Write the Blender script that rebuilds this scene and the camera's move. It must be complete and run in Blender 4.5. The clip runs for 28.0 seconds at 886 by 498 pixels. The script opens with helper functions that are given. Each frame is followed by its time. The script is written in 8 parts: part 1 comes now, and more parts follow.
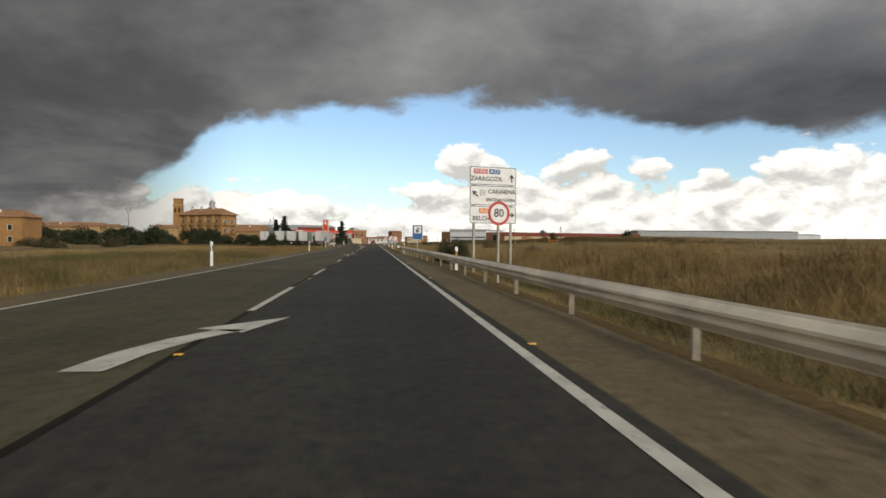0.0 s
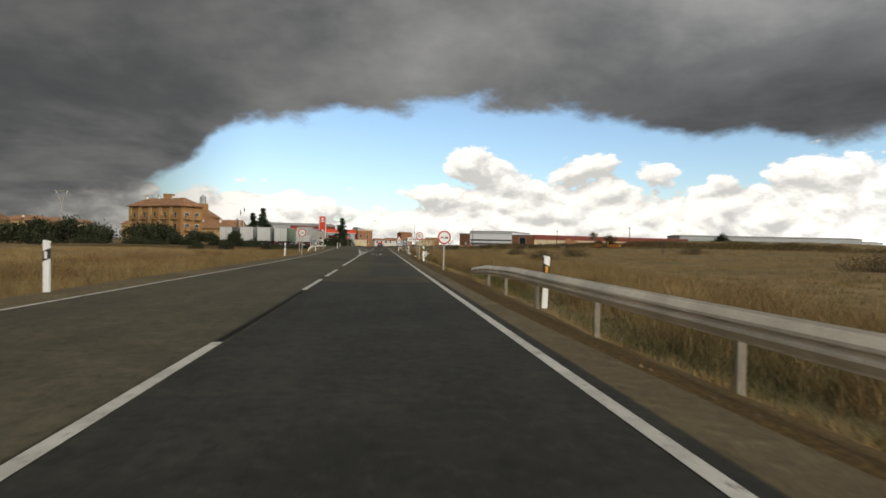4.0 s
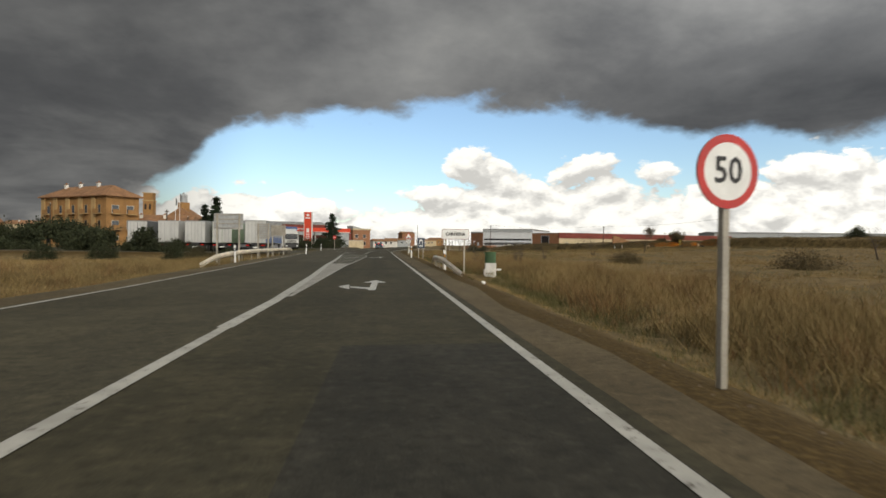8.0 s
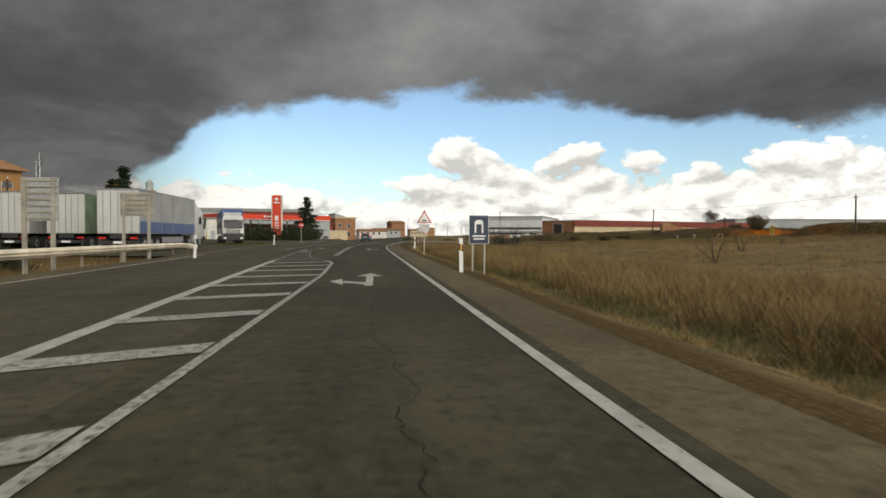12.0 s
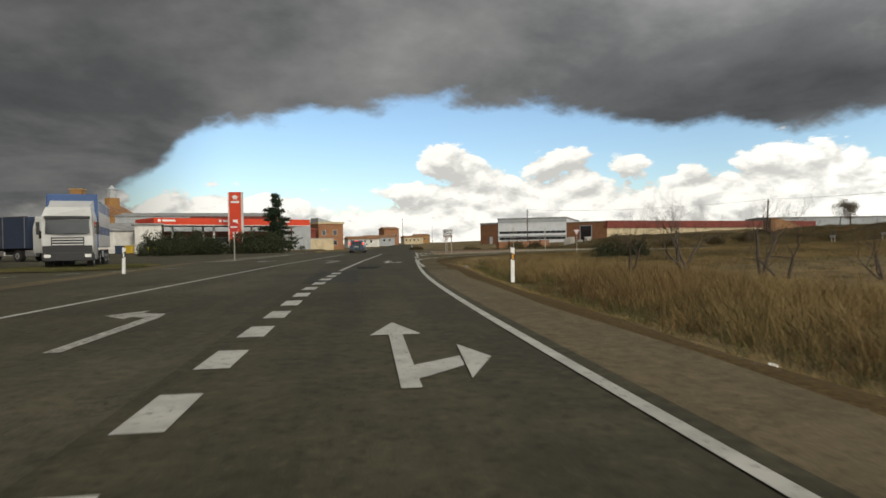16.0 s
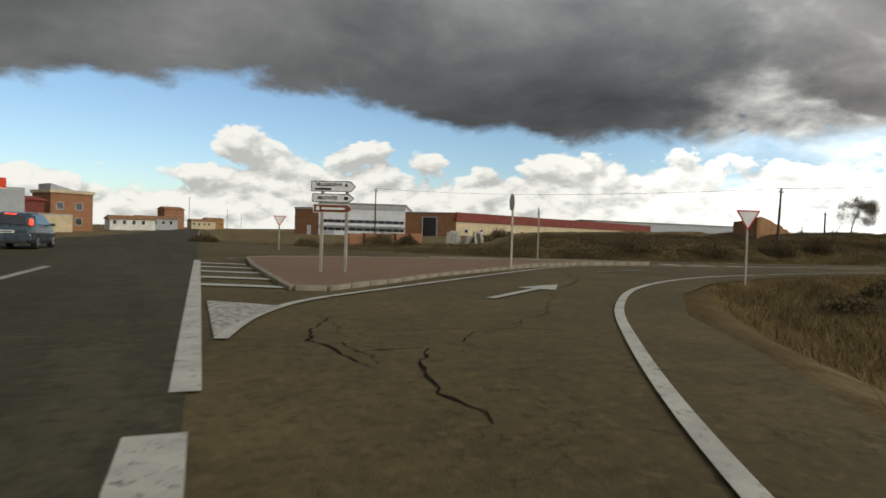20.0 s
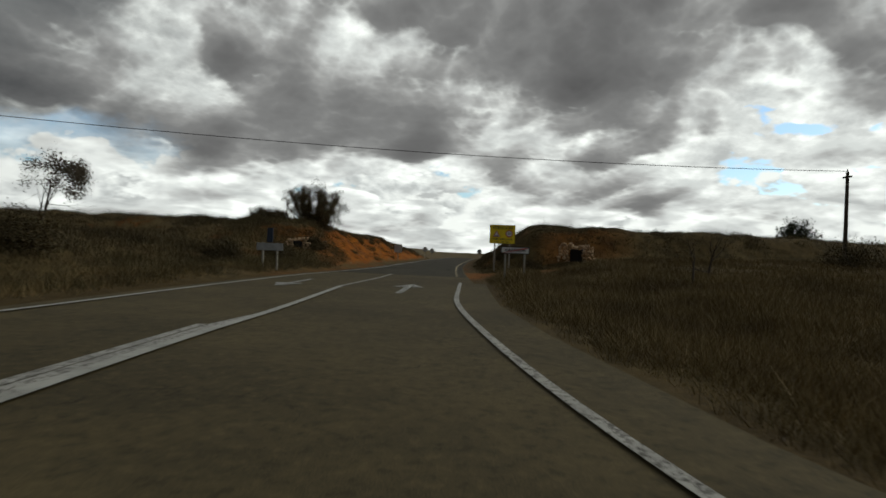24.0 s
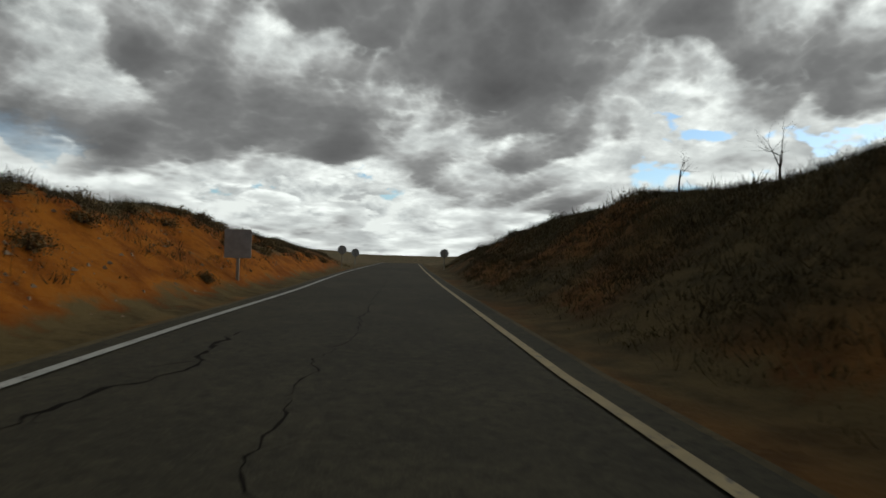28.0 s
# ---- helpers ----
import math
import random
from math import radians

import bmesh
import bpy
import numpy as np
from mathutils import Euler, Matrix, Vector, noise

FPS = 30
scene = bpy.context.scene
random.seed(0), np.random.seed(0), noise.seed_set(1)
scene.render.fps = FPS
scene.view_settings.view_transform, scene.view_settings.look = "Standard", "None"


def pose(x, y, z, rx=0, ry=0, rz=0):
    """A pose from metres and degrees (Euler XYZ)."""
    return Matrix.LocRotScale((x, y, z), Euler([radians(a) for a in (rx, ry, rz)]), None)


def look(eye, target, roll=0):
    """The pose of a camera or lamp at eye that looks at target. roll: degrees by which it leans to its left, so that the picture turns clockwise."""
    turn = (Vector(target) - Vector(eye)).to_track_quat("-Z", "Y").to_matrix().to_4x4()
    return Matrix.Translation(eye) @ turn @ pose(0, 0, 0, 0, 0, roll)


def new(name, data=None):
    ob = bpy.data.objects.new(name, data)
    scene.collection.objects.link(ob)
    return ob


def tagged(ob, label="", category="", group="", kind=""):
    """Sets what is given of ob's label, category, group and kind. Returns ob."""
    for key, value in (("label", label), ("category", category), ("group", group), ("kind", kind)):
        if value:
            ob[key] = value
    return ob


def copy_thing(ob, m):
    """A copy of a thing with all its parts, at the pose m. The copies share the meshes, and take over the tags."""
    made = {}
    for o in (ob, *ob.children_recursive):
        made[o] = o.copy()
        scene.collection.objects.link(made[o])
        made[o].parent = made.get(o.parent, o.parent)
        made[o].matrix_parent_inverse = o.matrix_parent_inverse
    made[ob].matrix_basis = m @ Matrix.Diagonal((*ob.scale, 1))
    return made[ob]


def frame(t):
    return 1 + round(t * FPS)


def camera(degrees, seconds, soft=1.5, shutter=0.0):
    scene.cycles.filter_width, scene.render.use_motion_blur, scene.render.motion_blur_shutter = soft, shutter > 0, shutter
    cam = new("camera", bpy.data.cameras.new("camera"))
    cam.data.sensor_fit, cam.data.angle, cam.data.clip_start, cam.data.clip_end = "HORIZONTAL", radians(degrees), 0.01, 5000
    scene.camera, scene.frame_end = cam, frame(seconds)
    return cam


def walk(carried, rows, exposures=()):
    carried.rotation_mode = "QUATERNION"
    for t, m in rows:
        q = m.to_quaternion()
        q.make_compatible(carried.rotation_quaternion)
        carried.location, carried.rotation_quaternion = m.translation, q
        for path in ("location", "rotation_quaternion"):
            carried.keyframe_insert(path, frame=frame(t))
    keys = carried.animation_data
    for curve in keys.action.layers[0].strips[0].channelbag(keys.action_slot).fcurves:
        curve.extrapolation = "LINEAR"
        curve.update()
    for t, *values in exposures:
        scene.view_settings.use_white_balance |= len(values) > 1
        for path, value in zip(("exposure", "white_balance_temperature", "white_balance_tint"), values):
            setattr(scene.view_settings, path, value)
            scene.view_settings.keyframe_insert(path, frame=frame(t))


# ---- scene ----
# ---- camera ----
cam = camera(70.23, 28.0, soft=1.6, shutter=0.14)
PATH = [
    (0.0, pose(-0.008, -0.000, 1.128, 89.340, 0, -6.291) @ pose(0, 0, 0, 0, 0, 0.380)),
    (0.5, pose(-0.012, 7.386, 1.137, 89.603, 0, -6.318) @ pose(0, 0, 0, 0, 0, 0.753)),
    (1.0, pose(0.050, 14.944, 1.127, 89.458, 0, -5.961) @ pose(0, 0, 0, 0, 0, 1.142)),
    (1.5, pose(0.070, 22.002, 1.124, 89.628, 0, -5.630) @ pose(0, 0, 0, 0, 0, 1.066)),
    (2.0, pose(-0.020, 28.868, 1.120, 89.428, 0, -5.340) @ pose(0, 0, 0, 0, 0, 0.965)),
    (2.5, pose(-0.072, 35.680, 1.131, 89.382, 0, -5.379) @ pose(0, 0, 0, 0, 0, 0.840)),
    (3.0, pose(-0.135, 42.768, 1.147, 89.586, 0, -5.608) @ pose(0, 0, 0, 0, 0, 0.887)),
    (3.5, pose(-0.195, 49.721, 1.141, 89.657, 0, -5.651) @ pose(0, 0, 0, 0, 0, 1.346)),
    (5.5, pose(-0.016, 75.103, 1.139, 88.985, 0, -5.723) @ pose(0, 0, 0, 0, 0, -0.238)),
    (6.0, pose(-0.007, 80.972, 1.129, 88.815, 0, -5.635) @ pose(0, 0, 0, 0, 0, -0.422)),
    (6.5, pose(0.007, 86.712, 1.125, 88.962, 0, -5.574) @ pose(0, 0, 0, 0, 0, -0.552)),
    (7.0, pose(0.006, 92.355, 1.121, 89.308, 0, -5.738) @ pose(0, 0, 0, 0, 0, -0.509)),
    (7.5, pose(0.028, 97.912, 1.113, 89.479, 0, -5.574) @ pose(0, 0, 0, 0, 0, -0.214)),
    (8.0, pose(-0.004, 103.396, 1.132, 89.645, 0, -5.700) @ pose(0, 0, 0, 0, 0, 0.595)),
    (8.5, pose(0.012, 108.705, 1.127, 89.098, 0, -5.904) @ pose(0, 0, 0, 0, 0, 0.010)),
    (9.0, pose(0.066, 113.826, 1.124, 89.113, 0, -6.063) @ pose(0, 0, 0, 0, 0, -0.461)),
    (9.5, pose(0.107, 118.792, 1.123, 89.350, 0, -6.227) @ pose(0, 0, 0, 0, 0, -0.772)),
    (10.0, pose(0.092, 123.633, 1.127, 88.944, 0, -6.368) @ pose(0, 0, 0, 0, 0, -0.906)),
    (10.5, pose(0.159, 128.312, 1.136, 89.218, 0, -6.574) @ pose(0, 0, 0, 0, 0, -0.863)),
    (11.0, pose(0.074, 132.818, 1.140, 89.207, 0, -6.639) @ pose(0, 0, 0, 0, 0, -0.573)),
    (11.5, pose(-0.024, 137.161, 1.123, 88.849, 0, -6.591) @ pose(0, 0, 0, 0, 0, 0.244)),
    (12.0, pose(-0.029, 142.325, 1.100, 88.762, 0, -6.872) @ pose(0, 0, 0, 0, 0, 0.188)),
    (12.5, pose(0.266, 147.719, 1.119, 88.482, 0, -6.950) @ pose(0, 0, 0, 0, 0, 0.134)),
    (14.5, pose(-0.081, 168.592, 1.126, 88.698, 0, -7.718) @ pose(0, 0, 0, 0, 0, -0.978)),
    (15.0, pose(-0.173, 173.727, 1.134, 88.710, 0, -7.601) @ pose(0, 0, 0, 0, 0, -1.089)),
    (15.5, pose(-0.345, 178.872, 1.129, 88.871, 0, -7.847) @ pose(0, 0, 0, 0, 0, -1.075)),
    (16.0, pose(-0.353, 184.185, 1.126, 89.371, 0, -7.809) @ pose(0, 0, 0, 0, 0, -0.909)),
    (16.5, pose(-0.456, 189.849, 1.125, 89.102, 0, -8.053) @ pose(0, 0, 0, 0, 0, -0.819)),
    (17.0, pose(-0.386, 195.962, 1.118, 88.998, 0, -8.328) @ pose(0, 0, 0, 0, 0, -0.752)),
    (17.5, pose(-0.105, 202.402, 1.117, 89.105, 0, -8.484) @ pose(0, 0, 0, 0, 0, -0.262)),
    (18.0, pose(0.005, 208.725, 1.124, 89.171, 0, -8.739) @ pose(0, 0, 0, 0, 0, 0.213)),
    (18.5, pose(0.363, 214.673, 1.122, 89.284, 0, -9.734) @ pose(0, 0, 0, 0, 0, 0.709)),
    (19.0, pose(1.203, 220.252, 1.124, 89.003, 0, -13.990) @ pose(0, 0, 0, 0, 0, 1.038)),
    (19.5, pose(2.484, 225.513, 1.127, 88.933, 0, -19.647) @ pose(0, 0, 0, 0, 0, 1.315)),
    (20.0, pose(4.223, 230.250, 1.120, 88.740, 0, -25.962) @ pose(0, 0, 0, 0, 0, 1.855)),
    (20.5, pose(6.076, 233.838, 1.109, 88.922, 0, -32.154) @ pose(0, 0, 0, 0, 0, 2.761)),
    (21.0, pose(8.257, 237.249, 1.119, 89.117, 0, -40.867) @ pose(0, 0, 0, 0, 0, 2.799)),
    (21.5, pose(10.890, 240.380, 1.123, 89.262, 0, -49.543) @ pose(0, 0, 0, 0, 0, 2.708)),
    (22.0, pose(14.005, 243.161, 1.123, 89.394, 0, -57.614) @ pose(0, 0, 0, 0, 0, 2.836)),
    (22.5, pose(17.611, 245.530, 1.123, 89.628, 0, -65.465) @ pose(0, 0, 0, 0, 0, 3.148)),
    (23.0, pose(21.737, 247.378, 1.124, 90.150, 0, -74.870) @ pose(0, 0, 0, 0, 0, 3.211)),
    (23.5, pose(26.355, 248.657, 1.123, 90.293, 0, -84.253) @ pose(0, 0, 0, 0, 0, 3.031)),
    (24.0, pose(31.167, 249.332, 1.116, 90.293, 0, -94.000) @ pose(0, 0, 0, 0, 0, 2.221)),
    (24.5, pose(36.049, 249.443, 1.106, 89.922, 0, -99.391) @ pose(0, 0, 0, 0, 0, 1.040)),
    (25.0, pose(41.533, 249.164, 1.117, 90.272, 0, -99.528) @ pose(0, 0, 0, 0, 0, 0.856)),
    (25.5, pose(46.901, 248.817, 1.129, 90.437, 0, -99.570) @ pose(0, 0, 0, 0, 0, 1.011)),
    (26.0, pose(52.277, 248.525, 1.134, 90.607, 0, -99.915) @ pose(0, 0, 0, 0, 0, 1.156)),
    (26.5, pose(57.572, 248.228, 1.132, 90.295, 0, -99.803) @ pose(0, 0, 0, 0, 0, 0.967)),
    (27.0, pose(63.320, 247.904, 1.123, 89.956, 0, -99.809) @ pose(0, 0, 0, 0, 0, 0.865)),
    (27.5, pose(69.195, 247.562, 1.122, 90.001, 0, -100.524) @ pose(0, 0, 0, 0, 0, 1.234)),
    (28.0, pose(75.198, 247.044, 1.122, 90.713, 0, -100.955) @ pose(0, 0, 0, 0, 0, 1.670)),
]
EXPOSURE = [(0.0, 0.05, 7050, 8), (17.0, 0.0, 7000, 6), (20.5, -0.3, 6850, 5), (23.0, -0.9, 6600, 2), (26.0, -1.25, 6500, 1), (28.0, -1.25, 6450, 1)]
walk(cam, PATH, EXPOSURE)

# ---- world, sun ----
def ramp_between(nt, value, lo, hi):
    m = nt.nodes.new("ShaderNodeMapRange")
    m.interpolation_type = "SMOOTHSTEP"
    m.inputs["From Min"].default_value, m.inputs["From Max"].default_value = lo, hi
    nt.links.new(value, m.inputs["Value"])
    return m.outputs["Result"]


def calc(nt, op, a, b=None, c=None):
    n = nt.nodes.new("ShaderNodeMath")
    n.operation = op
    for i, v in enumerate((a, b, c)):
        if v is None:
            continue
        if isinstance(v, (int, float)):
            n.inputs[i].default_value = v
        else:
            nt.links.new(v, n.inputs[i])
    return n.outputs[0]


def blend(nt, fac, a, b, kind="MIX"):
    n = nt.nodes.new("ShaderNodeMix")
    n.data_type, n.blend_type = "RGBA", kind
    for sock, v in ((n.inputs[0], fac), (n.inputs[6], a), (n.inputs[7], b)):
        if isinstance(v, (int, float)):
            sock.default_value = v
        elif isinstance(v, tuple):
            sock.default_value = (*v, 1.0) if len(v) == 3 else v
        else:
            nt.links.new(v, sock)
    return n.outputs[2]


def noise_tex(nt, vec, scale, detail=4, rough=0.55, distort=0.0):
    n = nt.nodes.new("ShaderNodeTexNoise")
    n.inputs["Scale"].default_value, n.inputs["Detail"].default_value = scale, detail
    n.inputs["Roughness"].default_value, n.inputs["Distortion"].default_value = rough, distort
    if vec is not None:
        nt.links.new(vec, n.inputs["Vector"])
    return n.outputs["Fac"]


def stops(nt, value, rows, smooth="LINEAR"):
    r = nt.nodes.new("ShaderNodeValToRGB")
    r.color_ramp.interpolation = smooth
    els = r.color_ramp.elements
    els[0].position, els[1].position = rows[0][0], rows[-1][0]
    for p, _ in rows[1:-1]:
        els.new(p)
    for el, (_, v) in zip(els, rows):
        el.color = (*v, 1) if isinstance(v, tuple) else (v, v, v, 1)
    nt.links.new(value, r.inputs[0])
    return r.outputs[0]


SUN_AZ, SUN_EL = 158.0, 28.0
world = bpy.data.worlds.new("sky")
scene.world = world
world.use_nodes = True
wt = world.node_tree
wt.nodes.clear()
coord = wt.nodes.new("ShaderNodeTexCoord").outputs["Generated"]
sep = wt.nodes.new("ShaderNodeSeparateXYZ")
wt.links.new(coord, sep.inputs[0])
wx, wy, wz = sep.outputs
azim = calc(wt, "MULTIPLY", calc(wt, "ARCTAN2", wx, wy), 57.29578)
elev = calc(wt, "MULTIPLY", calc(wt, "ARCSINE", wz), 57.29578)
# flat-projected coordinates for the cloud deck, angular ones for the heaps near the horizon
over = calc(wt, "ADD", calc(wt, "MAXIMUM", wz, 0.0), 0.10)
deck = wt.nodes.new("ShaderNodeCombineXYZ")
wt.links.new(calc(wt, "DIVIDE", wx, over), deck.inputs[0])
wt.links.new(calc(wt, "DIVIDE", wy, over), deck.inputs[1])
deck = deck.outputs[0]
heap = wt.nodes.new("ShaderNodeCombineXYZ")
wt.links.new(calc(wt, "MULTIPLY", azim, 0.1), heap.inputs[0])
wt.links.new(calc(wt, "MULTIPLY", elev, 0.17), heap.inputs[1])
heap = heap.outputs[0]
sky = wt.nodes.new("ShaderNodeTexSky")
sky.sky_type, sky.sun_disc = "NISHITA", False
sky.sun_elevation, sky.sun_rotation = radians(SUN_EL), radians(SUN_AZ)
sky.air_density, sky.dust_density, sky.ozone_density = 1.0, 0.6, 2.0
blue = blend(wt, 1.0, sky.outputs[0], (0.125, 0.135, 0.150), "MULTIPLY")
# lower edge of the dark deck, by azimuth, in degrees / 40
turn = calc(wt, "DIVIDE", calc(wt, "ADD", azim, 180.0), 360.0)
EDGE = [(-180, -6), (-60, -6), (-40, 0), (-33, 1.2), (-29, 2.0), (-24, 2.8), (-20.5, 3.6), (-17, 5.8), (-14.5, 9.2), (-12, 10.8), (-4, 11.0), (4, 12.0), (9, 13.2), (14, 12.6),
        (20, 10.8), (25, 10.2), (30, 9.6), (36, 8.6), (44, 8.2), (54, 8.5), (64, 9.0), (80, 9), (180, 3)]
edge = calc(wt, "SUBTRACT", calc(wt, "MULTIPLY", stops(wt, turn, [((a + 180) / 360, (e + 10) / 40) for a, e in EDGE]), 40.0), 10.0)
n_big = noise_tex(wt, deck, 0.55, 6, 0.55, 0.3)
high = calc(wt, "ADD", calc(wt, "MAXIMUM", wz, 0.0), 0.38)
roll = wt.nodes.new("ShaderNodeCombineXYZ")
wt.links.new(calc(wt, "DIVIDE", wx, high), roll.inputs[0])
wt.links.new(calc(wt, "MULTIPLY", calc(wt, "DIVIDE", wy, high), 0.8), roll.inputs[1])
n_roll = noise_tex(wt, roll.outputs[0], 1.15, 7, 0.5, 0.2)
n_edge = noise_tex(wt, heap, 1.1, 6, 0.6)


def moved(vec, offset, scale=(1, 1, 1)):
    n = wt.nodes.new("ShaderNodeVectorMath")
    n.operation = "MULTIPLY_ADD"
    wt.links.new(vec, n.inputs[0])
    n.inputs[1].default_value, n.inputs[2].default_value = scale, offset
    return n.outputs[0]


def billow(vec, scale, octaves=4, gain=0.55):
    """Rounded lumps with sharp creases, as on heaped cloud; about 0.2 on average."""
    total = None
    for k in range(octaves):
        n = noise_tex(wt, moved(vec, (3.1 * k, 7.7 * k, 1.3 * k)), scale * 2.1 ** k, 0.0)
        v = calc(wt, "MULTIPLY", calc(wt, "ABSOLUTE", calc(wt, "SUBTRACT", n, 0.5)), 2.0 * gain ** k)
        total = v if total is None else calc(wt, "ADD", total, v)
    return calc(wt, "DIVIDE", total, sum(gain ** k for k in range(octaves)))


def heap_body(vec):
    return calc(wt, "ADD", calc(wt, "MULTIPLY", noise_tex(wt, vec, 0.75, 2, 0.5), 0.5), calc(wt, "MULTIPLY", billow(vec, 1.15, 5), 1.15))


n_heap = heap_body(heap)
heap_light = calc(wt, "SUBTRACT", n_heap, heap_body(moved(heap, (-0.05, 0.13, 0))))
n_fine = noise_tex(wt, heap, 3.2, 6, 0.6)
lump = billow(heap, 0.8, 5)
depth = calc(wt, "ADD", calc(wt, "SUBTRACT", elev, edge), calc(wt, "ADD", calc(wt, "MULTIPLY", calc(wt, "SUBTRACT", n_edge, 0.5), 3.6), calc(wt, "MULTIPLY", calc(wt, "SUBTRACT", lump, 0.2), 5.0)))
m_deck = ramp_between(wt, depth, -0.5, 1.1)
# the closed deck breaks up towards the east
east = ramp_between(wt, calc(wt, "ADD", azim, calc(wt, "MULTIPLY", calc(wt, "SUBTRACT", n_edge, 0.5), 40.0)), 44.0, 76.0)
lean = calc(wt, "MULTIPLY", calc(wt, "SUBTRACT", ramp_between(wt, elev, 2.0, 12.0), 0.62), 0.11)
lean = calc(wt, "SUBTRACT", lean, calc(wt, "MULTIPLY", ramp_between(wt, azim, 100.0, 126.0), 0.055))


def east_body(vec):
    return calc(wt, "ADD", calc(wt, "MULTIPLY", noise_tex(wt, vec, 1.35, 5, 0.5, 0.1), 0.80), calc(wt, "MULTIPLY", billow(vec, 2.7, 4, 0.47), 0.40))


puffs = wt.nodes.new("ShaderNodeCombineXYZ")
wt.links.new(calc(wt, "MULTIPLY", azim, 0.058), puffs.inputs[0])
wt.links.new(calc(wt, "MULTIPLY", calc(wt, "LOGARITHM", calc(wt, "ADD", calc(wt, "DIVIDE", calc(wt, "MAXIMUM", elev, 0.0), 7.0), 1.0), 2.718), 2.0), puffs.inputs[1])
puffs = puffs.outputs[0]
body = east_body(puffs)
east_light = calc(wt, "SUBTRACT", body, east_body(moved(puffs, (0.03, 0.10, 0))))
# banks and breaks of the broken cloud: azimuth, elevation, half widths, weight
for a, e, ra, re_, k in ((96, 20, 18, 7, 0.10), (97, 10.5, 9, 3.0, 0.045), (130, 14.5, 7, 3.5, 0.07), (120, 14.5, 4, 2.6, 0.03), (127, 12.5, 5, 2.4, 0.06), (52, 15, 14, 7, 0.04), (72, 13.0, 2.6, 3.2, -0.06), (74, 12, 5, 4, 0.03), (91, 7.6, 4.5, 1.6, -0.05),
                         (119.8, 6.6, 4.2, 1.4, -0.14), (82, 3.8, 3.2, 1.3, -0.14), (66, 5.0, 4.0, 1.6, -0.16), (69, 18, 9, 5, 0.07), (72, 8.5, 8, 2.2, 0.05), (118, 10.5, 7, 2.4, 0.06), (133, 9.5, 4, 1.8, -0.02), (112, 22, 12, 4, 0.06)):
    da = calc(wt, "POWER", calc(wt, "ABSOLUTE", calc(wt, "DIVIDE", calc(wt, "SUBTRACT", azim, a), ra)), 2.0)
    de = calc(wt, "POWER", calc(wt, "ABSOLUTE", calc(wt, "DIVIDE", calc(wt, "SUBTRACT", elev, e), re_)), 2.0)
    lean = calc(wt, "ADD", lean, calc(wt, "MULTIPLY", calc(wt, "POWER", 2.718, calc(wt, "MULTIPLY", calc(wt, "ADD", da, de), -1.0)), k))
thick = calc(wt, "ADD", lean, body)
n_puff = noise_tex(wt, puffs, 4.0, 6, 0.55, 0.2)
m_east = ramp_between(wt, thick, 0.345, 0.385)
m_grey = ramp_between(wt, thick, 0.40, 0.55)
# heaps of white cloud low over the horizon
TOPS = [(-180, 5), (-30, 4.6), (-15, 4.3), (-8, 4.0), (0, 3.8), (3.2, 4.0), (5, 6.2), (10.5, 7.6), (14, 5.8), (18, 6.8), (23, 6.6), (28, 5.6), (32, 7.0), (36, 8.4), (41, 6.6), (60, 6.5), (180, 6)]
tops = calc(wt, "MULTIPLY", stops(wt, turn, [((a + 180) / 360, e / 20) for a, e in TOPS]), 20.0)
above = calc(wt, "SUBTRACT", tops, elev)
m_heap = ramp_between(wt, calc(wt, "ADD", above, calc(wt, "MULTIPLY", calc(wt, "SUBTRACT", n_heap, 0.48), 11.0)), -0.35, 0.55)
heap_tone = stops(wt, calc(wt, "ADD", calc(wt, "MULTIPLY", heap_light, 2.2), calc(wt, "ADD", calc(wt, "MULTIPLY", ramp_between(wt, elev, 4.5, 0.5), 0.06), calc(wt, "MULTIPLY", n_fine, 0.9))),
                  [(0.10, (0.60, 0.605, 0.62)), (0.34, (0.80, 0.805, 0.82)), (0.50, (0.96, 0.96, 0.965)), (0.62, (1.05, 1.05, 1.05))])
deck_mix = calc(wt, "ADD", calc(wt, "MULTIPLY", n_big, 0.6), calc(wt, "ADD", calc(wt, "MULTIPLY", n_edge, 0.2), calc(wt, "MULTIPLY", n_roll, 0.2)))
deck_tone = stops(wt, deck_mix, [(0.34, (0.066, 0.071, 0.082)), (0.46, (0.126, 0.132, 0.146)), (0.58, (0.24, 0.247, 0.262)), (0.75, (0.42, 0.42, 0.42))])
east_grey = stops(wt, calc(wt, "SUBTRACT", thick, calc(wt, "MULTIPLY", east_light, 0.7)),
                  [(0.43, (1.5, 1.51, 1.53)), (0.485, (1.02, 1.0, 1.02)), (0.54, (0.66, 0.64, 0.655)), (0.60, (0.46, 0.445, 0.46)), (0.70, (0.335, 0.322, 0.335)), (0.88, (0.22, 0.21, 0.22))])
east_white = stops(wt, n_puff, [(0.35, (1.1, 1.1, 1.13)), (0.5, (1.7, 1.7, 1.72)), (0.62, (2.4, 2.4, 2.4))])
east_tone = blend(wt, m_grey, east_white, east_grey)
deck_gain_w = calc(wt, "ADD", calc(wt, "MULTIPLY", ramp_between(wt, azim, 4.0, -24.0), -0.36), 1.0)
# deck brightened out of view to the south-west, to light west-facing surfaces
deck_gain_w = calc(wt, "ADD", deck_gain_w, calc(wt, "MULTIPLY", ramp_between(wt, azim, -48.0, -110.0), 2.2))
shade_e = calc(wt, "ADD", calc(wt, "MULTIPLY", calc(wt, "MULTIPLY", ramp_between(wt, azim, 8.0, 36.0), ramp_between(wt, elev, 10.0, 22.0)), 0.7), 1.0)
gain = wt.nodes.new("ShaderNodeCombineColor")
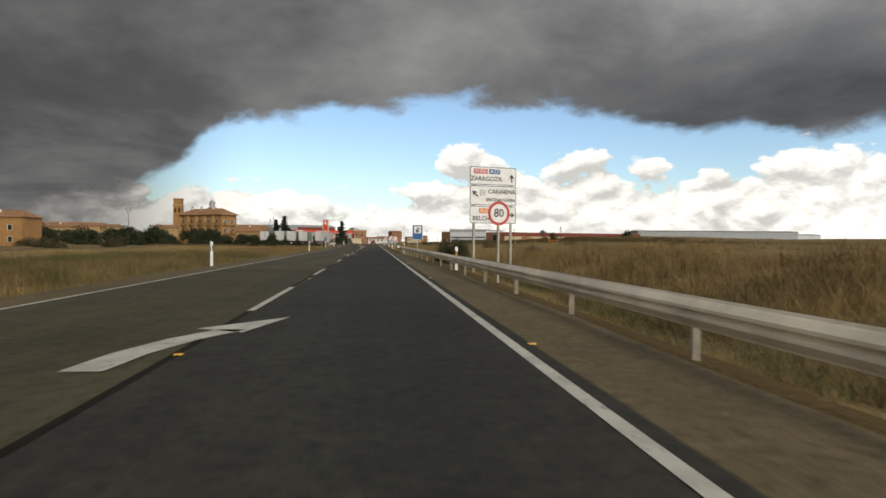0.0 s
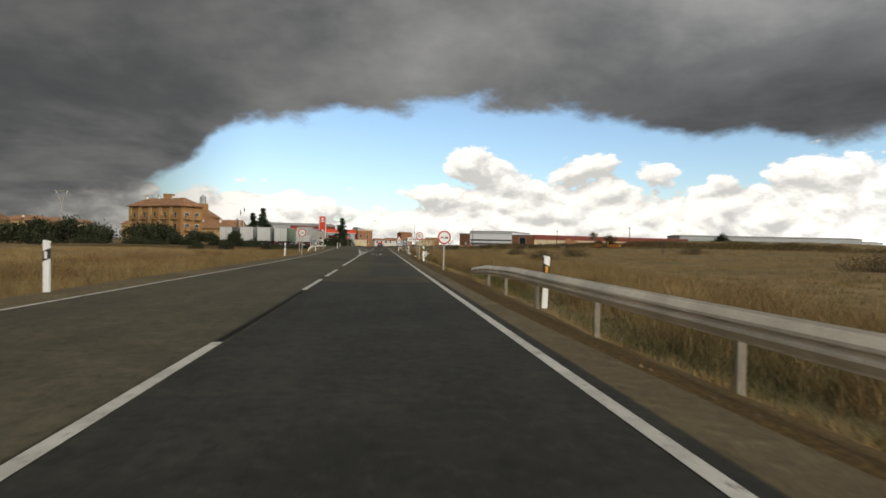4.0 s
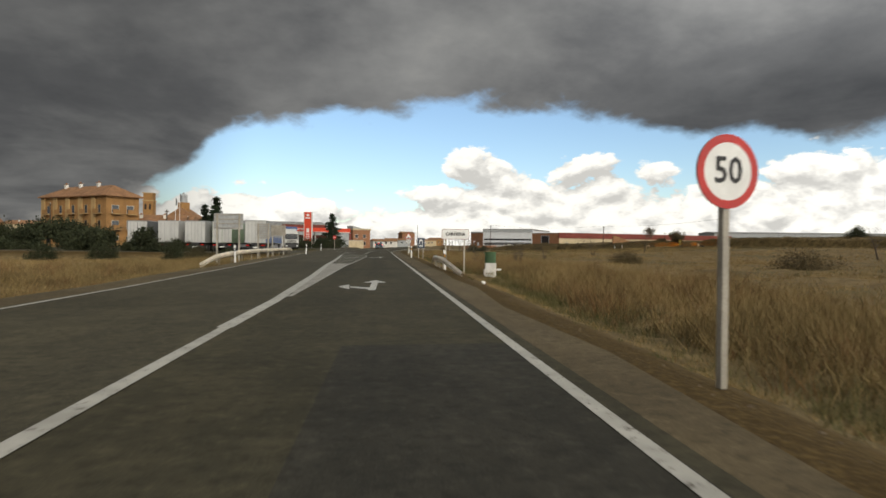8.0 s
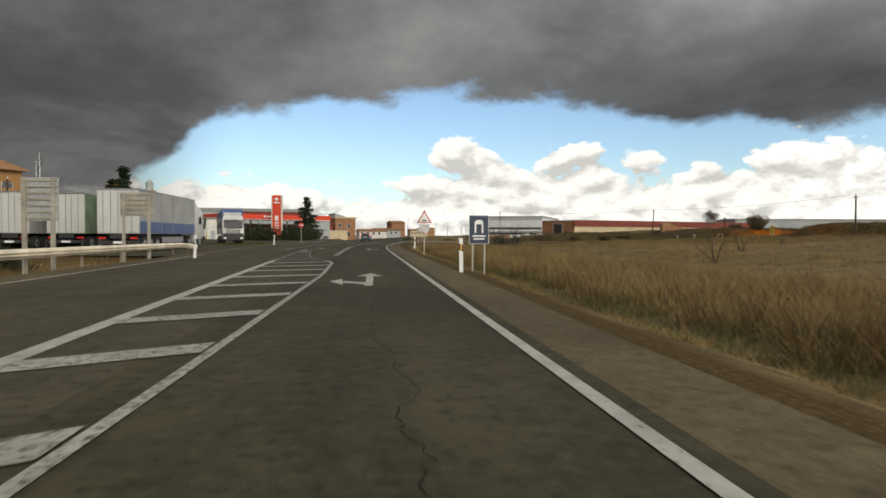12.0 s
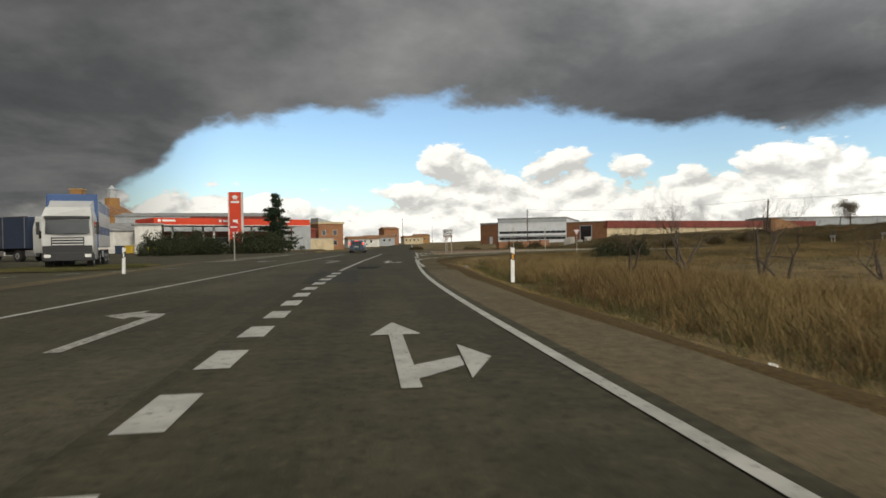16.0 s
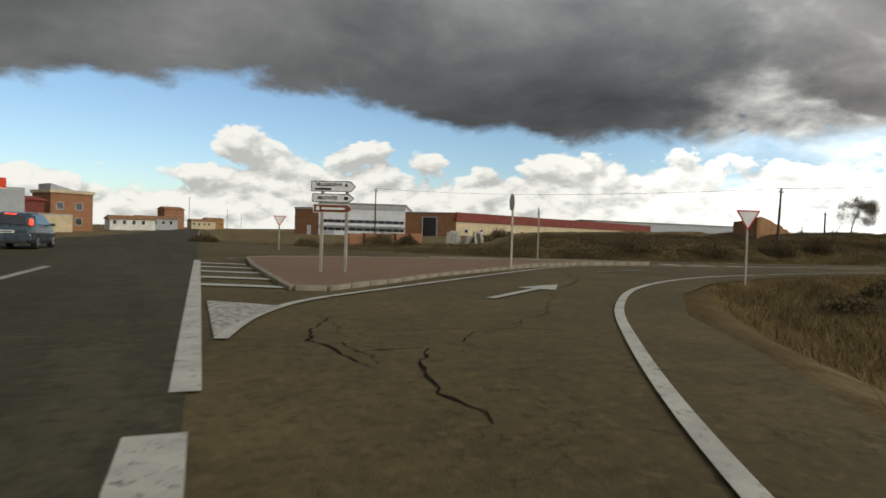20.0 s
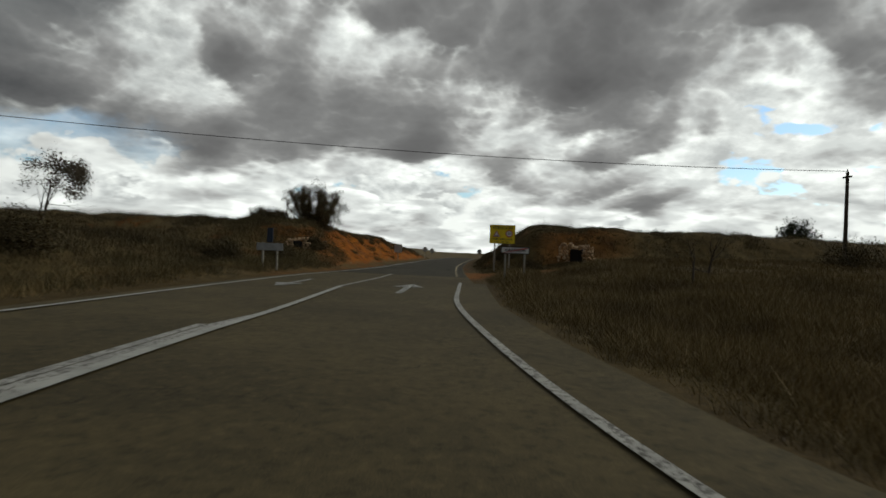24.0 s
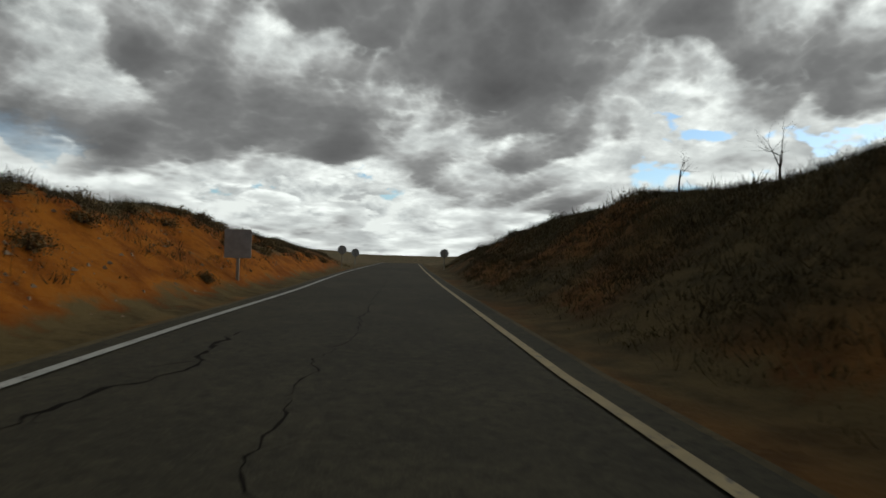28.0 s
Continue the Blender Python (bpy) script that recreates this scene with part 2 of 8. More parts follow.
for k in range(3):
    wt.links.new(calc(wt, "MULTIPLY", deck_gain_w, shade_e), gain.inputs[k])
deck_tone = blend(wt, 1.0, deck_tone, gain.outputs[0], "MULTIPLY")
lift = wt.nodes.new("ShaderNodeCombineColor")
for k in range(3):
    wt.links.new(calc(wt, "ADD", calc(wt, "MULTIPLY", ramp_between(wt, azim, 30.0, 75.0), 0.95), calc(wt, "SUBTRACT", 1.0, calc(wt, "MULTIPLY", ramp_between(wt, azim, -10.0, -24.0), 0.72))), lift.inputs[k])
col = blend(wt, 1.0, blend(wt, m_heap, blue, heap_tone), lift.outputs[0], "MULTIPLY")
west_sky = blend(wt, m_deck, col, deck_tone)
east_sky = blend(wt, m_east, col, east_tone)
final = blend(wt, east, west_sky, east_sky)
bg = wt.nodes.new("ShaderNodeBackground")
bg.inputs["Strength"].default_value = 1.0
wt.links.new(final, bg.inputs["Color"])
out = wt.nodes.new("ShaderNodeOutputWorld")
wt.links.new(bg.outputs[0], out.inputs["Surface"])

sun = new("sun", bpy.data.lights.new("sun", "SUN"))
sun.data.energy, sun.data.angle, sun.data.color = 1.5, radians(12), (1.0, 0.93, 0.83)
sun_from = Vector((math.sin(radians(SUN_AZ)) * math.cos(radians(SUN_EL)), math.cos(radians(SUN_AZ)) * math.cos(radians(SUN_EL)), math.sin(radians(SUN_EL))))
sun.matrix_world = look(sun_from * 50, (0, 0, 0))

# ---- materials ----
def material(name, rough=0.8, metal=0.0):
    m = bpy.data.materials.new(name)
    m.use_nodes = True
    nt = m.node_tree
    b = nt.nodes["Principled BSDF"]
    b.inputs["Roughness"].default_value, b.inputs["Metallic"].default_value = rough, metal
    geo = nt.nodes.new("ShaderNodeNewGeometry").outputs["Position"]
    return m, nt, b, geo


def relief(nt, b, height, strength, dist=0.02):
    n = nt.nodes.new("ShaderNodeBump")
    n.inputs["Strength"].default_value, n.inputs["Distance"].default_value = strength, dist
    nt.links.new(height, n.inputs["Height"])
    nt.links.new(n.outputs[0], b.inputs["Normal"])


def stretched(nt, vec, s):
    n = nt.nodes.new("ShaderNodeVectorMath")
    n.operation = "MULTIPLY"
    nt.links.new(vec, n.inputs[0])
    n.inputs[1].default_value = s
    return n.outputs[0]


def crack_mask(nt, vec, scale, width, wobble=0.35):
    add = nt.nodes.new("ShaderNodeVectorMath")
    add.operation = "ADD"
    nz = nt.nodes.new("ShaderNodeTexNoise")
    nz.inputs["Scale"].default_value, nz.inputs["Detail"].default_value = 1.6, 5
    nt.links.new(vec, nz.inputs["Vector"])
    sc = nt.nodes.new("ShaderNodeVectorMath")
    sc.operation = "SCALE"
    nt.links.new(nz.outputs["Color"], sc.inputs[0])
    sc.inputs["Scale"].default_value = wobble * 4
    nt.links.new(vec, add.inputs[0])
    nt.links.new(sc.outputs[0], add.inputs[1])
    v = nt.nodes.new("ShaderNodeTexVoronoi")
    v.feature = "DISTANCE_TO_EDGE"
    v.inputs["Scale"].default_value = scale
    nt.links.new(add.outputs[0], v.inputs["Vector"])
    return ramp_between(nt, v.outputs["Distance"], width, 0.0)


def asphalt(name, base, dust, cracks, gap=0.3, dusty=0.5, stain_axis=(1.1, 0.04, 1)):
    m, nt, b, geo = material(name, 0.82)
    fine = noise_tex(nt, geo, 95, 4, 0.75)
    mid = noise_tex(nt, geo, 1.3, 5, 0.6)
    streak = noise_tex(nt, stretched(nt, geo, stain_axis), 1.0, 5, 0.6)
    c = blend(nt, ramp_between(nt, calc(nt, "ADD", calc(nt, "MULTIPLY", mid, 0.5), calc(nt, "MULTIPLY", streak, 0.5)), 0.40, 0.62), base, dust)
    c = blend(nt, calc(nt, "MULTIPLY", ramp_between(nt, fine, 0.5, 0.68), dusty), c, tuple(min(1, v * 2.6) for v in dust))
    c = blend(nt, calc(nt, "MULTIPLY", ramp_between(nt, fine, 0.48, 0.34), 0.6), c, tuple(v * 0.45 for v in base))
    big = noise_tex(nt, geo, 0.16, 4, 0.6)
    c = blend(nt, calc(nt, "MULTIPLY", ramp_between(nt, big, 0.42, 0.68), 0.45), c, tuple(v * 0.55 for v in base))
    mottle = noise_tex(nt, geo, 7.0, 4, 0.7)
    c = blend(nt, calc(nt, "MULTIPLY", ramp_between(nt, mottle, 0.50, 0.66), 0.55), c, tuple(v * 0.5 for v in base))
    c = blend(nt, calc(nt, "MULTIPLY", ramp_between(nt, mottle, 0.46, 0.34), 0.35), c, tuple(v * 1.5 for v in dust))
    if cracks:
        mask = crack_mask(nt, geo, cracks, 0.012 * cracks)
        patchy = ramp_between(nt, noise_tex(nt, geo, 0.11, 3, 0.5), gap, gap + 0.12)
        c = blend(nt, calc(nt, "MULTIPLY", mask, calc(nt, "MULTIPLY", patchy, 0.8)), c, tuple(v * 0.35 for v in base))
    nt.links.new(c, b.inputs["Base Color"])
    relief(nt, b, fine, 0.22, 0.003)
    b.inputs["Specular IOR Level"].default_value = 0.10
    return m


M_ASPHALT_OLD = asphalt("old_asphalt", (0.0513, 0.0475, 0.0332), (0.0817, 0.0732, 0.0480), 0.35, 0.40)
M_ASPHALT_NEW = asphalt("new_asphalt", (0.0251, 0.0250, 0.0223), (0.0381, 0.0380, 0.0316), 0, dusty=0.25)
M_ASPHALT_MID = asphalt("main_asphalt", (0.0432, 0.0400, 0.0265), (0.0696, 0.0619, 0.0388), 0.3, 0.52, dusty=0.35)
M_ASPHALT_CRACKED = asphalt("cracked_asphalt", (0.0715, 0.0572, 0.0290), (0.1060, 0.0820, 0.0390), 0.36, 0.45, stain_axis=(0.35, 0.35, 1))
M_ASPHALT_SIDE = asphalt("side_road_asphalt", (0.0388, 0.0343, 0.0223), (0.0571, 0.0500, 0.0303), 0.3, 0.5, stain_axis=(0.08, 0.7, 1))
M_PATCH = asphalt("patch_asphalt", (0.0085, 0.0078, 0.0056), (0.0135, 0.0122, 0.0085), 0, dusty=0.3)
M_PATCH_OLD = asphalt("old_repair_asphalt", (0.034, 0.0325, 0.026), (0.052, 0.049, 0.038), 0, dusty=0.3)
M_SHOULDER = asphalt("dusty_shoulder", (0.0850, 0.0675, 0.0400), (0.1260, 0.0988, 0.0580), 0.3, 0.55, dusty=0.6)


def ground_mat():
    m, nt, b, geo = material("field_ground", 0.95)
    n1 = noise_tex(nt, geo, 0.09, 6, 0.6)
    n2 = noise_tex(nt, geo, 1.1, 6, 0.65)
    n3 = noise_tex(nt, geo, 14, 4, 0.7)
    straw = blend(nt, ramp_between(nt, n2, 0.35, 0.68), (0.096, 0.068, 0.034), (0.205, 0.150, 0.076))
    straw = blend(nt, calc(nt, "MULTIPLY", ramp_between(nt, n1, 0.42, 0.66), 0.75), straw, (0.085, 0.072, 0.036))
    straw = blend(nt, calc(nt, "MULTIPLY", ramp_between(nt, n3, 0.45, 0.72), 0.45), straw, (0.27, 0.205, 0.112))
    # bare red earth on steep banks
    nrm = nt.nodes.new("ShaderNodeSeparateXYZ")
    nt.links.new(nt.nodes.new("ShaderNodeNewGeometry").outputs["Normal"], nrm.inputs[0])
    steep = ramp_between(nt, calc(nt, "ADD", nrm.outputs[2], calc(nt, "MULTIPLY", calc(nt, "SUBTRACT", n2, 0.5), 0.35)), 0.955, 0.86)
    red = blend(nt, ramp_between(nt, n2, 0.35, 0.65), (0.18, 0.050, 0.005), (0.34, 0.112, 0.010))
    red = blend(nt, calc(nt, "MULTIPLY", ramp_between(nt, n3, 0.55, 0.68), 0.45), red, (0.36, 0.165, 0.035))
    ct = nt.nodes.new("ShaderNodeAttribute")
    ct.attribute_name = "cutting"
    scrub = blend(nt, ramp_between(nt, n2, 0.35, 0.65), (0.052, 0.037, 0.014), (0.118, 0.083, 0.032))
    sb = nt.nodes.new("ShaderNodeAttribute")
    sb.attribute_name = "scrubby"
    soil = blend(nt, calc(nt, "MAXIMUM", calc(nt, "MULTIPLY", steep, 0.8), calc(nt, "MULTIPLY", sb.outputs["Fac"], 0.85)), straw, scrub)
    soil = blend(nt, calc(nt, "MULTIPLY", steep, ct.outputs["Fac"]), soil, red)
    at = nt.nodes.new("ShaderNodeAttribute")
    at.attribute_name = "bare"
    bare = blend(nt, ramp_between(nt, n3, 0.4, 0.7), (0.054, 0.036, 0.014), (0.108, 0.073, 0.028))
    bare = blend(nt, ct.outputs["Fac"], bare, blend(nt, ramp_between(nt, n2, 0.35, 0.65), (0.125, 0.046, 0.010), (0.24, 0.100, 0.022)))
    soil = blend(nt, at.outputs["Fac"], soil, bare)
    b.inputs["Specular IOR Level"].default_value = 0.08
    nt.links.new(soil, b.inputs["Base Color"])
    relief(nt, b, calc(nt, "ADD", n3, n2), 0.5, 0.05)
    return m


M_GROUND = ground_mat()


def paint_mat(name, colour, wear, under=(0.075, 0.066, 0.052), scale=6.0):
    m, nt, b, geo = material(name, 0.7)
    n1 = noise_tex(nt, geo, scale, 6, 0.7)
    n2 = noise_tex(nt, geo, 45, 4, 0.7)
    worn = ramp_between(nt, calc(nt, "ADD", calc(nt, "MULTIPLY", n1, 0.65), calc(nt, "MULTIPLY", n2, 0.35)), 0.5 + wear[0], 0.5 + wear[1])
    dirt = blend(nt, ramp_between(nt, noise_tex(nt, geo, 2.2, 5, 0.6), 0.35, 0.7), colour, tuple(v * 0.72 for v in colour))
    c = blend(nt, worn, dirt, under)
    nt.links.new(c, b.inputs["Base Color"])
    relief(nt, b, n2, 0.3, 0.004)
    return m


M_PAINT = paint_mat("road_paint", (0.42, 0.41, 0.365), (0.05, 0.12), scale=10.0)
M_PAINT_WORN = paint_mat("worn_road_paint", (0.40, 0.385, 0.34), (-0.01, 0.07), scale=13.0)
M_PAINT_FLAKED = paint_mat("flaked_road_paint", (0.50, 0.49, 0.45), (0.05, 0.10))
M_PAINT_FADED = paint_mat("faded_road_paint", (0.26, 0.245, 0.205), (-0.10, 0.0))
M_PAINT_GREY = paint_mat("grey_worn_road_paint", (0.30, 0.285, 0.245), (0.01, 0.10), (0.10, 0.088, 0.068), 3.0)
M_PAINT_CRUMBLED = paint_mat("crumbled_road_paint", (0.46, 0.45, 0.41), (-0.015, 0.02), (0.045, 0.040, 0.030), 9.0)
M_PAINT_YELLOW = paint_mat("yellowed_road_paint", (0.33, 0.25, 0.11), (0.03, 0.12))


def plain_mat(name, colour, rough=0.6, metal=0.0, vary=0.25, scale=4.0, fine=40.0):
    m, nt, b, geo = material(name, rough, metal)
    tc = nt.nodes.new("ShaderNodeTexCoord").outputs["Object"]
    n1 = noise_tex(nt, tc, scale, 5, 0.6)
    n2 = noise_tex(nt, tc, fine, 3, 0.6)
    f = calc(nt, "ADD", calc(nt, "MULTIPLY", n1, 0.7), calc(nt, "MULTIPLY", n2, 0.3))
    c = blend(nt, ramp_between(nt, f, 0.38, 0.66), tuple(v * (1 - vary) for v in colour), tuple(min(1, v * (1 + vary * 0.4)) for v in colour))
    nt.links.new(c, b.inputs["Base Color"])
    r = calc(nt, "ADD", calc(nt, "MULTIPLY", calc(nt, "SUBTRACT", n1, 0.5), 0.3), rough)
    nt.links.new(r, b.inputs["Roughness"])
    return m


M_ZINC = plain_mat("galvanised_steel", (0.44, 0.405, 0.34), 0.5, 0.35, 0.3, 1.2)
M_RAIL_POST = plain_mat("weathered_rail_post", (0.26, 0.225, 0.17), 0.7, 0.1, 0.35)
M_RAIL = plain_mat("dull_rail_steel", (0.80, 0.71, 0.56), 0.55, 0.1, 0.3, 0.8)
M_WHITE = plain_mat("white_sheet", (0.78, 0.78, 0.76), 0.45, 0, 0.1)
M_SIGN_BLACK = plain_mat("black_film", (0.015, 0.015, 0.016), 0.5, 0, 0.2)
M_SIGN_RED = plain_mat("red_film", (0.50, 0.035, 0.03), 0.45, 0, 0.15)
M_SIGN_BLUE = plain_mat("blue_film", (0.006, 0.088, 0.27), 0.45, 0, 0.15)
M_SIGN_NAVY = plain_mat("dark_blue_film", (0.02, 0.035, 0.07), 0.45, 0, 0.2)
M_SIGN_YELLOW = plain_mat("yellow_film", (0.93, 0.74, 0.015), 0.45, 0, 0.12)
M_SIGN_ORANGE = plain_mat("orange_film", (0.75, 0.22, 0.02), 0.45, 0, 0.12)
M_SIGN_BROWN = plain_mat("brown_film", (0.20, 0.06, 0.02), 0.5, 0, 0.15)
M_AMBER = plain_mat("amber_reflector", (0.75, 0.33, 0.02), 0.3)
M_SIGN_BACK = plain_mat("grey_sign_back", (0.44, 0.45, 0.45), 0.5, 0.3, 0.2)
M_RUBBER = plain_mat("black_rubber", (0.02, 0.02, 0.02), 0.85, 0, 0.3)
M_CONCRETE = plain_mat("concrete", (0.36, 0.34, 0.30), 0.9, 0, 0.35, 2.0)

import mathutils.geometry
# ---- plan of the roads ----
def mx(y):
    """Bend of the main road to the right past the junction."""
    y = np.asarray(y, float)
    return 0.085 * 5.0 * np.logaddexp(0, (y - 202.0) / 5.0)


SOUTH_LINE = [(2.67, 213.0), (2.80, 214.4), (3.0, 218), (3.3, 222), (3.8, 225.2), (4.5, 227.6), (5.6, 230.2), (7.1, 232.7), (9.3, 235.7),
              (11.6, 238.5), (14.6, 241.4), (18.0, 243.7), (21.5, 245.3), (25, 246.25), (30, 247.25), (35, 247.9), (40, 248.08), (45, 248.0), (50, 247.5), (54.5, 247.0)]


def eased(pts, per=6):
    """Points along a smooth curve through the given ones."""
    p = [Vector(q) for q in pts]
    out = []
    for i in range(len(p) - 1):
        a, b, c, d = p[max(i - 1, 0)], p[i], p[i + 1], p[min(i + 2, len(p) - 1)]
        for k in range(per):
            u = k / per
            out.append(tuple(0.5 * ((2 * b) + (c - a) * u + (2 * a - 5 * b + 4 * c - d) * u * u + (3 * b - a - 3 * c + d) * u ** 3)))
    return out + [tuple(p[-1])]


SOUTH_ROAD = SOUTH_LINE[10:] + [(60, 246.6), (67, 246.05), (81, 244.7), (100, 242.3), (123, 239.2), (170, 232.5)]
NORTH_LINE = [(25.5, 259.3), (30.5, 257.0), (35, 256.0), (41, 255.1), (47, 254.5), (53, 253.8), (57, 253.2), (62, 252.2), (66, 251.4), (71, 250.6),
              (76, 250.0), (85, 249.0), (95, 247.7), (106, 246.5), (123, 244.4), (170, 237.7)]
LEFT_EDGE = [(-60, -5.9), (95, -5.9), (120, -6.3), (137, -7.0), (155, -7.9), (175, -8.7), (205, -10.0), (228, -10.6), (252, -8.8), (290, 0.5), (420, 12.4), (720, 38.0)]


def left_edge(y):
    return np.interp(y, *zip(*LEFT_EDGE))


def lattice(x, y, size, seed):
    """Smooth value noise, -1 to 1."""
    rs = np.random.RandomState(seed)
    tab = rs.uniform(-1, 1, (256, 256))
    u, v = np.asarray(x) / size, np.asarray(y) / size
    i, j = np.floor(u).astype(int), np.floor(v).astype(int)
    a, b = u - i, v - j
    a, b = a * a * (3 - 2 * a), b * b * (3 - 2 * b)
    g = lambda p, q: tab[p % 256, q % 256]
    return (g(i, j) * (1 - a) + g(i + 1, j) * a) * (1 - b) + (g(i, j + 1) * (1 - a) + g(i + 1, j + 1) * a) * b


def smooth(v, lo, hi):
    t = np.clip((np.asarray(v, float) - lo) / (hi - lo), 0, 1)
    return t * t * (3 - 2 * t)


SX, SY = zip(*SOUTH_ROAD)
NX, NY = zip(*NORTH_LINE)


def shoulder_edge(y):
    return np.interp(y, (-60, 42, 66, 100, 127, 160, 200), (3.05, 3.0, 2.15, 2.2, 2.6, 2.75, 2.9))


def off_road(x, y):
    """Metres outside the paved ground (0 and less: on it)."""
    main = np.maximum(x - (shoulder_edge(y) + 0.1 + mx(y)), left_edge(y) - 1.2 - x)
    main = np.where(y > 720, 50 + 0 * x, main)
    n = y - (np.interp(x, NX, NY) + 0.7)
    s = (np.interp(x, SX, SY) - 1.0) - y
    side = np.where((x > 14) & (x < 170), np.maximum(n, s), 99.0)
    side = np.where((x > 14) & (x <= 25.5), np.maximum(y - (259.8 + (25.5 - x) * 1.25), s), side)
    fillet = np.interp(y, [210, 222, 225.2, 227.6, 230.2, 232.7, 235.7, 238.5, 241.4, 243.7, 246, 274, 282], [3.1, 4.5, 5.2, 6.0, 7.2, 8.8, 11.0, 13.4, 16.5, 20.2, 30, 12.5, 5])
    junction = np.where((y > 210) & (y < 282), x - fillet, 99.0)
    junction = np.where(x < -5, 99.0, junction)
    yard = np.maximum(np.maximum(x + 8, -62 - x), np.maximum(177 - y, y - 330))
    return np.minimum(np.minimum(main, side), np.minimum(junction, yard))


def track_mask(x, s):
    """The earth track south of the side road, wider at its mouth."""
    return np.exp(-((x - 64.6 - 0.22 * s + 2.3 * np.exp(-s / 3.0)) / (3.4 + 1.9 * np.exp(-s / 3.0))) ** 6)


def height(x, y):
    x, y = np.asarray(x, float), np.asarray(y, float)
    d = off_road(x, y)
    rough = 0.10 * lattice(x, y, 2.3, 3) + 0.05 * lattice(x, y, 0.9, 4)
    east = smooth(x, 0, 6)
    field = -0.42 - 0.15 * (1 - east) + east * (0.9 * smooth(x, 12, 70) + 3.2 * smooth(x, 70, 210)) * (1 - smooth(x, 100, 150) * (1 - smooth(np.abs(y - 244 + 0.14 * (x - 80)), 14, 70))) + 0.25 * lattice(x, y, 28, 5)
    field = field + (1.25 + 0.2 * lattice(x, y, 6, 15)) * smooth(x, 6.2, 13) * (1 - smooth(x, 40, 90)) * (1 - smooth(y, 22, 72))
    field = field - 0.3 * np.exp(-((d - 3.0) / 1.6) ** 2)
    # rise north of the side road, and the cutting through its hill
    n = y - np.interp(x, NX, NY)
    s = np.interp(x, SX, SY) - y
    fade = (1 - 0.6 * smooth(x, 82, 150)) * (1 - smooth(x, 135, 185))
    upland = 3.4 * smooth(n, 36, 95) * smooth(x, 60, 130) * (1 - smooth(n, 130, 300)) * (1 - smooth(x, 220, 400))
    hill_n = (0.98 + 0.012 * np.clip(n, 0, 80) + 0.5 * lattice(x, y, 17, 8)) * smooth(n, 4.0, 9.5)
    cut_n = (2.5 + 0.2 * lattice(x, y, 9, 9)) * smooth(n, 1.2, 4.8)
    hill_n = hill_n + (cut_n - hill_n) * smooth(x, 63, 70)
    hill_n = hill_n * fade * smooth(x - 0.58 * np.clip(y - 262, 0, 200), 20, 30)
    hill_n = hill_n * (1 - 0.6 * smooth(n, 40, 130))
    u = x - 0.22 * np.clip(s, 0, 60)
    cut_s = (3.1 + 0.2 * lattice(x, y, 8, 10)) * smooth(s, 1.4, 6.2) * smooth(u, 69.0, 72.3)
    cut_s = np.maximum(cut_s * (1 - 0.4 * smooth(x, 95, 150)) * (1 - smooth(x, 140, 190)), 1.15 * smooth(s, 2.5, 15) * smooth(u, 44, 62)) * (1 - 0.5 * smooth(s, 40, 120))
    hill = np.where(n > 0, np.maximum(hill_n, upland), np.where(s > 0, cut_s, 0)) * (x > 14)
    track = np.exp(-((x - 66.5 - 0.22 * np.clip(s, 0, 60)) / 4.0) ** 2) * (s > -2) * (x > 50)
    field = np.where((x > 14) & (np.abs(y - 250) < 200), field * (1 - smooth(hill, 0.2, 1.5)) * (1 - 0.8 * track), field)
    z = (field + hill + rough * (1 + 1.4 * smooth(hill, 0.5, 2)))
    z = z + 0.4 * np.exp(-((x - 5.25) / 1.0) ** 2 - ((y - 132.8) / 1.1) ** 2)
    t = smooth(d, 0.0, 2.2)
    z = -0.04 * (1 - t) + z * t
    z = np.where(d <= 0, -0.04, z)
    far = smooth(np.hypot(x, y - 150), 500, 1600)
    return z * (1 - far) - 1.0 * far


def stepped(*spans):
    out = []
    for a, b, st in spans:
        out += list(np.arange(a, b, st))
    return np.array(out + [spans[-1][1]])


def sheet_mesh(name, X, Y, Z):
    ny, nx = X.shape
    verts = np.stack([X, Y, Z], -1).reshape(-1, 3)
    idx = np.arange(nx * ny).reshape(ny, nx)
    faces = np.stack([idx[:-1, :-1], idx[:-1, 1:], idx[1:, 1:], idx[1:, :-1]], -1).reshape(-1, 4)
    me = bpy.data.meshes.new(name)
    me.vertices.add(len(verts))
    me.vertices.foreach_set("co", verts.ravel())
    me.loops.add(faces.size)
    me.loops.foreach_set("vertex_index", faces.ravel())
    me.polygons.add(len(faces))
    me.polygons.foreach_set("loop_start", np.arange(0, faces.size, 4))
    me.polygons.foreach_set("use_smooth", np.ones(len(faces), bool))
    me.update(calc_edges=True)
    return me


gx = stepped((-4500, -500, 250), (-500, -100, 25), (-100, -20, 4), (-20, -6, 1.0), (-6, 2, 2.0), (2, 18, 0.6), (18, 130, 0.8), (130, 200, 3), (200, 600, 20), (600, 4600, 250))
gy = stepped((-800, -60, 40), (-60, 0, 6), (0, 215, 1.2), (215, 290, 0.6), (290, 360, 4), (360, 800, 20), (800, 4700, 250))
X, Y = np.meshgrid(gx, gy)
me = sheet_mesh("ground", X, Y, height(X, Y))
bare = me.attributes.new("bare", "FLOAT", "POINT")
D = off_road(X, Y)
verge = (1 - smooth(D + 0.45 * lattice(X, Y, 3.0, 21) + 0.3 * lattice(X, Y, 0.9, 22) + 0.6 * smooth(Y, 205, 222) + 0.35 * smooth(X, 66, 69) + 0.5 * smooth(X, 16, 22) * (Y < 250), 0.75, 1.5)) * (D > -1)
S_ = np.interp(X, SX, SY) - Y
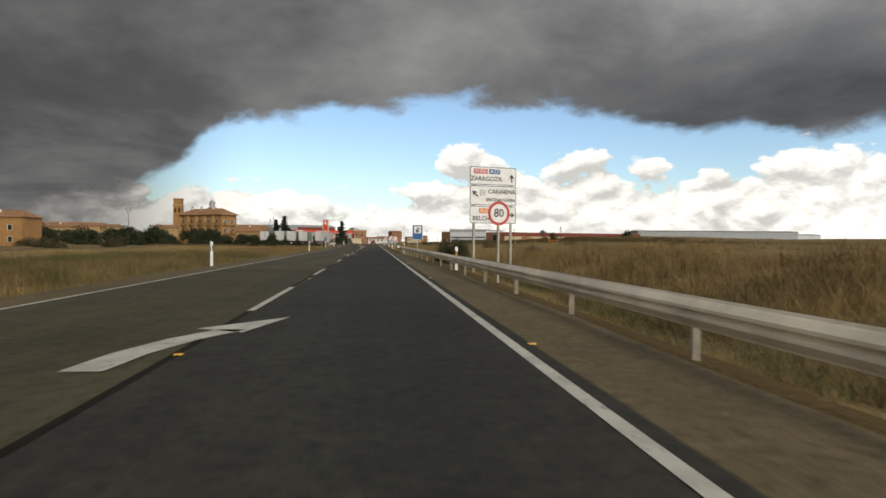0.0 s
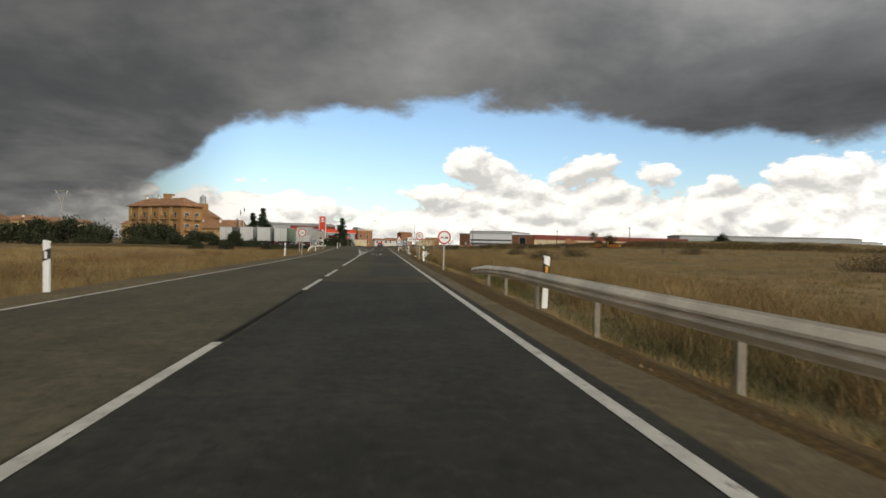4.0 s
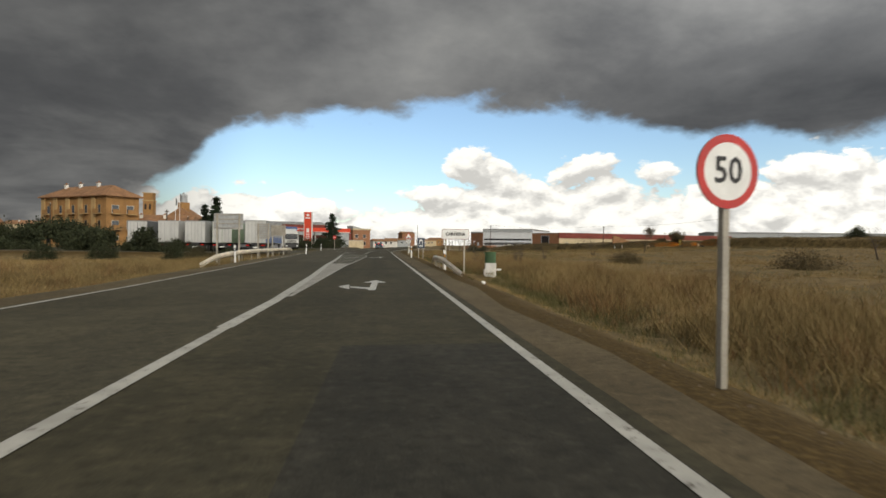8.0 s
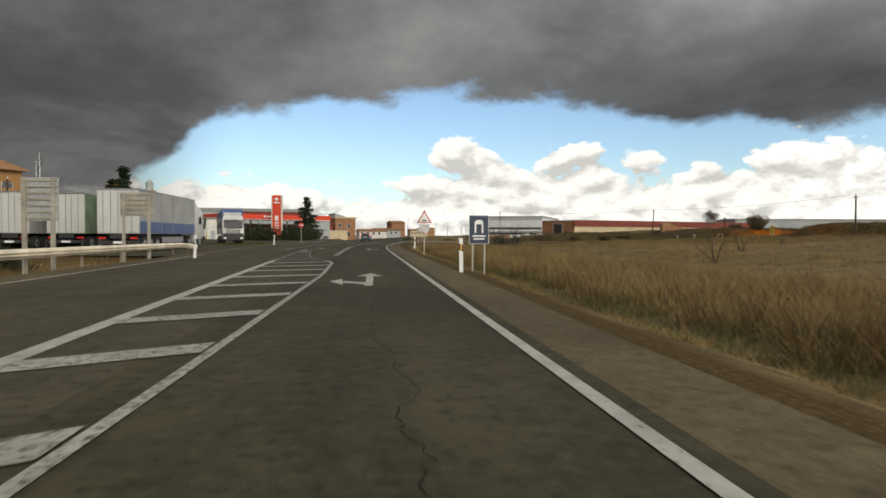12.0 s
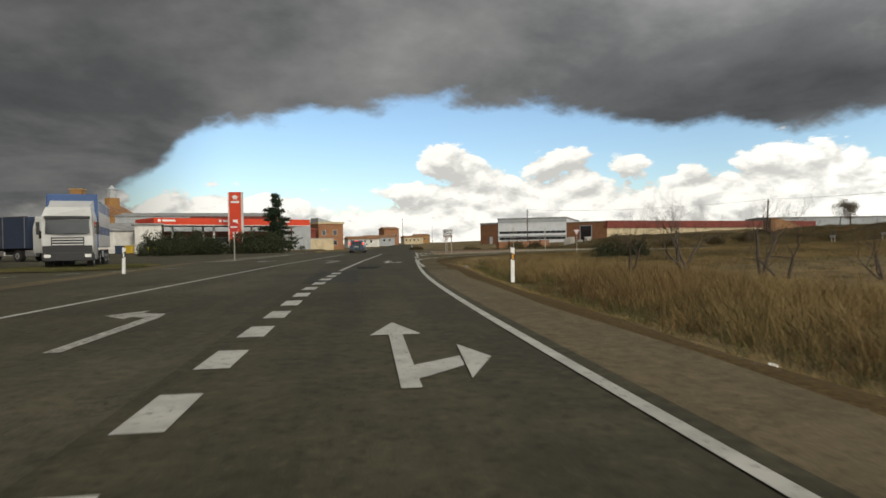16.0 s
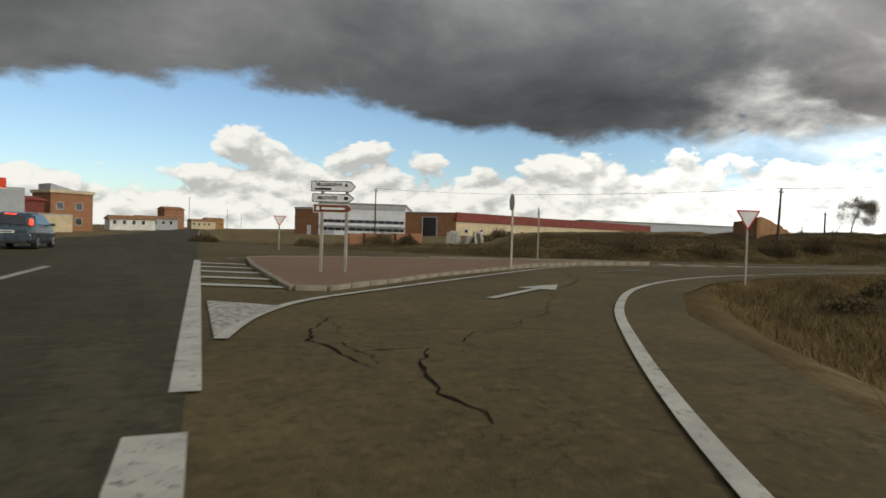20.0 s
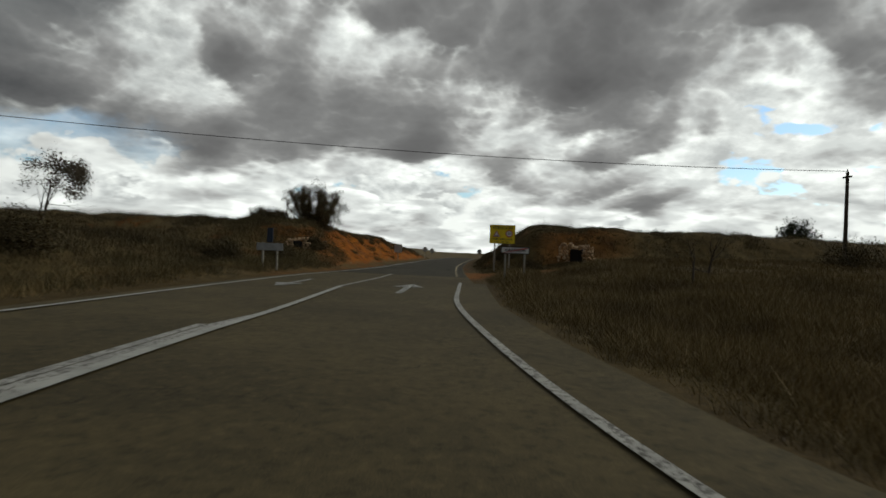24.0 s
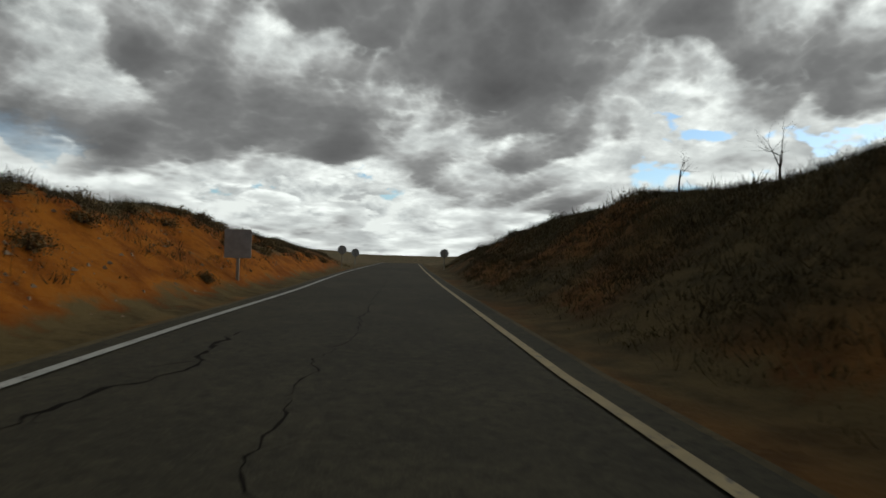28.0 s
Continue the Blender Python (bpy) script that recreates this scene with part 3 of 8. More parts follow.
track = track_mask(X + 0.5 * lattice(X, Y, 2.5, 35), np.clip(S_, 0, 60)) * (S_ > -2) * (X > 50) * (1 - smooth(S_, 28, 45))
bare.data.foreach_set("value", np.clip(np.maximum(verge, track), 0, 1).ravel())
cutting = me.attributes.new("cutting", "FLOAT", "POINT")
# less red on the south bank: scrub cover, and shade put into its colour
cutting.data.foreach_set("value", (np.where(S_ > 0, smooth(X + 3 * lattice(X, Y, 5, 31), 52, 63) * (1 - smooth(S_ - 30 * track, 8, 14)), 0.6 + 0.4 * smooth(X + 1.5 * lattice(X, Y, 4, 31), 69, 73.5)) * smooth(X, 52, 60) * (1 - smooth(X, 125, 150)) * (1 - smooth(np.abs(Y - 247), 22, 45)) * np.maximum(track, np.where(S_ > 0.3, 0.42 * smooth(0.55 + 0.8 * lattice(X, Y, 3.5, 33), 0.0, 0.5), 1.0))).ravel())
scrubby = me.attributes.new("scrubby", "FLOAT", "POINT")
scrubby.data.foreach_set("value", (smooth(X, 8, 16) * (1 - smooth(X, 150, 190)) * (1 - smooth(np.abs(Y - 250) + 5 * lattice(X, Y, 9, 36), 22, 42))).ravel())
me.materials.append(M_GROUND)
tagged(new("ground", me), "dry straw-coloured fields with red earth banks beside the road", "ground", kind="structure")


# ---- road surfaces ----
def poly_obj(name, rings, z, mat, label, category, kind="structure", parent=None):
    """A flat sheet from one or more outlines."""
    bm = bmesh.new()
    for ring in rings:
        cut = mathutils.geometry.delaunay_2d_cdt([Vector(p) for p in ring], [], [list(range(len(ring)))], 1, 1e-4)
        vs = [bm.verts.new((p.x, p.y, z)) for p in cut[0]]
        for f in cut[2]:
            bm.faces.new([vs[i] for i in f])
    bmesh.ops.recalc_face_normals(bm, faces=bm.faces[:])
    for f in bm.faces:
        if f.normal.z < 0:
            f.normal_flip()
    me = bpy.data.meshes.new(name)
    bm.to_mesh(me)
    bm.free()
    me.materials.append(mat)
    ob = new(name, me)
    if parent:
        ob.parent = parent
        if label:
            tagged(ob, label)
    else:
        tagged(ob, label, category, kind=kind)
    return ob


def strip_ring(ys, lo, hi):
    return [(float(lo(y)), y) for y in ys] + [(float(hi(y)), y) for y in reversed(ys)]


YS = list(np.linspace(-60, 195, 52)) + list(np.linspace(198, 420, 75)) + list(np.linspace(440, 720, 15))
YN = [y for y in YS if y <= 78.1]
road = poly_obj("road", [strip_ring(YS, lambda y: left_edge(y) - 0.15, lambda y: 1.75 + mx(y))], 0.0, M_ASPHALT_MID, "worn grey-brown asphalt main road with white markings", "road")
YR = [y for y in YS if y < 212]
YF = [y for y in YS if y > 284]
poly_obj("shoulder", [strip_ring(r, lambda y: 1.75 + mx(y), lambda y: shoulder_edge(y) + mx(y) + 0.07 * math.sin(y * 0.7) + 0.06 * math.sin(y * 1.9)) for r in (YR, YF)], -0.004, M_SHOULDER, "dusty brown paved road shoulder", "road shoulder")
poly_obj("shoulder", [strip_ring(YS, lambda y: left_edge(y) - 1.2 + 0.1 * math.sin(y * 0.9), lambda y: left_edge(y) - 0.15)], -0.004, M_SHOULDER, "dusty brown paved road shoulder", "road shoulder")
poly_obj("road_overlay", [strip_ring(YN, lambda y: -1.88 + 0.03 * math.sin(y), lambda y: 1.72)], 0.004, M_ASPHALT_NEW, "smooth dark resurfaced lane of the main road", "road overlay")
poly_obj("grass_island", [[(-15.9 + 4.0 * math.cos(a) * (1 + .06 * math.sin(5 * a)), 221.8 + 5.7 * math.sin(a)) for a in (2 * math.pi * k / 28 for k in range(28))]], 0.03, M_GROUND, "trodden earth island at the yard mouth", "ground")
poly_obj("left_lane_cracked", [strip_ring([y for y in YS if 100 <= y < 268], lambda y: left_edge(y) + 0.1, lambda y: -2.0)], 0.003, M_ASPHALT_OLD, "cracked grey-brown old asphalt of the turning lanes", "road overlay")
poly_obj("left_lane_old", [strip_ring([y for y in YS if 24 < y < 100], lambda y: left_edge(y) - 0.1, lambda y: -2.05)], 0.003, M_ASPHALT_OLD, "old brownish worn asphalt lane", "road overlay")
SIDE = [(2.9, 205)] + [(x + 1.0, y - 0.8) for x, y in SOUTH_LINE[:9]] + [(x + 0.5, y - 1.0) for x, y in SOUTH_LINE[9:13]] + [(x, y - 0.95) for x, y in SOUTH_LINE[13:]] + [(x, y - 0.5) for x, y in SOUTH_ROAD[9:]]
SIDE += [(x, y + 0.55) for x, y in reversed(NORTH_LINE)] + [(20.5, 263.5), (16, 270), (13.0, 280), (11, 300), (1.5, 300), (1.5, 205)]
poly_obj("junction_road", [SIDE], -0.012, M_ASPHALT_CRACKED, "cracked brown asphalt of the junction and side road", "road")
poly_obj("side_road_overlay", [[(60.2, 246.3)] + [(x, y - 0.4) for x, y in SOUTH_ROAD[10:]] + [(x, y + 0.4) for x, y in reversed(NORTH_LINE[7:])] + [(61.2, 251.1), (60.4, 248.2)]], -0.006, M_ASPHALT_SIDE, "dark worn asphalt of the side road", "road")
poly_obj("lorry_park", [[(-8.6, 176), (-10.2, 210), (-10.4, 236), (-8.4, 256), (-6.5, 290), (-30, 330), (-62, 330), (-62, 186), (-30, 180)]], -0.02, M_ASPHALT_OLD, "bare dusty asphalt yard where lorries park", "yard")


# ---- road markings ----
def line_mark(pts, width, mat=None, name="road_line", label="painted white road line", z=0.010):
    pts = [Vector((float(x), float(y), 0)) for x, y in pts]
    left, right = [], []
    for i, p in enumerate(pts):
        a, b = pts[max(i - 1, 0)], pts[min(i + 1, len(pts) - 1)]
        t = (b - a).normalized()
        nrm = Vector((-t.y, t.x, 0)) * width / 2
        left.append(p + nrm)
        right.append(p - nrm)
    bm = bmesh.new()
    lv = [bm.verts.new((v.x, v.y, z)) for v in left]
    rv = [bm.verts.new((v.x, v.y, z)) for v in right]
    for i in range(len(pts) - 1):
        bm.faces.new((rv[i], rv[i + 1], lv[i + 1], lv[i]))
    me = bpy.data.meshes.new(name)
    bm.to_mesh(me)
    bm.free()
    me.materials.append(mat or M_PAINT)
    return tagged(new(name, me), label, "road marking", kind="structure")


def area_mark(ring, mat=None, name="road_marking", label="painted white road marking", z=0.010):
    return poly_obj(name, [ring], z, mat or M_PAINT, label, "road marking")


def along(xf, y0, y1, step=2.0):
    n = max(2, int(abs(y1 - y0) / step) + 1)
    return [(float(xf(y)), float(y)) for y in np.linspace(y0, y1, n)]


def table(rows):
    ys, xs = zip(*rows)
    return lambda y: np.interp(y, ys, xs)


line_mark(along(lambda y: 1.51 + mx(y), -60, 225.4), 0.13, label="solid white edge line of the main road")
for a, b in ((226.4, 227.5), (228.6, 230.0), (230.8, 231.9), (232.8, 233.9)):
    line_mark(along(lambda y: 1.62 + mx(y), a, b), 0.32, label="short white dash across the turning lane mouth")
line_mark(along(lambda y: 1.75 + mx(y), 234.8, 253), 0.21)
line_mark(along(lambda y: 1.6 + mx(y), 290, 700), 0.15)
line_mark(along(lambda y: left_edge(y), -60, 178), 0.11, label="solid white edge line of the main road")
line_mark(eased(SOUTH_LINE[:14]), 0.15, label="solid white line round the turning lane")
line_mark(eased(SOUTH_LINE[13:]), 0.12, M_PAINT_WORN, label="worn white edge line of the side road")
# broken centre line, then solid from the no-overtaking sign on
for a, b in ((-12, -7), (10.3, 15.5), (21.2, 25.7), (34.2, 38.8), (46.7, 51.6), (59.0, 63.6), (71.5, 76.0), (77.5, 83.0)):
    line_mark(along(lambda y: -1.95, a, b), 0.12, label="white dash of the centre line")
line_mark(along(lambda y: -1.98 - 0.005 * max(0, y - 100), 87.8, 118), 0.15)
line_mark(along(lambda y: -1.96 + 0.03 * math.sin(y * 0.3), -20, 77), 0.09, M_PATCH, "tar_seam", "black tar seam along the lane joint", z=0.007)
HATCH_L = table([(116, -2.05), (126, -2.35), (138, -2.85), (148, -3.1), (182, -4.45), (190, -4.62)])
HATCH_R = table([(116, -1.92), (126, -1.85), (137, -1.78), (147, -1.5), (160, -1.25), (168, -1.4), (173.6, -2.8), (182, -3.55), (190, -4.1)])
line_mark(along(HATCH_L, 112, 170), 0.22, z=0.011)
line_mark(along(HATCH_R, 117, 170, 1.5), 0.11, M_PAINT_WORN, z=0.011)
line_mark(along(HATCH_L, 170, 190), 0.15, M_PAINT_FADED, z=0.011, label="faded white edge of the hatched area")
line_mark(along(HATCH_R, 170, 190, 1.5), 0.11, M_PAINT_FADED, z=0.011, label="faded white edge of the hatched area")
area_mark(along(HATCH_R, 118, 140.4) + along(HATCH_L, 140.4, 118), M_PAINT_GREY, "hatch_fill", "worn cracked white fill at the start of the hatching", z=0.008)
for y in [142.3 + 2.8 * i for i in range(16)]:
    l, r = float(HATCH_L(y)) + 0.08, float(HATCH_R(y + 0.6)) - 0.08
    if r - l > 0.35:
        area_mark([(l, y - 0.35), (r, y + 0.45), (r, y + 1.0), (l, y + 0.2)], M_PAINT_WORN if y < 168 else M_PAINT_FADED, "hatch_bar", "worn white diagonal bar of the hatched area", z=0.014)
area_mark([(-4.45, 182.2), (-3.7, 182.2), (-4.05, 186.5), (-4.5, 191.0), (-4.75, 190.6)], M_PAINT_FADED, "hatch_tip", "faded white tip of the hatched area", z=0.017)
TURN = table([(176, -1.68), (190, -1.68), (200, -1.55), (211, -1.0), (224, 0.0), (246, 1.95), (254, 2.6)])
for i in range(17):
    y = 176.4 + 1.96 * i
    line_mark(along(TURN, y, y + 1.0, 0.5), 0.32, M_PAINT, label="short white block between the lanes")
line_mark(along(TURN, 210.5, 249), 0.2, M_PAINT_WORN)
line_mark(along(table([(192, -6.3), (206, -5.4), (219, -4.6), (250, -1.6)]), 192, 250), 0.14)
for i in range(8):
    y = 229.8 + 3.2 * i
    line_mark([(-10.3 + i * 0.27, y), (-9.2 + i * 0.27, y + 0.6)], 0.45, label="white bar at the yard entrance")
line_mark([(-10.6, 229), (-9.9, 236), (-8.2, 256), (-5.9, 285)], 0.12)
line_mark([(-9.2, 229.6), (-8.6, 236), (-7.2, 252)], 0.12)
for i in range(5):
    line_mark([(-16 + i * 1.5, 208 + i * 2.3), (-15.3 + i * 1.5, 209 + i * 2.3)], 0.15)
# side road
ISLAND_LINE = [(5.0, 236.9), (5.45, 238.2), (6.0, 239.3), (6.7, 240.3), (8.0, 241.5), (12.5, 245.3), (17.7, 249.5), (21.5, 251.7), (25, 252.2), (29, 252.0), (33, 252.1), (38.5, 251.8), (43, 251.4), (50, 251.0), (57, 250.0), (60.8, 249.6)]
line_mark(eased(ISLAND_LINE[:-2]), 0.15, label="white line along the island and the side road centre")
line_mark(ISLAND_LINE[-3:], 0.11, M_PAINT_WORN, label="worn white centre line of the side road", z=0.008)
line_mark([(7.2, 254.5), (10, 257.5), (16, 257.3), (22, 256.2), (28, 254.5), (30.9, 253.05), (33.8, 252.45), (40, 251.98)], 0.13, M_PAINT_WORN)
area_mark([(31.0, 252.1), (38.5, 251.85), (41.5, 251.62), (40, 251.9), (33.8, 252.38), (31.0, 252.9)], M_PAINT_WORN, label="worn white filled tip behind the island", z=0.007)
for ring in ([(28.0, 254.25), (27.4, 253.2), (27.4, 252.55), (28.1, 252.45), (28.5, 253.4), (28.7, 254.1)], [(29.3, 253.75), (28.95, 252.85), (29.2, 252.3), (30.1, 252.3), (30.3, 253.1)]):
    area_mark(ring, M_PAINT_WORN, "hatch_bar", "worn white bar behind the island", z=0.013)
line_mark(eased(NORTH_LINE, 4), 0.13, M_PAINT, label="white edge line of the side road")
for a, b in ((60.7, 61.6), (62.6, 63.5), (64.6, 65.6), (66.8, 67.7)):
    line_mark([(a, np.interp(a, SX, SY)), (b, np.interp(b, SX, SY))], 0.12, M_PAINT_YELLOW, label="yellowed dash at the track mouth")
line_mark([(x, float(np.interp(x, SX, SY))) for x in np.linspace(68.6, 165, 40)], 0.12, M_PAINT_YELLOW, label="yellowed edge line of the side road")
# gore before the island
area_mark([(4.95, 237.0), (5.38, 238.1), (5.85, 239.0), (6.13, 239.55), (5.72, 240.0), (5.2, 240.4)], M_PAINT_WORN, label="worn white gore before the island", z=0.013)
for i in range(5):
    y = 242.3 + 2.0 * i
    area_mark([(5.35 + 0.16 * i, y + 0.9), (6.8 + 0.12 * i, y + 0.1), (6.85 + 0.12 * i, y + 0.55), (5.4 + 0.16 * i, y + 1.4)], M_PAINT, "hatch_bar", "white bar before the island")


def arrow_mark(x, y, turn_deg, kind, mat=None, size=1.0, worn=False):
    """Painted arrows: straight, a turn to the left, curved return arrow, or straight with a side arm (-1 left, 1 right)."""
    m = Matrix.Translation((x, y, 0)) @ Matrix.Rotation(radians(-turn_deg), 4, "Z")
    if kind == "straight":
        rings = [[(-0.08, 0), (0.08, 0), (0.08, 2.6), (-0.08, 2.6)], [(-0.42, 2.6), (0.42, 2.6), (0, 4.2)]]
    elif kind == "turn":
        rings = [[(-0.09, 0), (0.09, 0), (0.16, 3.2), (-0.06, 3.2)], [(-0.06, 3.2), (0.16, 3.2), (0.1, 3.75), (-0.36, 3.95), (-0.36, 3.45)], [(-0.34, 3.1), (-0.34, 4.4), (-0.85, 3.7)]]
    elif kind == "return":
        pts = [(-0.25 + 0.0, 0.0), (-0.2, 1.0), (0.02, 2.0), (0.4, 2.9)]
        rings = [[(px - 0.21, py) for px, py in pts] + [(px + 0.21, py) for px, py in reversed(pts)], [(0.0, 2.6), (0.72, 2.75), (1.0, 4.2)]]
        rings[1] = [(-0.12, 3.0), (0.62, 2.6), (0.95, 4.4)]
    else:
        s = 1 if kind == "right" else -1
        rings = [[(-0.09, 0), (0.09, 0), (0.09, 3.1), (-0.09, 3.1)], [(-0.34, 3.1), (0.34, 3.1), (0, 4.4)],
                 [(s * 0.09, 0.34), (s * 0.58, 0.88), (s * 0.61, 1.4), (s * 0.09, 0.98)], [(s * 0.56, 0.28), (s * 0.93, 1.3), (s * 0.68, 2.15)]]
        if s < 0:
            rings = [r[::-1] for r in rings]
    rings = [[(m @ Vector((px * size, py * size, 0))).to_2d()[:] for px, py in r] for r in rings]
    return poly_obj("arrow_marking", rings, 0.012, mat or (M_PAINT_WORN if worn else M_PAINT), "white arrow painted on the road" if not worn else "flaking white arrow painted on the road", "road marking")


arrow_mark(-2.25, 5.6, 3, "return", size=0.88)
arrow_mark(-2.15, 51.4, 3, "return", size=0.9)
arrow_mark(-0.2, 118.9, 1, "left", mat=M_PAINT_FLAKED)
arrow_mark(-0.0, 156, 1, "left")
arrow_mark(0.05, 189.0, 1, "right", size=0.92)
arrow_mark(1.25, 219.2, 5, "right")
arrow_mark(-3.6, 191.4, 0, "turn", worn=True, size=1.0)
arrow_mark(-2.1, 221.5, 8, "turn", worn=True, size=1.15)
arrow_mark(-6.0, 230.4, 194, "straight", size=0.9)
arrow_mark(10.0, 240.1, 52, "straight", size=1.05)
arrow_mark(18.4, 247.6, 72, "straight", M_PAINT_FADED, 0.9, True)
arrow_mark(47.6, 249.3, 96, "straight", M_PAINT_CRUMBLED, 1.12, True)
arrow_mark(53.4, 252.3, 276, "straight", M_PAINT_CRUMBLED, 1.05, True)
# patches in the asphalt
poly_obj("asphalt_patch", [[(-0.33, 212.2), (-0.1, 212.08), (0.2, 212.16), (0.53, 212.05), (0.6, 212.5), (0.56, 213.0), (0.72, 213.5), (0.7, 214.0), (0.85, 214.5), (0.4, 214.6), (0.05, 214.5), (-0.36, 214.66), (-0.28, 214.0), (-0.4, 213.3), (-0.3, 212.7)]], 0.006, M_PATCH, "black tarry repair patch in the road", "road patch")
for x0, x1, y0, y1 in ((-0.55, 1.62, 78.4, 88.6), (-0.55, 1.45, 93, 105), (-0.5, 1.6, 105.5, 110.6), (-1.9, -0.3, 202.3, 211)):
    poly_obj("asphalt_patch", [[(x0, y0), (x1, y0 + 0.2), (x1 - 0.05, y1), (x0 + 0.08, y1 - 0.15)]], 0.005, M_PATCH_OLD, "dark rectangular repair patch in the road", "road patch")


# ---- cracks ----
M_CRACK = plain_mat("crack_filled_with_dirt", (0.016, 0.013, 0.010), 0.95, 0, 0.4)
M_CRACK.node_tree.nodes["Principled BSDF"].inputs["Specular IOR Level"].default_value = 0.05


def crack(pts, width, seed, z=0.0, side=0.5):
    """A wandering crack with short branches."""
    rs = np.random.RandomState(seed)
    bm = bmesh.new()

    def run(line, w, wander):
        pos = []
        for (ax, ay), (bx, by) in zip(line[:-1], line[1:]):
            n = max(2, int(math.hypot(bx - ax, by - ay) / 0.12))
            pos += [(ax + (bx - ax) * i / n, ay + (by - ay) * i / n) for i in range(n)]
        pos.append(line[-1])
        p = np.array(pos, float)
        walk_ = np.cumsum(rs.normal(0, wander, p.shape), 0)
        walk_ -= np.linspace(0, 1, len(p))[:, None] * walk_[-1]
        p = p + walk_ + rs.normal(0, wander * 0.6, p.shape)
        t = np.gradient(p, axis=0)
        t /= np.linalg.norm(t, axis=1, keepdims=True) + 1e-9
        ww = w * np.clip(rs.normal(1, 0.5, len(p)), 0.25, 2.2) * np.minimum(1, np.minimum(np.arange(len(p)), np.arange(len(p))[::-1]) / 5 + 0.2)
        a = [bm.verts.new((q[0] - d[1] * k / 2, q[1] + d[0] * k / 2, z)) for q, d, k in zip(p, t, ww)]
        b = [bm.verts.new((q[0] + d[1] * k / 2, q[1] - d[0] * k / 2, z)) for q, d, k in zip(p, t, ww)]
        for i in range(len(p) - 1):
            bm.faces.new((b[i], b[i + 1], a[i + 1], a[i]))
        return p

    main = run(pts, width, 0.03)
    for i in range(6, len(main) - 4, 9):
        if rs.uniform() < side:
            ang = rs.uniform(0, 6.28)
            l = rs.uniform(0.25, 0.9)
            run([tuple(main[i]), (main[i][0] + math.cos(ang) * l, main[i][1] + math.sin(ang) * l)], width * 0.5, 0.018)
    me = bpy.data.meshes.new("crack")
    bm.to_mesh(me)
    bm.free()
    me.materials.append(M_CRACK)
    tagged(new("crack", me), "dark branching crack in the worn asphalt", "road crack", kind="structure")


crack([(0.1, 159), (-0.1, 151), (-0.2, 146), (-0.2, 138), (-0.35, 128)], 0.006, 1, 0.006, 0.25)
crack([(6.5, 238.6), (6.4, 237.4), (6.8, 237.2), (7.9, 236.9), (8.3, 236.9), (9.4, 236.3), (9.6, 235.9)], 0.012, 2, -0.003, 0.3)
crack([(7.0, 235.6), (7.7, 236.8), (8.3, 236.9), (8.9, 237.6), (9.8, 238.4), (11.2, 239.9), (12.0, 241.1)], 0.012, 3, -0.003, 0.5)
crack([(6.4, 237.4), (6.1, 235.2)], 0.012, 4, -0.003, 0.3)
crack([(17.5, 248.4), (20.0, 248.6), (21.5, 248.4), (23.9, 248.4), (25.7, 248.2), (29.2, 247.6)], 0.019, 5, -0.003, 0.6)
crack([(20.6, 248.5), (20.5, 247.5), (20.9, 246.6)], 0.021, 6, -0.003, 0.4)
crack([(26.3, 252.8), (25.7, 251.6), (25.2, 250.4), (24.8, 249.0), (25.1, 248.4)], 0.019, 7, -0.003, 0.4)
crack([(29.0, 247.8), (29.8, 247.0), (30.3, 246.2)], 0.021, 8, -0.003, 0.2)
crack([(13.0, 242.0), (15.5, 244.6), (17.5, 248.4)], 0.024, 9, -0.003, 0.5)
crack([(77, 247.4), (79.2, 247.2), (80.5, 247.1), (83.6, 246.6), (89.4, 245.9), (104, 244.1), (123.5, 241.8)], 0.016, 10, -0.003, 0.7)
crack([(71.2, 249.9), (73.6, 249.4)], 0.14, 11, -0.003, 0.7)
crack([(79.2, 249.1), (81.9, 248.3), (84.4, 248.1)], 0.05, 12, -0.003, 0.8)
crack([(73.8, 245.9), (71.0, 246.15), (70.2, 245.9)], 0.1, 13, -0.003, 0.8)
crack([(60.9, 252.3), (61.4, 251.1), (60.2, 247.7), (60.7, 246.2)], 0.024, 14, -0.003, 0.3)
crack([(6.6, 238.5), (6.0, 236.7), (6.1, 235.85), (6.0, 235.2)], 0.024, 16, -0.003, 0.7)
crack([(6.87, 236.0), (6.32, 235.15), (6.19, 234.45), (6.17, 233.5)], 0.024, 17, -0.003, 0.7)
crack([(6.1, 235.85), (6.84, 235.94)], 0.024, 18, -0.003, 0.5)

# ---- kit for things ----
def thing(name, x, y, z, turn_deg, label, category, group="", kind=""):
    """An Empty at the base. turn_deg: clockwise from facing back down the main road."""
    ob = new(name)
    ob.empty_display_size = 0.2
    ob.matrix_world = pose(x, y, z, 0, 0, -turn_deg)
    return tagged(ob, label, category, group, kind)


def ground_z(x, y):
    return float(height(np.array([x]), np.array([y]))[0])


def part(name, bm, mat, parent, label="", smooth_shade=False):
    me = bpy.data.meshes.new(name)
    bm.to_mesh(me)
    bm.free()
    me.materials.append(mat)
    if smooth_shade:
        for p in me.polygons:
            p.use_smooth = True
    ob = new(name, me)
    ob.parent = parent
    if label:
        ob["label"] = label
    return ob


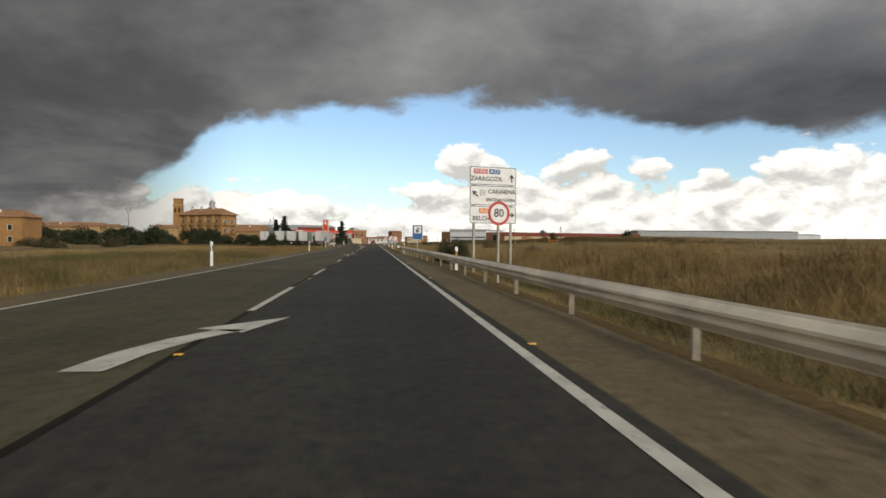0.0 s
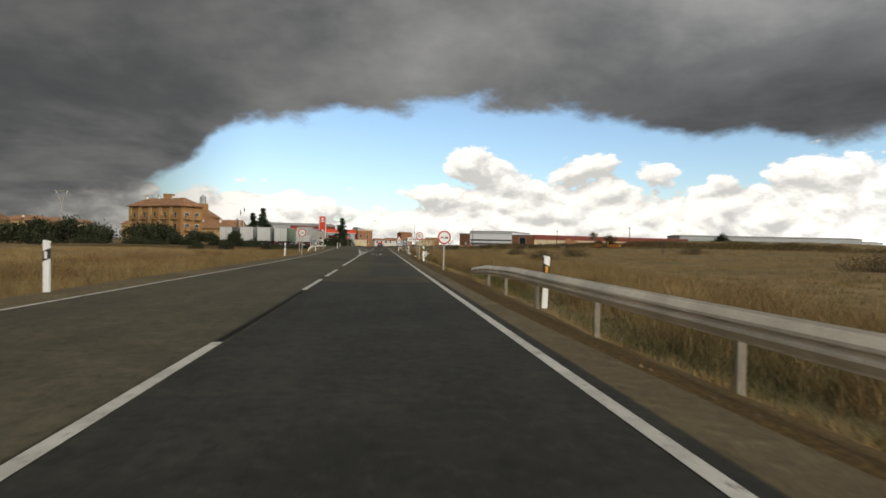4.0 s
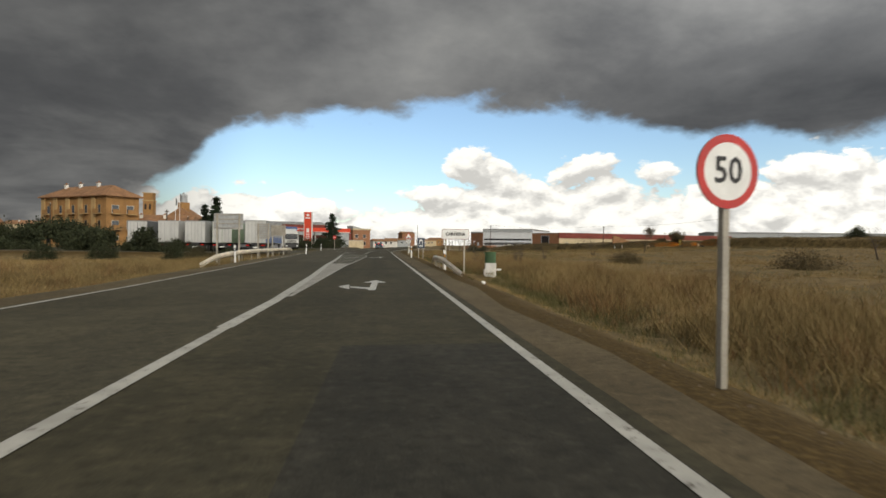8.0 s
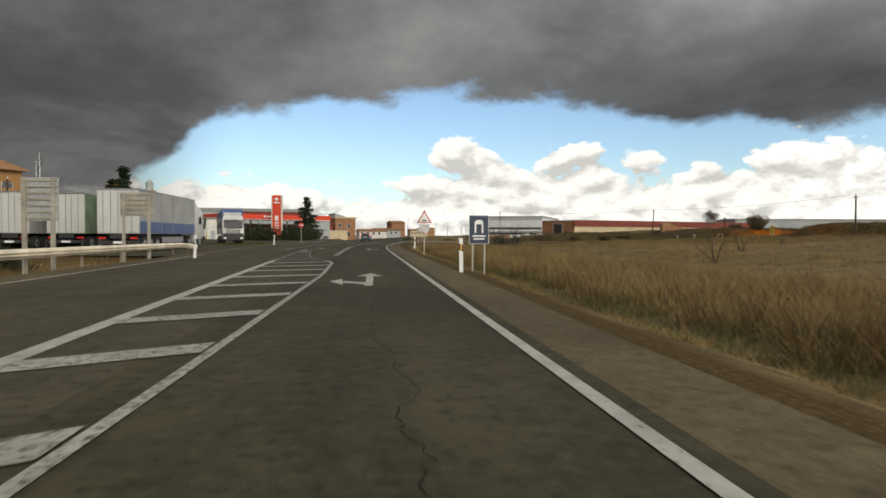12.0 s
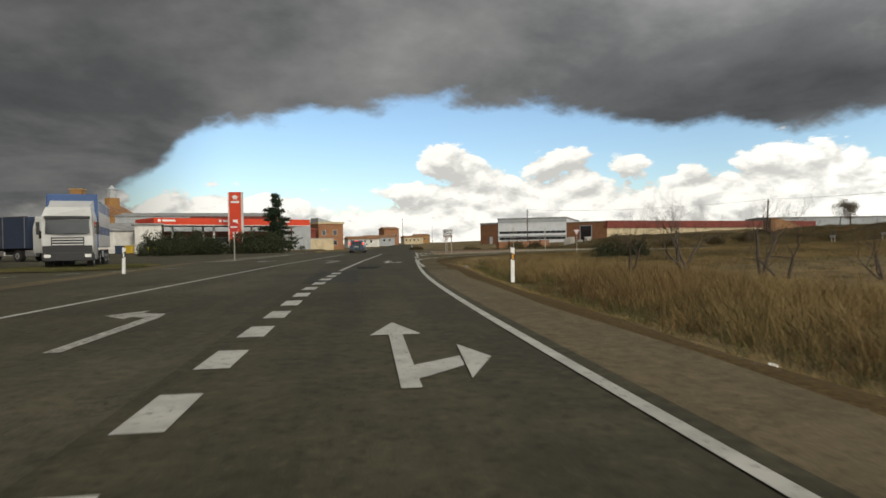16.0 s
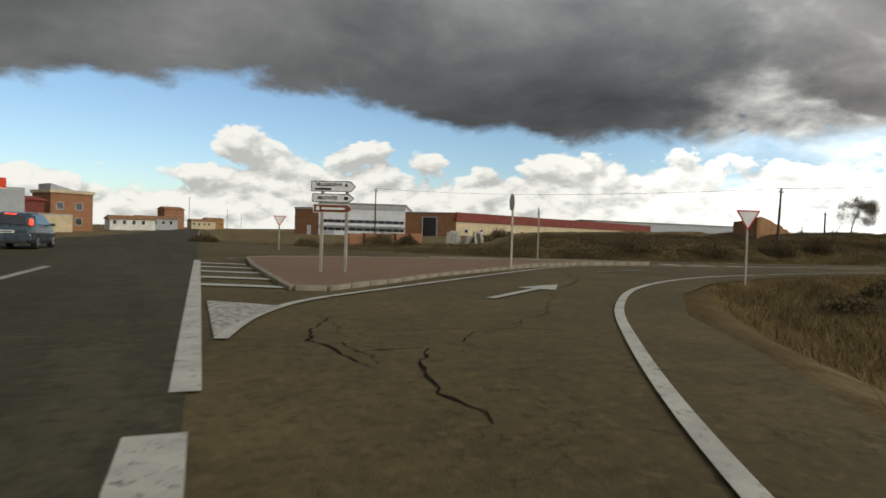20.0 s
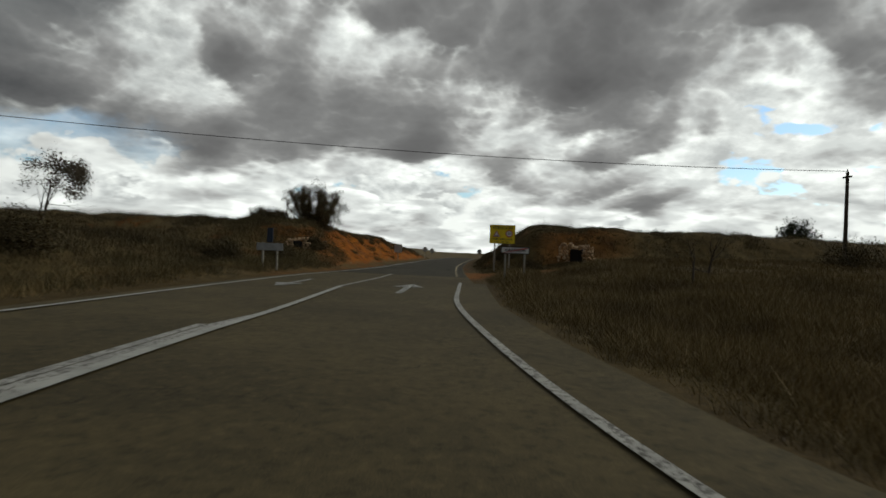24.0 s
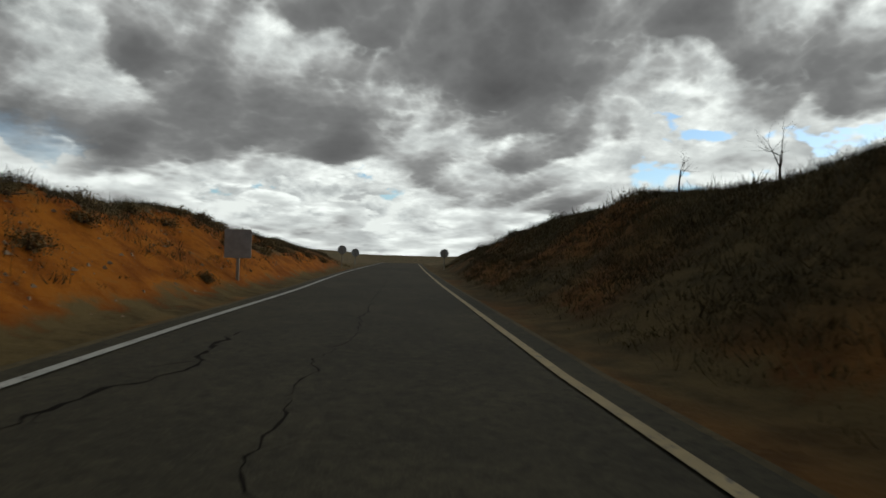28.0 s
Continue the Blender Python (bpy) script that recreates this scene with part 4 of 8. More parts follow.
def box(x0, x1, y0, y1, z0, z1, bevel=0.0, bm=None):
    bm = bm or bmesh.new()
    vs = [bm.verts.new((x, y, z)) for z in (z0, z1) for y in (y0, y1) for x in (x0, x1)]
    fs = [bm.faces.new([vs[i] for i in f]) for f in ((0, 2, 3, 1), (4, 5, 7, 6), (0, 1, 5, 4), (2, 6, 7, 3), (0, 4, 6, 2), (1, 3, 7, 5))]
    if bevel:
        es = list({e for f in fs for e in f.edges})
        bmesh.ops.bevel(bm, geom=es, offset=bevel, segments=2, affect="EDGES", profile=0.5)
    return bm


def tube(p0, p1, r0, r1=None, seg=10, bm=None, caps=True):
    bm = bm or bmesh.new()
    r1 = r0 if r1 is None else r1
    p0, p1 = Vector(p0), Vector(p1)
    q = (p1 - p0).to_track_quat("Z", "Y").to_matrix()
    rings = []
    for p, r in ((p0, r0), (p1, r1)):
        rings.append([bm.verts.new(p + q @ Vector((r * math.cos(a), r * math.sin(a), 0))) for a in (2 * math.pi * i / seg for i in range(seg))])
    for i in range(seg):
        j = (i + 1) % seg
        bm.faces.new((rings[0][i], rings[0][j], rings[1][j], rings[1][i]))
    if caps:
        bm.faces.new(rings[0][::-1])
        bm.faces.new(rings[1])
    return bm


def slab(outline, y0, y1, bm=None):
    """An outline in x and z, thick from y0 to y1."""
    bm = bm or bmesh.new()
    a = [bm.verts.new((x, y0, z)) for x, z in outline]
    b = [bm.verts.new((x, y1, z)) for x, z in outline]
    n = len(outline)
    bm.faces.new(a)
    bm.faces.new(b[::-1])
    for i in range(n):
        bm.faces.new((a[i], b[i], b[(i + 1) % n], a[(i + 1) % n]))
    bmesh.ops.recalc_face_normals(bm, faces=bm.faces[:])
    return bm


def prism(outline, z0, z1, bm=None):
    """An outline in x and y, from z0 up to z1."""
    bm = bm or bmesh.new()
    a = [bm.verts.new((x, y, z0)) for x, y in outline]
    b = [bm.verts.new((x, y, z1)) for x, y in outline]
    n = len(outline)
    bm.faces.new(a[::-1])
    bm.faces.new(b)
    for i in range(n):
        bm.faces.new((a[i], a[(i + 1) % n], b[(i + 1) % n], b[i]))
    bmesh.ops.recalc_face_normals(bm, faces=bm.faces[:])
    return bm


def circle(cx, cz, r, n=36):
    return [(cx + r * math.cos(2 * math.pi * i / n), cz + r * math.sin(2 * math.pi * i / n)) for i in range(n)]


def rounded(x0, x1, z0, z1, r, n=4):
    out = []
    for cx, cz, a0 in ((x1 - r, z1 - r, 0), (x0 + r, z1 - r, 90), (x0 + r, z0 + r, 180), (x1 - r, z0 + r, 270)):
        out += [(cx + r * math.cos(radians(a0 + 90 * i / n)), cz + r * math.sin(radians(a0 + 90 * i / n))) for i in range(n + 1)]
    return out


def ringed(outer, inner, y0, y1):
    """A frame between two outlines with the same count of points."""
    bm = bmesh.new()
    n = len(outer)
    vo = [[bm.verts.new((x, y, z)) for x, z in outer] for y in (y0, y1)]
    vi = [[bm.verts.new((x, y, z)) for x, z in inner] for y in (y0, y1)]
    for i in range(n):
        j = (i + 1) % n
        bm.faces.new((vo[0][i], vo[0][j], vi[0][j], vi[0][i]))
        bm.faces.new((vo[1][j], vo[1][i], vi[1][i], vi[1][j]))
        bm.faces.new((vo[0][j], vo[0][i], vo[1][i], vo[1][j]))
        bm.faces.new((vi[0][i], vi[0][j], vi[1][j], vi[1][i]))
    bmesh.ops.recalc_face_normals(bm, faces=bm.faces[:])
    return bm


def lettering(text, x, z, size, mat, parent, y=-0.012, align="CENTER", stretch=1.0, name="lettering", bold=0.014):
    cu = bpy.data.curves.new(name, "FONT")
    cu.body, cu.size, cu.align_x, cu.align_y = text, size, align, "CENTER"
    cu.offset = size * bold
    cu.resolution_u = 2
    tmp = bpy.data.objects.new(name, cu)
    me = bpy.data.meshes.new_from_object(tmp)
    bpy.data.objects.remove(tmp)
    me.materials.clear()
    me.materials.append(mat)
    ob = new(name, me)
    ob.parent = parent
    ob.matrix_local = Matrix.LocRotScale((x, y, z), Euler((radians(90), 0, 0)), (stretch, 1, 1))
    return ob


def bars(rows, mat, parent, y=-0.012):
    """Plain bars where writing cannot be read: (x0, x1, z, height)."""
    for x0, x1, z, h in rows:
        part("bar", box(x0, x1, y - 0.002, y + 0.002, z - h / 2, z + h / 2), mat, parent)


def post(parent, x, z0, z1, y=0.035, r=0.03, square=True, mat=None):
    bm = box(x - r, x + r, y - r, y + r, z0, z1, 0.006) if square else tube((x, y, z0), (x, y, z1), r)
    return part("post", bm, mat or M_ZINC, parent)


# ---- signs ----
def round_sign(x, y, turn_deg, diameter, zc, face, label, base=None, mat_ring=None):
    gz = ground_z(x, y) if base is None else base
    t = thing("road_sign", x, y, gz, turn_deg, label, "road sign")
    c = zc - gz
    r = diameter / 2
    post(t, 0, 0, c + r * 0.6, 0.04, 0.035)
    part("plate", slab(circle(0, c, r), 0.0, 0.012), M_SIGN_BACK, t, "grey back plate")
    if face == "back":
        return t
    part("face", slab(circle(0, c, r * 0.8), -0.006, -0.001), M_SIGN_RED if face == "no_entry" else M_WHITE, t)
    part("ring", ringed(circle(0, c, r), circle(0, c, r * 0.78), -0.008, -0.001), M_SIGN_RED, t, "red ring")
    if face.isdigit():
        lettering(face, 0, c, r * 1.0, M_SIGN_BLACK, t, -0.011, stretch=0.95, name="numeral")
    elif face == "no_entry":
        part("bar", box(-r * 0.7, r * 0.7, -0.012, -0.007, c - r * 0.14, c + r * 0.14), M_WHITE, t)
    elif face == "no_overtaking":
        for s, mat in ((-1, M_SIGN_RED), (1, M_SIGN_BLACK)):
            cx = s * r * 0.33
            o = [(-.24, -.12), (.24, -.12), (.24, .0), (.17, .02), (.12, .14), (-.12, .14), (-.17, .02), (-.24, 0)]
            part("car_symbol", slab([(cx + a * r, c + b * r) for a, b in o], -0.011, -0.007), mat, t)
            for k in (-0.16, 0.16):
                part("wheel_symbol", box(cx + (k - .05) * r, cx + (k + .05) * r, -0.011, -0.007, c - .2 * r, c - .12 * r), M_SIGN_BLACK, t)
            part("window_symbol", slab([(cx + a * r, c + b * r) for a, b in ((-.11, .02), (.11, .02), (.08, .1), (-.08, .1))], -0.013, -0.009), M_WHITE, t)
    return t


def panel(parent, x0, x1, z0, z1, mat, edge_mat, y=0.0, r=0.06, rim=0.025, name="panel"):
    p = part(name, slab(rounded(x0, x1, z0, z1, r), y, y + 0.03), mat, parent)
    part("border", ringed(rounded(x0, x1, z0, z1, r), rounded(x0 + rim, x1 - rim, z0 + rim, z1 - rim, max(r - rim, 0.01)), y - 0.004, y + 0.002), edge_mat, p)
    return p


def arrow_shape(cx, cz, s, deg):
    o = [(-.07, -.5), (.07, -.5), (.07, .1), (.26, -.08), (.26, .12), (0, .5), (-.26, .12), (-.26, -.08), (-.07, .1)]
    a = radians(deg)
    return [(cx + s * (u * math.cos(a) + v * math.sin(a)), cz + s * (-u * math.sin(a) + v * math.cos(a))) for u, v in o]


def direction_sign():
    x, y = 5.55, 29.1
    t = thing("direction_sign", x, y, -0.35, -14, "three-tier white road direction sign on two grey posts", "road sign")
    for px in (-0.95, 0.95):
        post(t, px, 0, 4.95, 0.08, 0.05)
    w = 1.18
    zs = ((4.15, 4.98), (3.2, 4.1), (2.35, 3.15))
    p1, p2, p3 = [panel(t, -w, w, a, b, M_WHITE, M_SIGN_BLACK) for a, b in zs]
    part("route_box", slab(rounded(-1.0, -0.3, 4.66, 4.88, 0.03), -0.01, -0.003), M_SIGN_RED, p1)
    part("route_box", slab(rounded(-0.22, 0.34, 4.66, 4.88, 0.03), -0.01, -0.003), M_SIGN_BLUE, p1)
    lettering("N-330", -0.65, 4.77, 0.22, M_WHITE, p1, -0.013)
    lettering("A-23", 0.06, 4.77, 0.22, M_WHITE, p1, -0.013)
    lettering("ZARAGOZA", -0.36, 4.42, 0.29, M_SIGN_BLACK, p1)
    part("arrow", slab(arrow_shape(0.95, 4.48, 0.4, 0), -0.012, -0.005), M_SIGN_BLACK, p1)
    lettering("CARIÑENA", 0.44, 3.83, 0.29, M_SIGN_BLACK, p2)
    lettering("ENCINACORBA", 0.38, 3.45, 0.21, M_SIGN_BLACK, p2)
    part("arrow", slab(arrow_shape(-0.92, 3.72, 0.4, -45), -0.012, -0.005), M_SIGN_BLACK, p2)
    part("symbol", ringed(rounded(-0.66, -0.44, 3.66, 3.88, 0.02), rounded(-0.64, -0.46, 3.68, 3.86, 0.02), -0.01, -0.004), M_SIGN_BLACK, p2)
    part("symbol", slab(circle(-0.55, 3.77, 0.035, 12), -0.01, -0.004), M_SIGN_BLACK, p2)
    part("route_box", slab(rounded(-0.72, -0.08, 2.83, 3.05, 0.03), -0.01, -0.003), M_SIGN_ORANGE, p3)
    lettering("A-220", -0.4, 2.94, 0.21, M_WHITE, p3, -0.013)
    lettering("BELCHITE", -0.42, 2.57, 0.29, M_SIGN_BLACK, p3)
    part("arrow", slab(arrow_shape(0.92, 2.75, 0.4, 90), -0.012, -0.005), M_SIGN_BLACK, p3)


def fuel_sign():
    x, y = 3.56, 51.4
    t = thing("fuel_sign", x, y, -0.3, -8, "blue service sign with a petrol pump symbol on a post", "road sign")
    post(t, 0, 0, 2.5, 0.05, 0.04)
    w, z0, z1 = 0.42, 1.58, 2.78
    part("panel", slab(rounded(-w, w, z0, z1, 0.04), 0, 0.025), M_SIGN_BLUE, t)
    part("border", ringed(rounded(-w, w, z0, z1, 0.04), rounded(-w + .02, w - .02, z0 + .02, z1 - .02, 0.03), -0.004, 0.002), M_WHITE, t)
    part("white_field", slab(rounded(-0.29, 0.29, 2.1, 2.67, 0.02), -0.006, -0.001), M_WHITE, t)
    part("pump_symbol", slab([(-.13, 2.19), (.09, 2.19), (.09, 2.42), (.06, 2.5), (-.1, 2.5), (-.13, 2.42)], -0.011, -0.006), M_SIGN_BLACK, t)
    part("pump_symbol", slab([(-.02, 2.5), (.1, 2.5), (.2, 2.57), (.05, 2.58)], -0.011, -0.006), M_SIGN_BLACK, t)
    part("pump_symbol", box(-.22, .2, -0.011, -0.006, 2.16, 2.185), M_SIGN_BLACK, t)
    part("hose_symbol", slab([(-.13, 2.3), (-.19, 2.24), (-.22, 2.38), (-.2, 2.38), (-.18, 2.28), (-.13, 2.33)], -0.011, -0.006), M_SIGN_BLACK, t)
    part("hose_symbol", slab([(.09, 2.5), (.18, 2.44), (.19, 2.24), (.165, 2.24), (.155, 2.43), (.09, 2.47)], -0.011, -0.006), M_SIGN_BLACK, t)
    part("dial_symbol", box(-.07, .05, -0.015, -0.011, 2.38, 2.45), M_WHITE, t)


def town_sign(x, y, turn_deg, zc, w, h, crossed=False):
    gz = ground_z(x, y)
    t = thing("town_sign", x, y, gz, turn_deg, "white end-of-town name sign with a red bar on two posts" if crossed else "white town name sign with dark edge on two posts", "road sign")
    c = zc - gz
    for px in (-w * 0.34, w * 0.34):
        post(t, px, -0.2, c, 0.06, 0.035)
    p = panel(t, -w / 2, w / 2, c - h / 2, c + h / 2, M_WHITE, M_SIGN_BLACK if crossed else M_SIGN_RED, rim=0.03 if crossed else 0.02)
    if not crossed:
        part("edge", ringed(rounded(-w / 2, w / 2, c - h / 2, c + h / 2, .06), rounded(-w / 2 + .012, w / 2 - .012, c - h / 2 + .012, c + h / 2 - .012, .05), -0.006, 0.0), M_SIGN_BLACK, p)
    lettering("CARIÑENA", 0, c, h * 0.44, M_SIGN_BLACK, p, stretch=w / (h * 3.05), bold=0.035)
    if crossed:
        part("cross_bar", slab([(-w / 2 + .04, c - h / 2 + .03), (-w / 2 + .12, c - h / 2 + .03), (w / 2 - .04, c + h / 2 - .06), (w / 2 - .12, c + h / 2 - .03)], -0.02, -0.014), M_SIGN_RED, p)


def tri_outline(cx, cz, s, up=True):
    k = 1 if up else -1
    return [(cx - s / 2, cz - k * s * 0.29), (cx + s / 2, cz - k * s * 0.29), (cx, cz + k * s * 0.577)]


def warning_sign():
    x, y = 3.45, 180.8
    t = thing("warning_sign", x, y, -0.15, -3, "red-edged triangular bump warning sign above a white text plate", "road sign")
    post(t, 0, 0, 2.5, 0.04, 0.035)
    part("plate", slab(tri_outline(0, 2.27, 0.92), 0, 0.014), M_SIGN_RED, t, "red triangle edge")
    part("face", slab(tri_outline(0, 2.26, 0.70), -0.006, -0.001), M_WHITE, t)
    part("bump_symbol", slab([(-.2, 2.1), (.2, 2.1), (.2, 2.15), (.13, 2.15), (.09, 2.19), (.02, 2.22), (-.06, 2.2), (-.12, 2.15), (-.2, 2.15)], -0.011, -0.006), M_SIGN_BLACK, t)
    p = panel(t, -0.31, 0.31, 1.46, 1.93, M_WHITE, M_SIGN_BLACK, r=0.03, rim=0.012, name="text_plate")
    for i, s in enumerate(("ATENCION", "BANDAS", "SONORAS")):
        lettering(s, 0, 1.83 - 0.14 * i, 0.125, M_SIGN_BLACK, p)


def yellow_sign():
    x, y = 69.05, 243.1
    gz = 0.05
    t = thing("roadworks_sign", x, y, gz, 98, "yellow uneven-road warning board with black letters on two posts", "road sign")
    for px in (-0.45, 0.45):
        post(t, px, -0.3, 2.0, 0.05, 0.045)
    w, z0, z1 = 0.77, 1.72, 2.86
    p = panel(t, -w, w, z0, z1, M_SIGN_YELLOW, M_SIGN_BLACK, r=0.03, rim=0.02)
    lettering("ATENCIÓN", 0, 2.68, 0.24, M_SIGN_BLACK, p)
    lettering("FIRME", -0.42, 1.99, 0.145, M_SIGN_BLACK, p, stretch=1.02)
    lettering("IRREGULAR", 0.22, 1.99, 0.145, M_SIGN_BLACK, p, stretch=1.02)
    lettering("EN", -0.28, 1.83, 0.14, M_SIGN_BLACK, p)
    lettering("14", 0.0, 1.83, 0.14, M_SIGN_BLACK, p)
    lettering("Km", 0.28, 1.83, 0.14, M_SIGN_BLACK, p)
    part("triangle", slab(tri_outline(-0.36, 2.26, 0.47), -0.008, -0.003), M_SIGN_RED, p, "red triangle")
    part("triangle_face", slab(tri_outline(-0.36, 2.255, 0.34), -0.012, -0.008), M_WHITE, p)
    part("bump_symbol", slab([(-.48, 2.17), (-.24, 2.17), (-.24, 2.2), (-.29, 2.24), (-.33, 2.2), (-.38, 2.2), (-.43, 2.24), (-.48, 2.2)], -0.016, -0.012), M_SIGN_BLACK, p)
    part("ring", ringed(circle(0.4, 2.34, .22), circle(0.4, 2.34, .165), -0.01, -0.003), M_SIGN_RED, p, "red ring")
    part("ring_face", slab(circle(0.4, 2.34, .17), -0.007, -0.002), M_WHITE, p)
    lettering("50", 0.4, 2.34, 0.2, M_SIGN_BLACK, p)


def yield_sign(x, y, turn_deg, ztop, s=0.72):
    gz = ground_z(x, y)
    t = thing("yield_sign", x, y, gz, turn_deg, "white inverted triangle give-way sign with red edge", "road sign")
    c = ztop - gz - s * 0.29
    post(t, 0, -0.1, c + s * 0.2, 0.04, 0.03)
    part("plate", slab(tri_outline(0, c, s, False), 0, 0.014), M_SIGN_RED, t, "red triangle edge")
    part("face", slab(tri_outline(0, c, s * 0.8, False), -0.006, -0.001), M_WHITE, t)


def finger_sign():
    x, y = 8.55, 245.4
    t = thing("finger_sign", x, y, 0.12, 32, "stack of two white and one brown pointed direction boards", "road sign")
    for px in (-0.28, 0.34):
        post(t, px, 0, 2.25, 0.05, 0.035)
    rows = ((1.98, 2.24, 0.56, M_WHITE, M_SIGN_BLACK), (1.72, 1.93, 0.53, M_WHITE, M_SIGN_BLACK), (1.46, 1.67, 0.50, M_SIGN_BROWN, M_WHITE))
    for z0, z1, w, mat, ink in rows:
        zc = (z0 + z1) / 2
        o = [(-w, z0), (w - 0.12, z0), (w, zc), (w - 0.12, z1), (-w, z1)]
        i = [(-w + .015, z0 + .015), (w - 0.13, z0 + .015), (w - .02, zc), (w - 0.13, z1 - .015), (-w + .015, z1 - .015)]
        p = part("board", slab(o, 0, 0.025), mat, t)
        part("border", ringed(o, i, -0.004, 0.002), ink, p)
        if mat is M_SIGN_BROWN:
            bars(((-0.42, -0.34, zc, 0.1), (-0.28, 0.3, zc, 0.055)), ink, p)
        elif z0 > 1.9:
            lettering("VILLANUEVA", -0.1, zc + 0.04, 0.115, ink, p)
            bars(((-0.46, -0.05, zc - 0.065, 0.045), (0.3, 0.36, zc + 0.03, 0.06)), ink, p)
        else:
            lettering("BELCHITE", -0.14, zc, 0.115, ink, p)
            bars(((0.28, 0.38, zc, 0.07),), ink, p)


def navy_sign():
    t = thing("information_sign", 3.95, 164.6, -0.3, -4, "dark blue information board with a pale symbol on two posts", "road sign")
    for px in (-0.22, 0.22):
        post(t, px, 0, 1.9, 0.05, 0.03)
    p = panel(t, -0.36, 0.36, 1.1, 2.12, M_SIGN_NAVY, M_WHITE, r=0.03, rim=0.012)
    part("symbol", slab([(-.16, 1.5), (-.1, 1.5), (-.1, 1.8), (.1, 1.8), (.1, 1.5), (.16, 1.5), (.16, 1.86), (.08, 1.96), (-.08, 1.96), (-.16, 1.86)], -0.01, -0.004), M_WHITE, p)
    bars(((-.24, .24, 1.38, .05), (-.2, .2, 1.28, .05)), M_WHITE, p)


direction_sign()
fuel_sign()
town_sign(4.0, 136.9, -6, 1.72, 1.5, 0.55)
town_sign(55.8, 244.75, 98, 1.3, 1.12, 0.28, crossed=True)
warning_sign()
yellow_sign()
finger_sign()
navy_sign()
round_sign(3.98, 19.9, -16, 0.77, 2.05, "80", "round red-ringed 80 speed limit sign on a post")
round_sign(2.98, 87.6, -10, 0.68, 1.5, "no_overtaking", "round red-ringed no-overtaking sign on a post")
round_sign(3.05, 108.7, -12, 0.66, 1.81, "50", "round red-ringed 50 speed limit sign on a post")
round_sign(-6.9, 111.6, 4, 0.66, 1.91, "50", "round red-ringed 50 speed limit sign beside dry grass")
round_sign(-9.1, 231.3, 8, 0.72, 2.45, "no_entry", "round red no-entry sign before a hedge", base=0.0)
round_sign(16.03, 249.1, 105, 0.6, 2.35, "back", "grey back of a round sign on a tall post", base=0.0)
round_sign(21.4, 255.3, 130, 0.6, 2.3, "back", "grey back of a round sign on a post", base=0.0)
round_sign(125.8, 245.4, 275, 0.7, 1.45, "back", "dark back of a round sign beside the side road")
round_sign(124.9, 237.3, 275, 0.7, 1.4, "back", "dark back of a round sign beside the side road")
round_sign(140, 243.6, 275, 0.8, 1.3, "back", "dark back of a round sign beside the side road")
yield_sign(21.0, 243.5, 30, 2.18)
yield_sign(11.5, 266.5, 12, 1.92)


def delineator(x, y, gz, left=False):
    t = thing("delineator_post", x, y, gz, 0, "white roadside marker post with a black slanted band", "marker post", "roadside marker posts")
    o = [(-0.06, 0.0), (0.06, 0.0), (0.045, 0.09), (-0.045, 0.09)]
    part("body", prism(o, 0, 1.08), M_WHITE, t)
    s = -1 if left else 1
    part("band", slab([(-0.065, 0.72 + 0.03 * s), (0.065, 0.72 - 0.03 * s), (0.065, 0.93 - 0.03 * s), (-0.065, 0.93 + 0.03 * s)], -0.004, 0.06), M_SIGN_BLACK, t, "black band")
    part("reflector", slab(rounded(-0.028, 0.028, 0.75, 0.9, 0.01), -0.012, -0.004), M_WHITE if left else M_AMBER, t)
    part("cap", slab([(-0.062, 1.08), (0.062, 1.08), (0.062, 1.10), (-0.062, 1.13)], 0.0, 0.09), M_WHITE, t)
    return t


first = delineator(3.45, 26.2, -0.2)
for x, y, z in ((3.35, 69.6, -0.18), (3.08, 103.6, -0.12), (3.35, 136.0, -0.25), (2.9, 161.8, -0.1), (4.6, 203.9, -0.2)):
    copy_thing(first, pose(x, y, z, random.uniform(-2, 2), random.uniform(-3, 3), 4))
firstl = delineator(-7.15, 28.9, -0.05, True)
for x, y, z in ((-7.0, 70.1, -0.06), (-8.3, 111.3, -0.1), (-9.0, 143.8, -0.12), (-8.0, 172.8, -0.05), (-10.0, 212.0, -0.02)):
    copy_thing(firstl, pose(x, y, z, random.uniform(-2, 2), random.uniform(-3, 3), -4))


# ---- guard rails ----
WAVE = [(-0.155, 0.0), (-0.13, 0.012), (-0.115, 0.03), (-0.06, 0.078), (-0.03, 0.078), (-0.012, 0.03), (0.0, 0.008), (0.012, 0.03), (0.03, 0.078), (0.06, 0.078), (0.115, 0.03), (0.13, 0.012), (0.155, 0.0)]


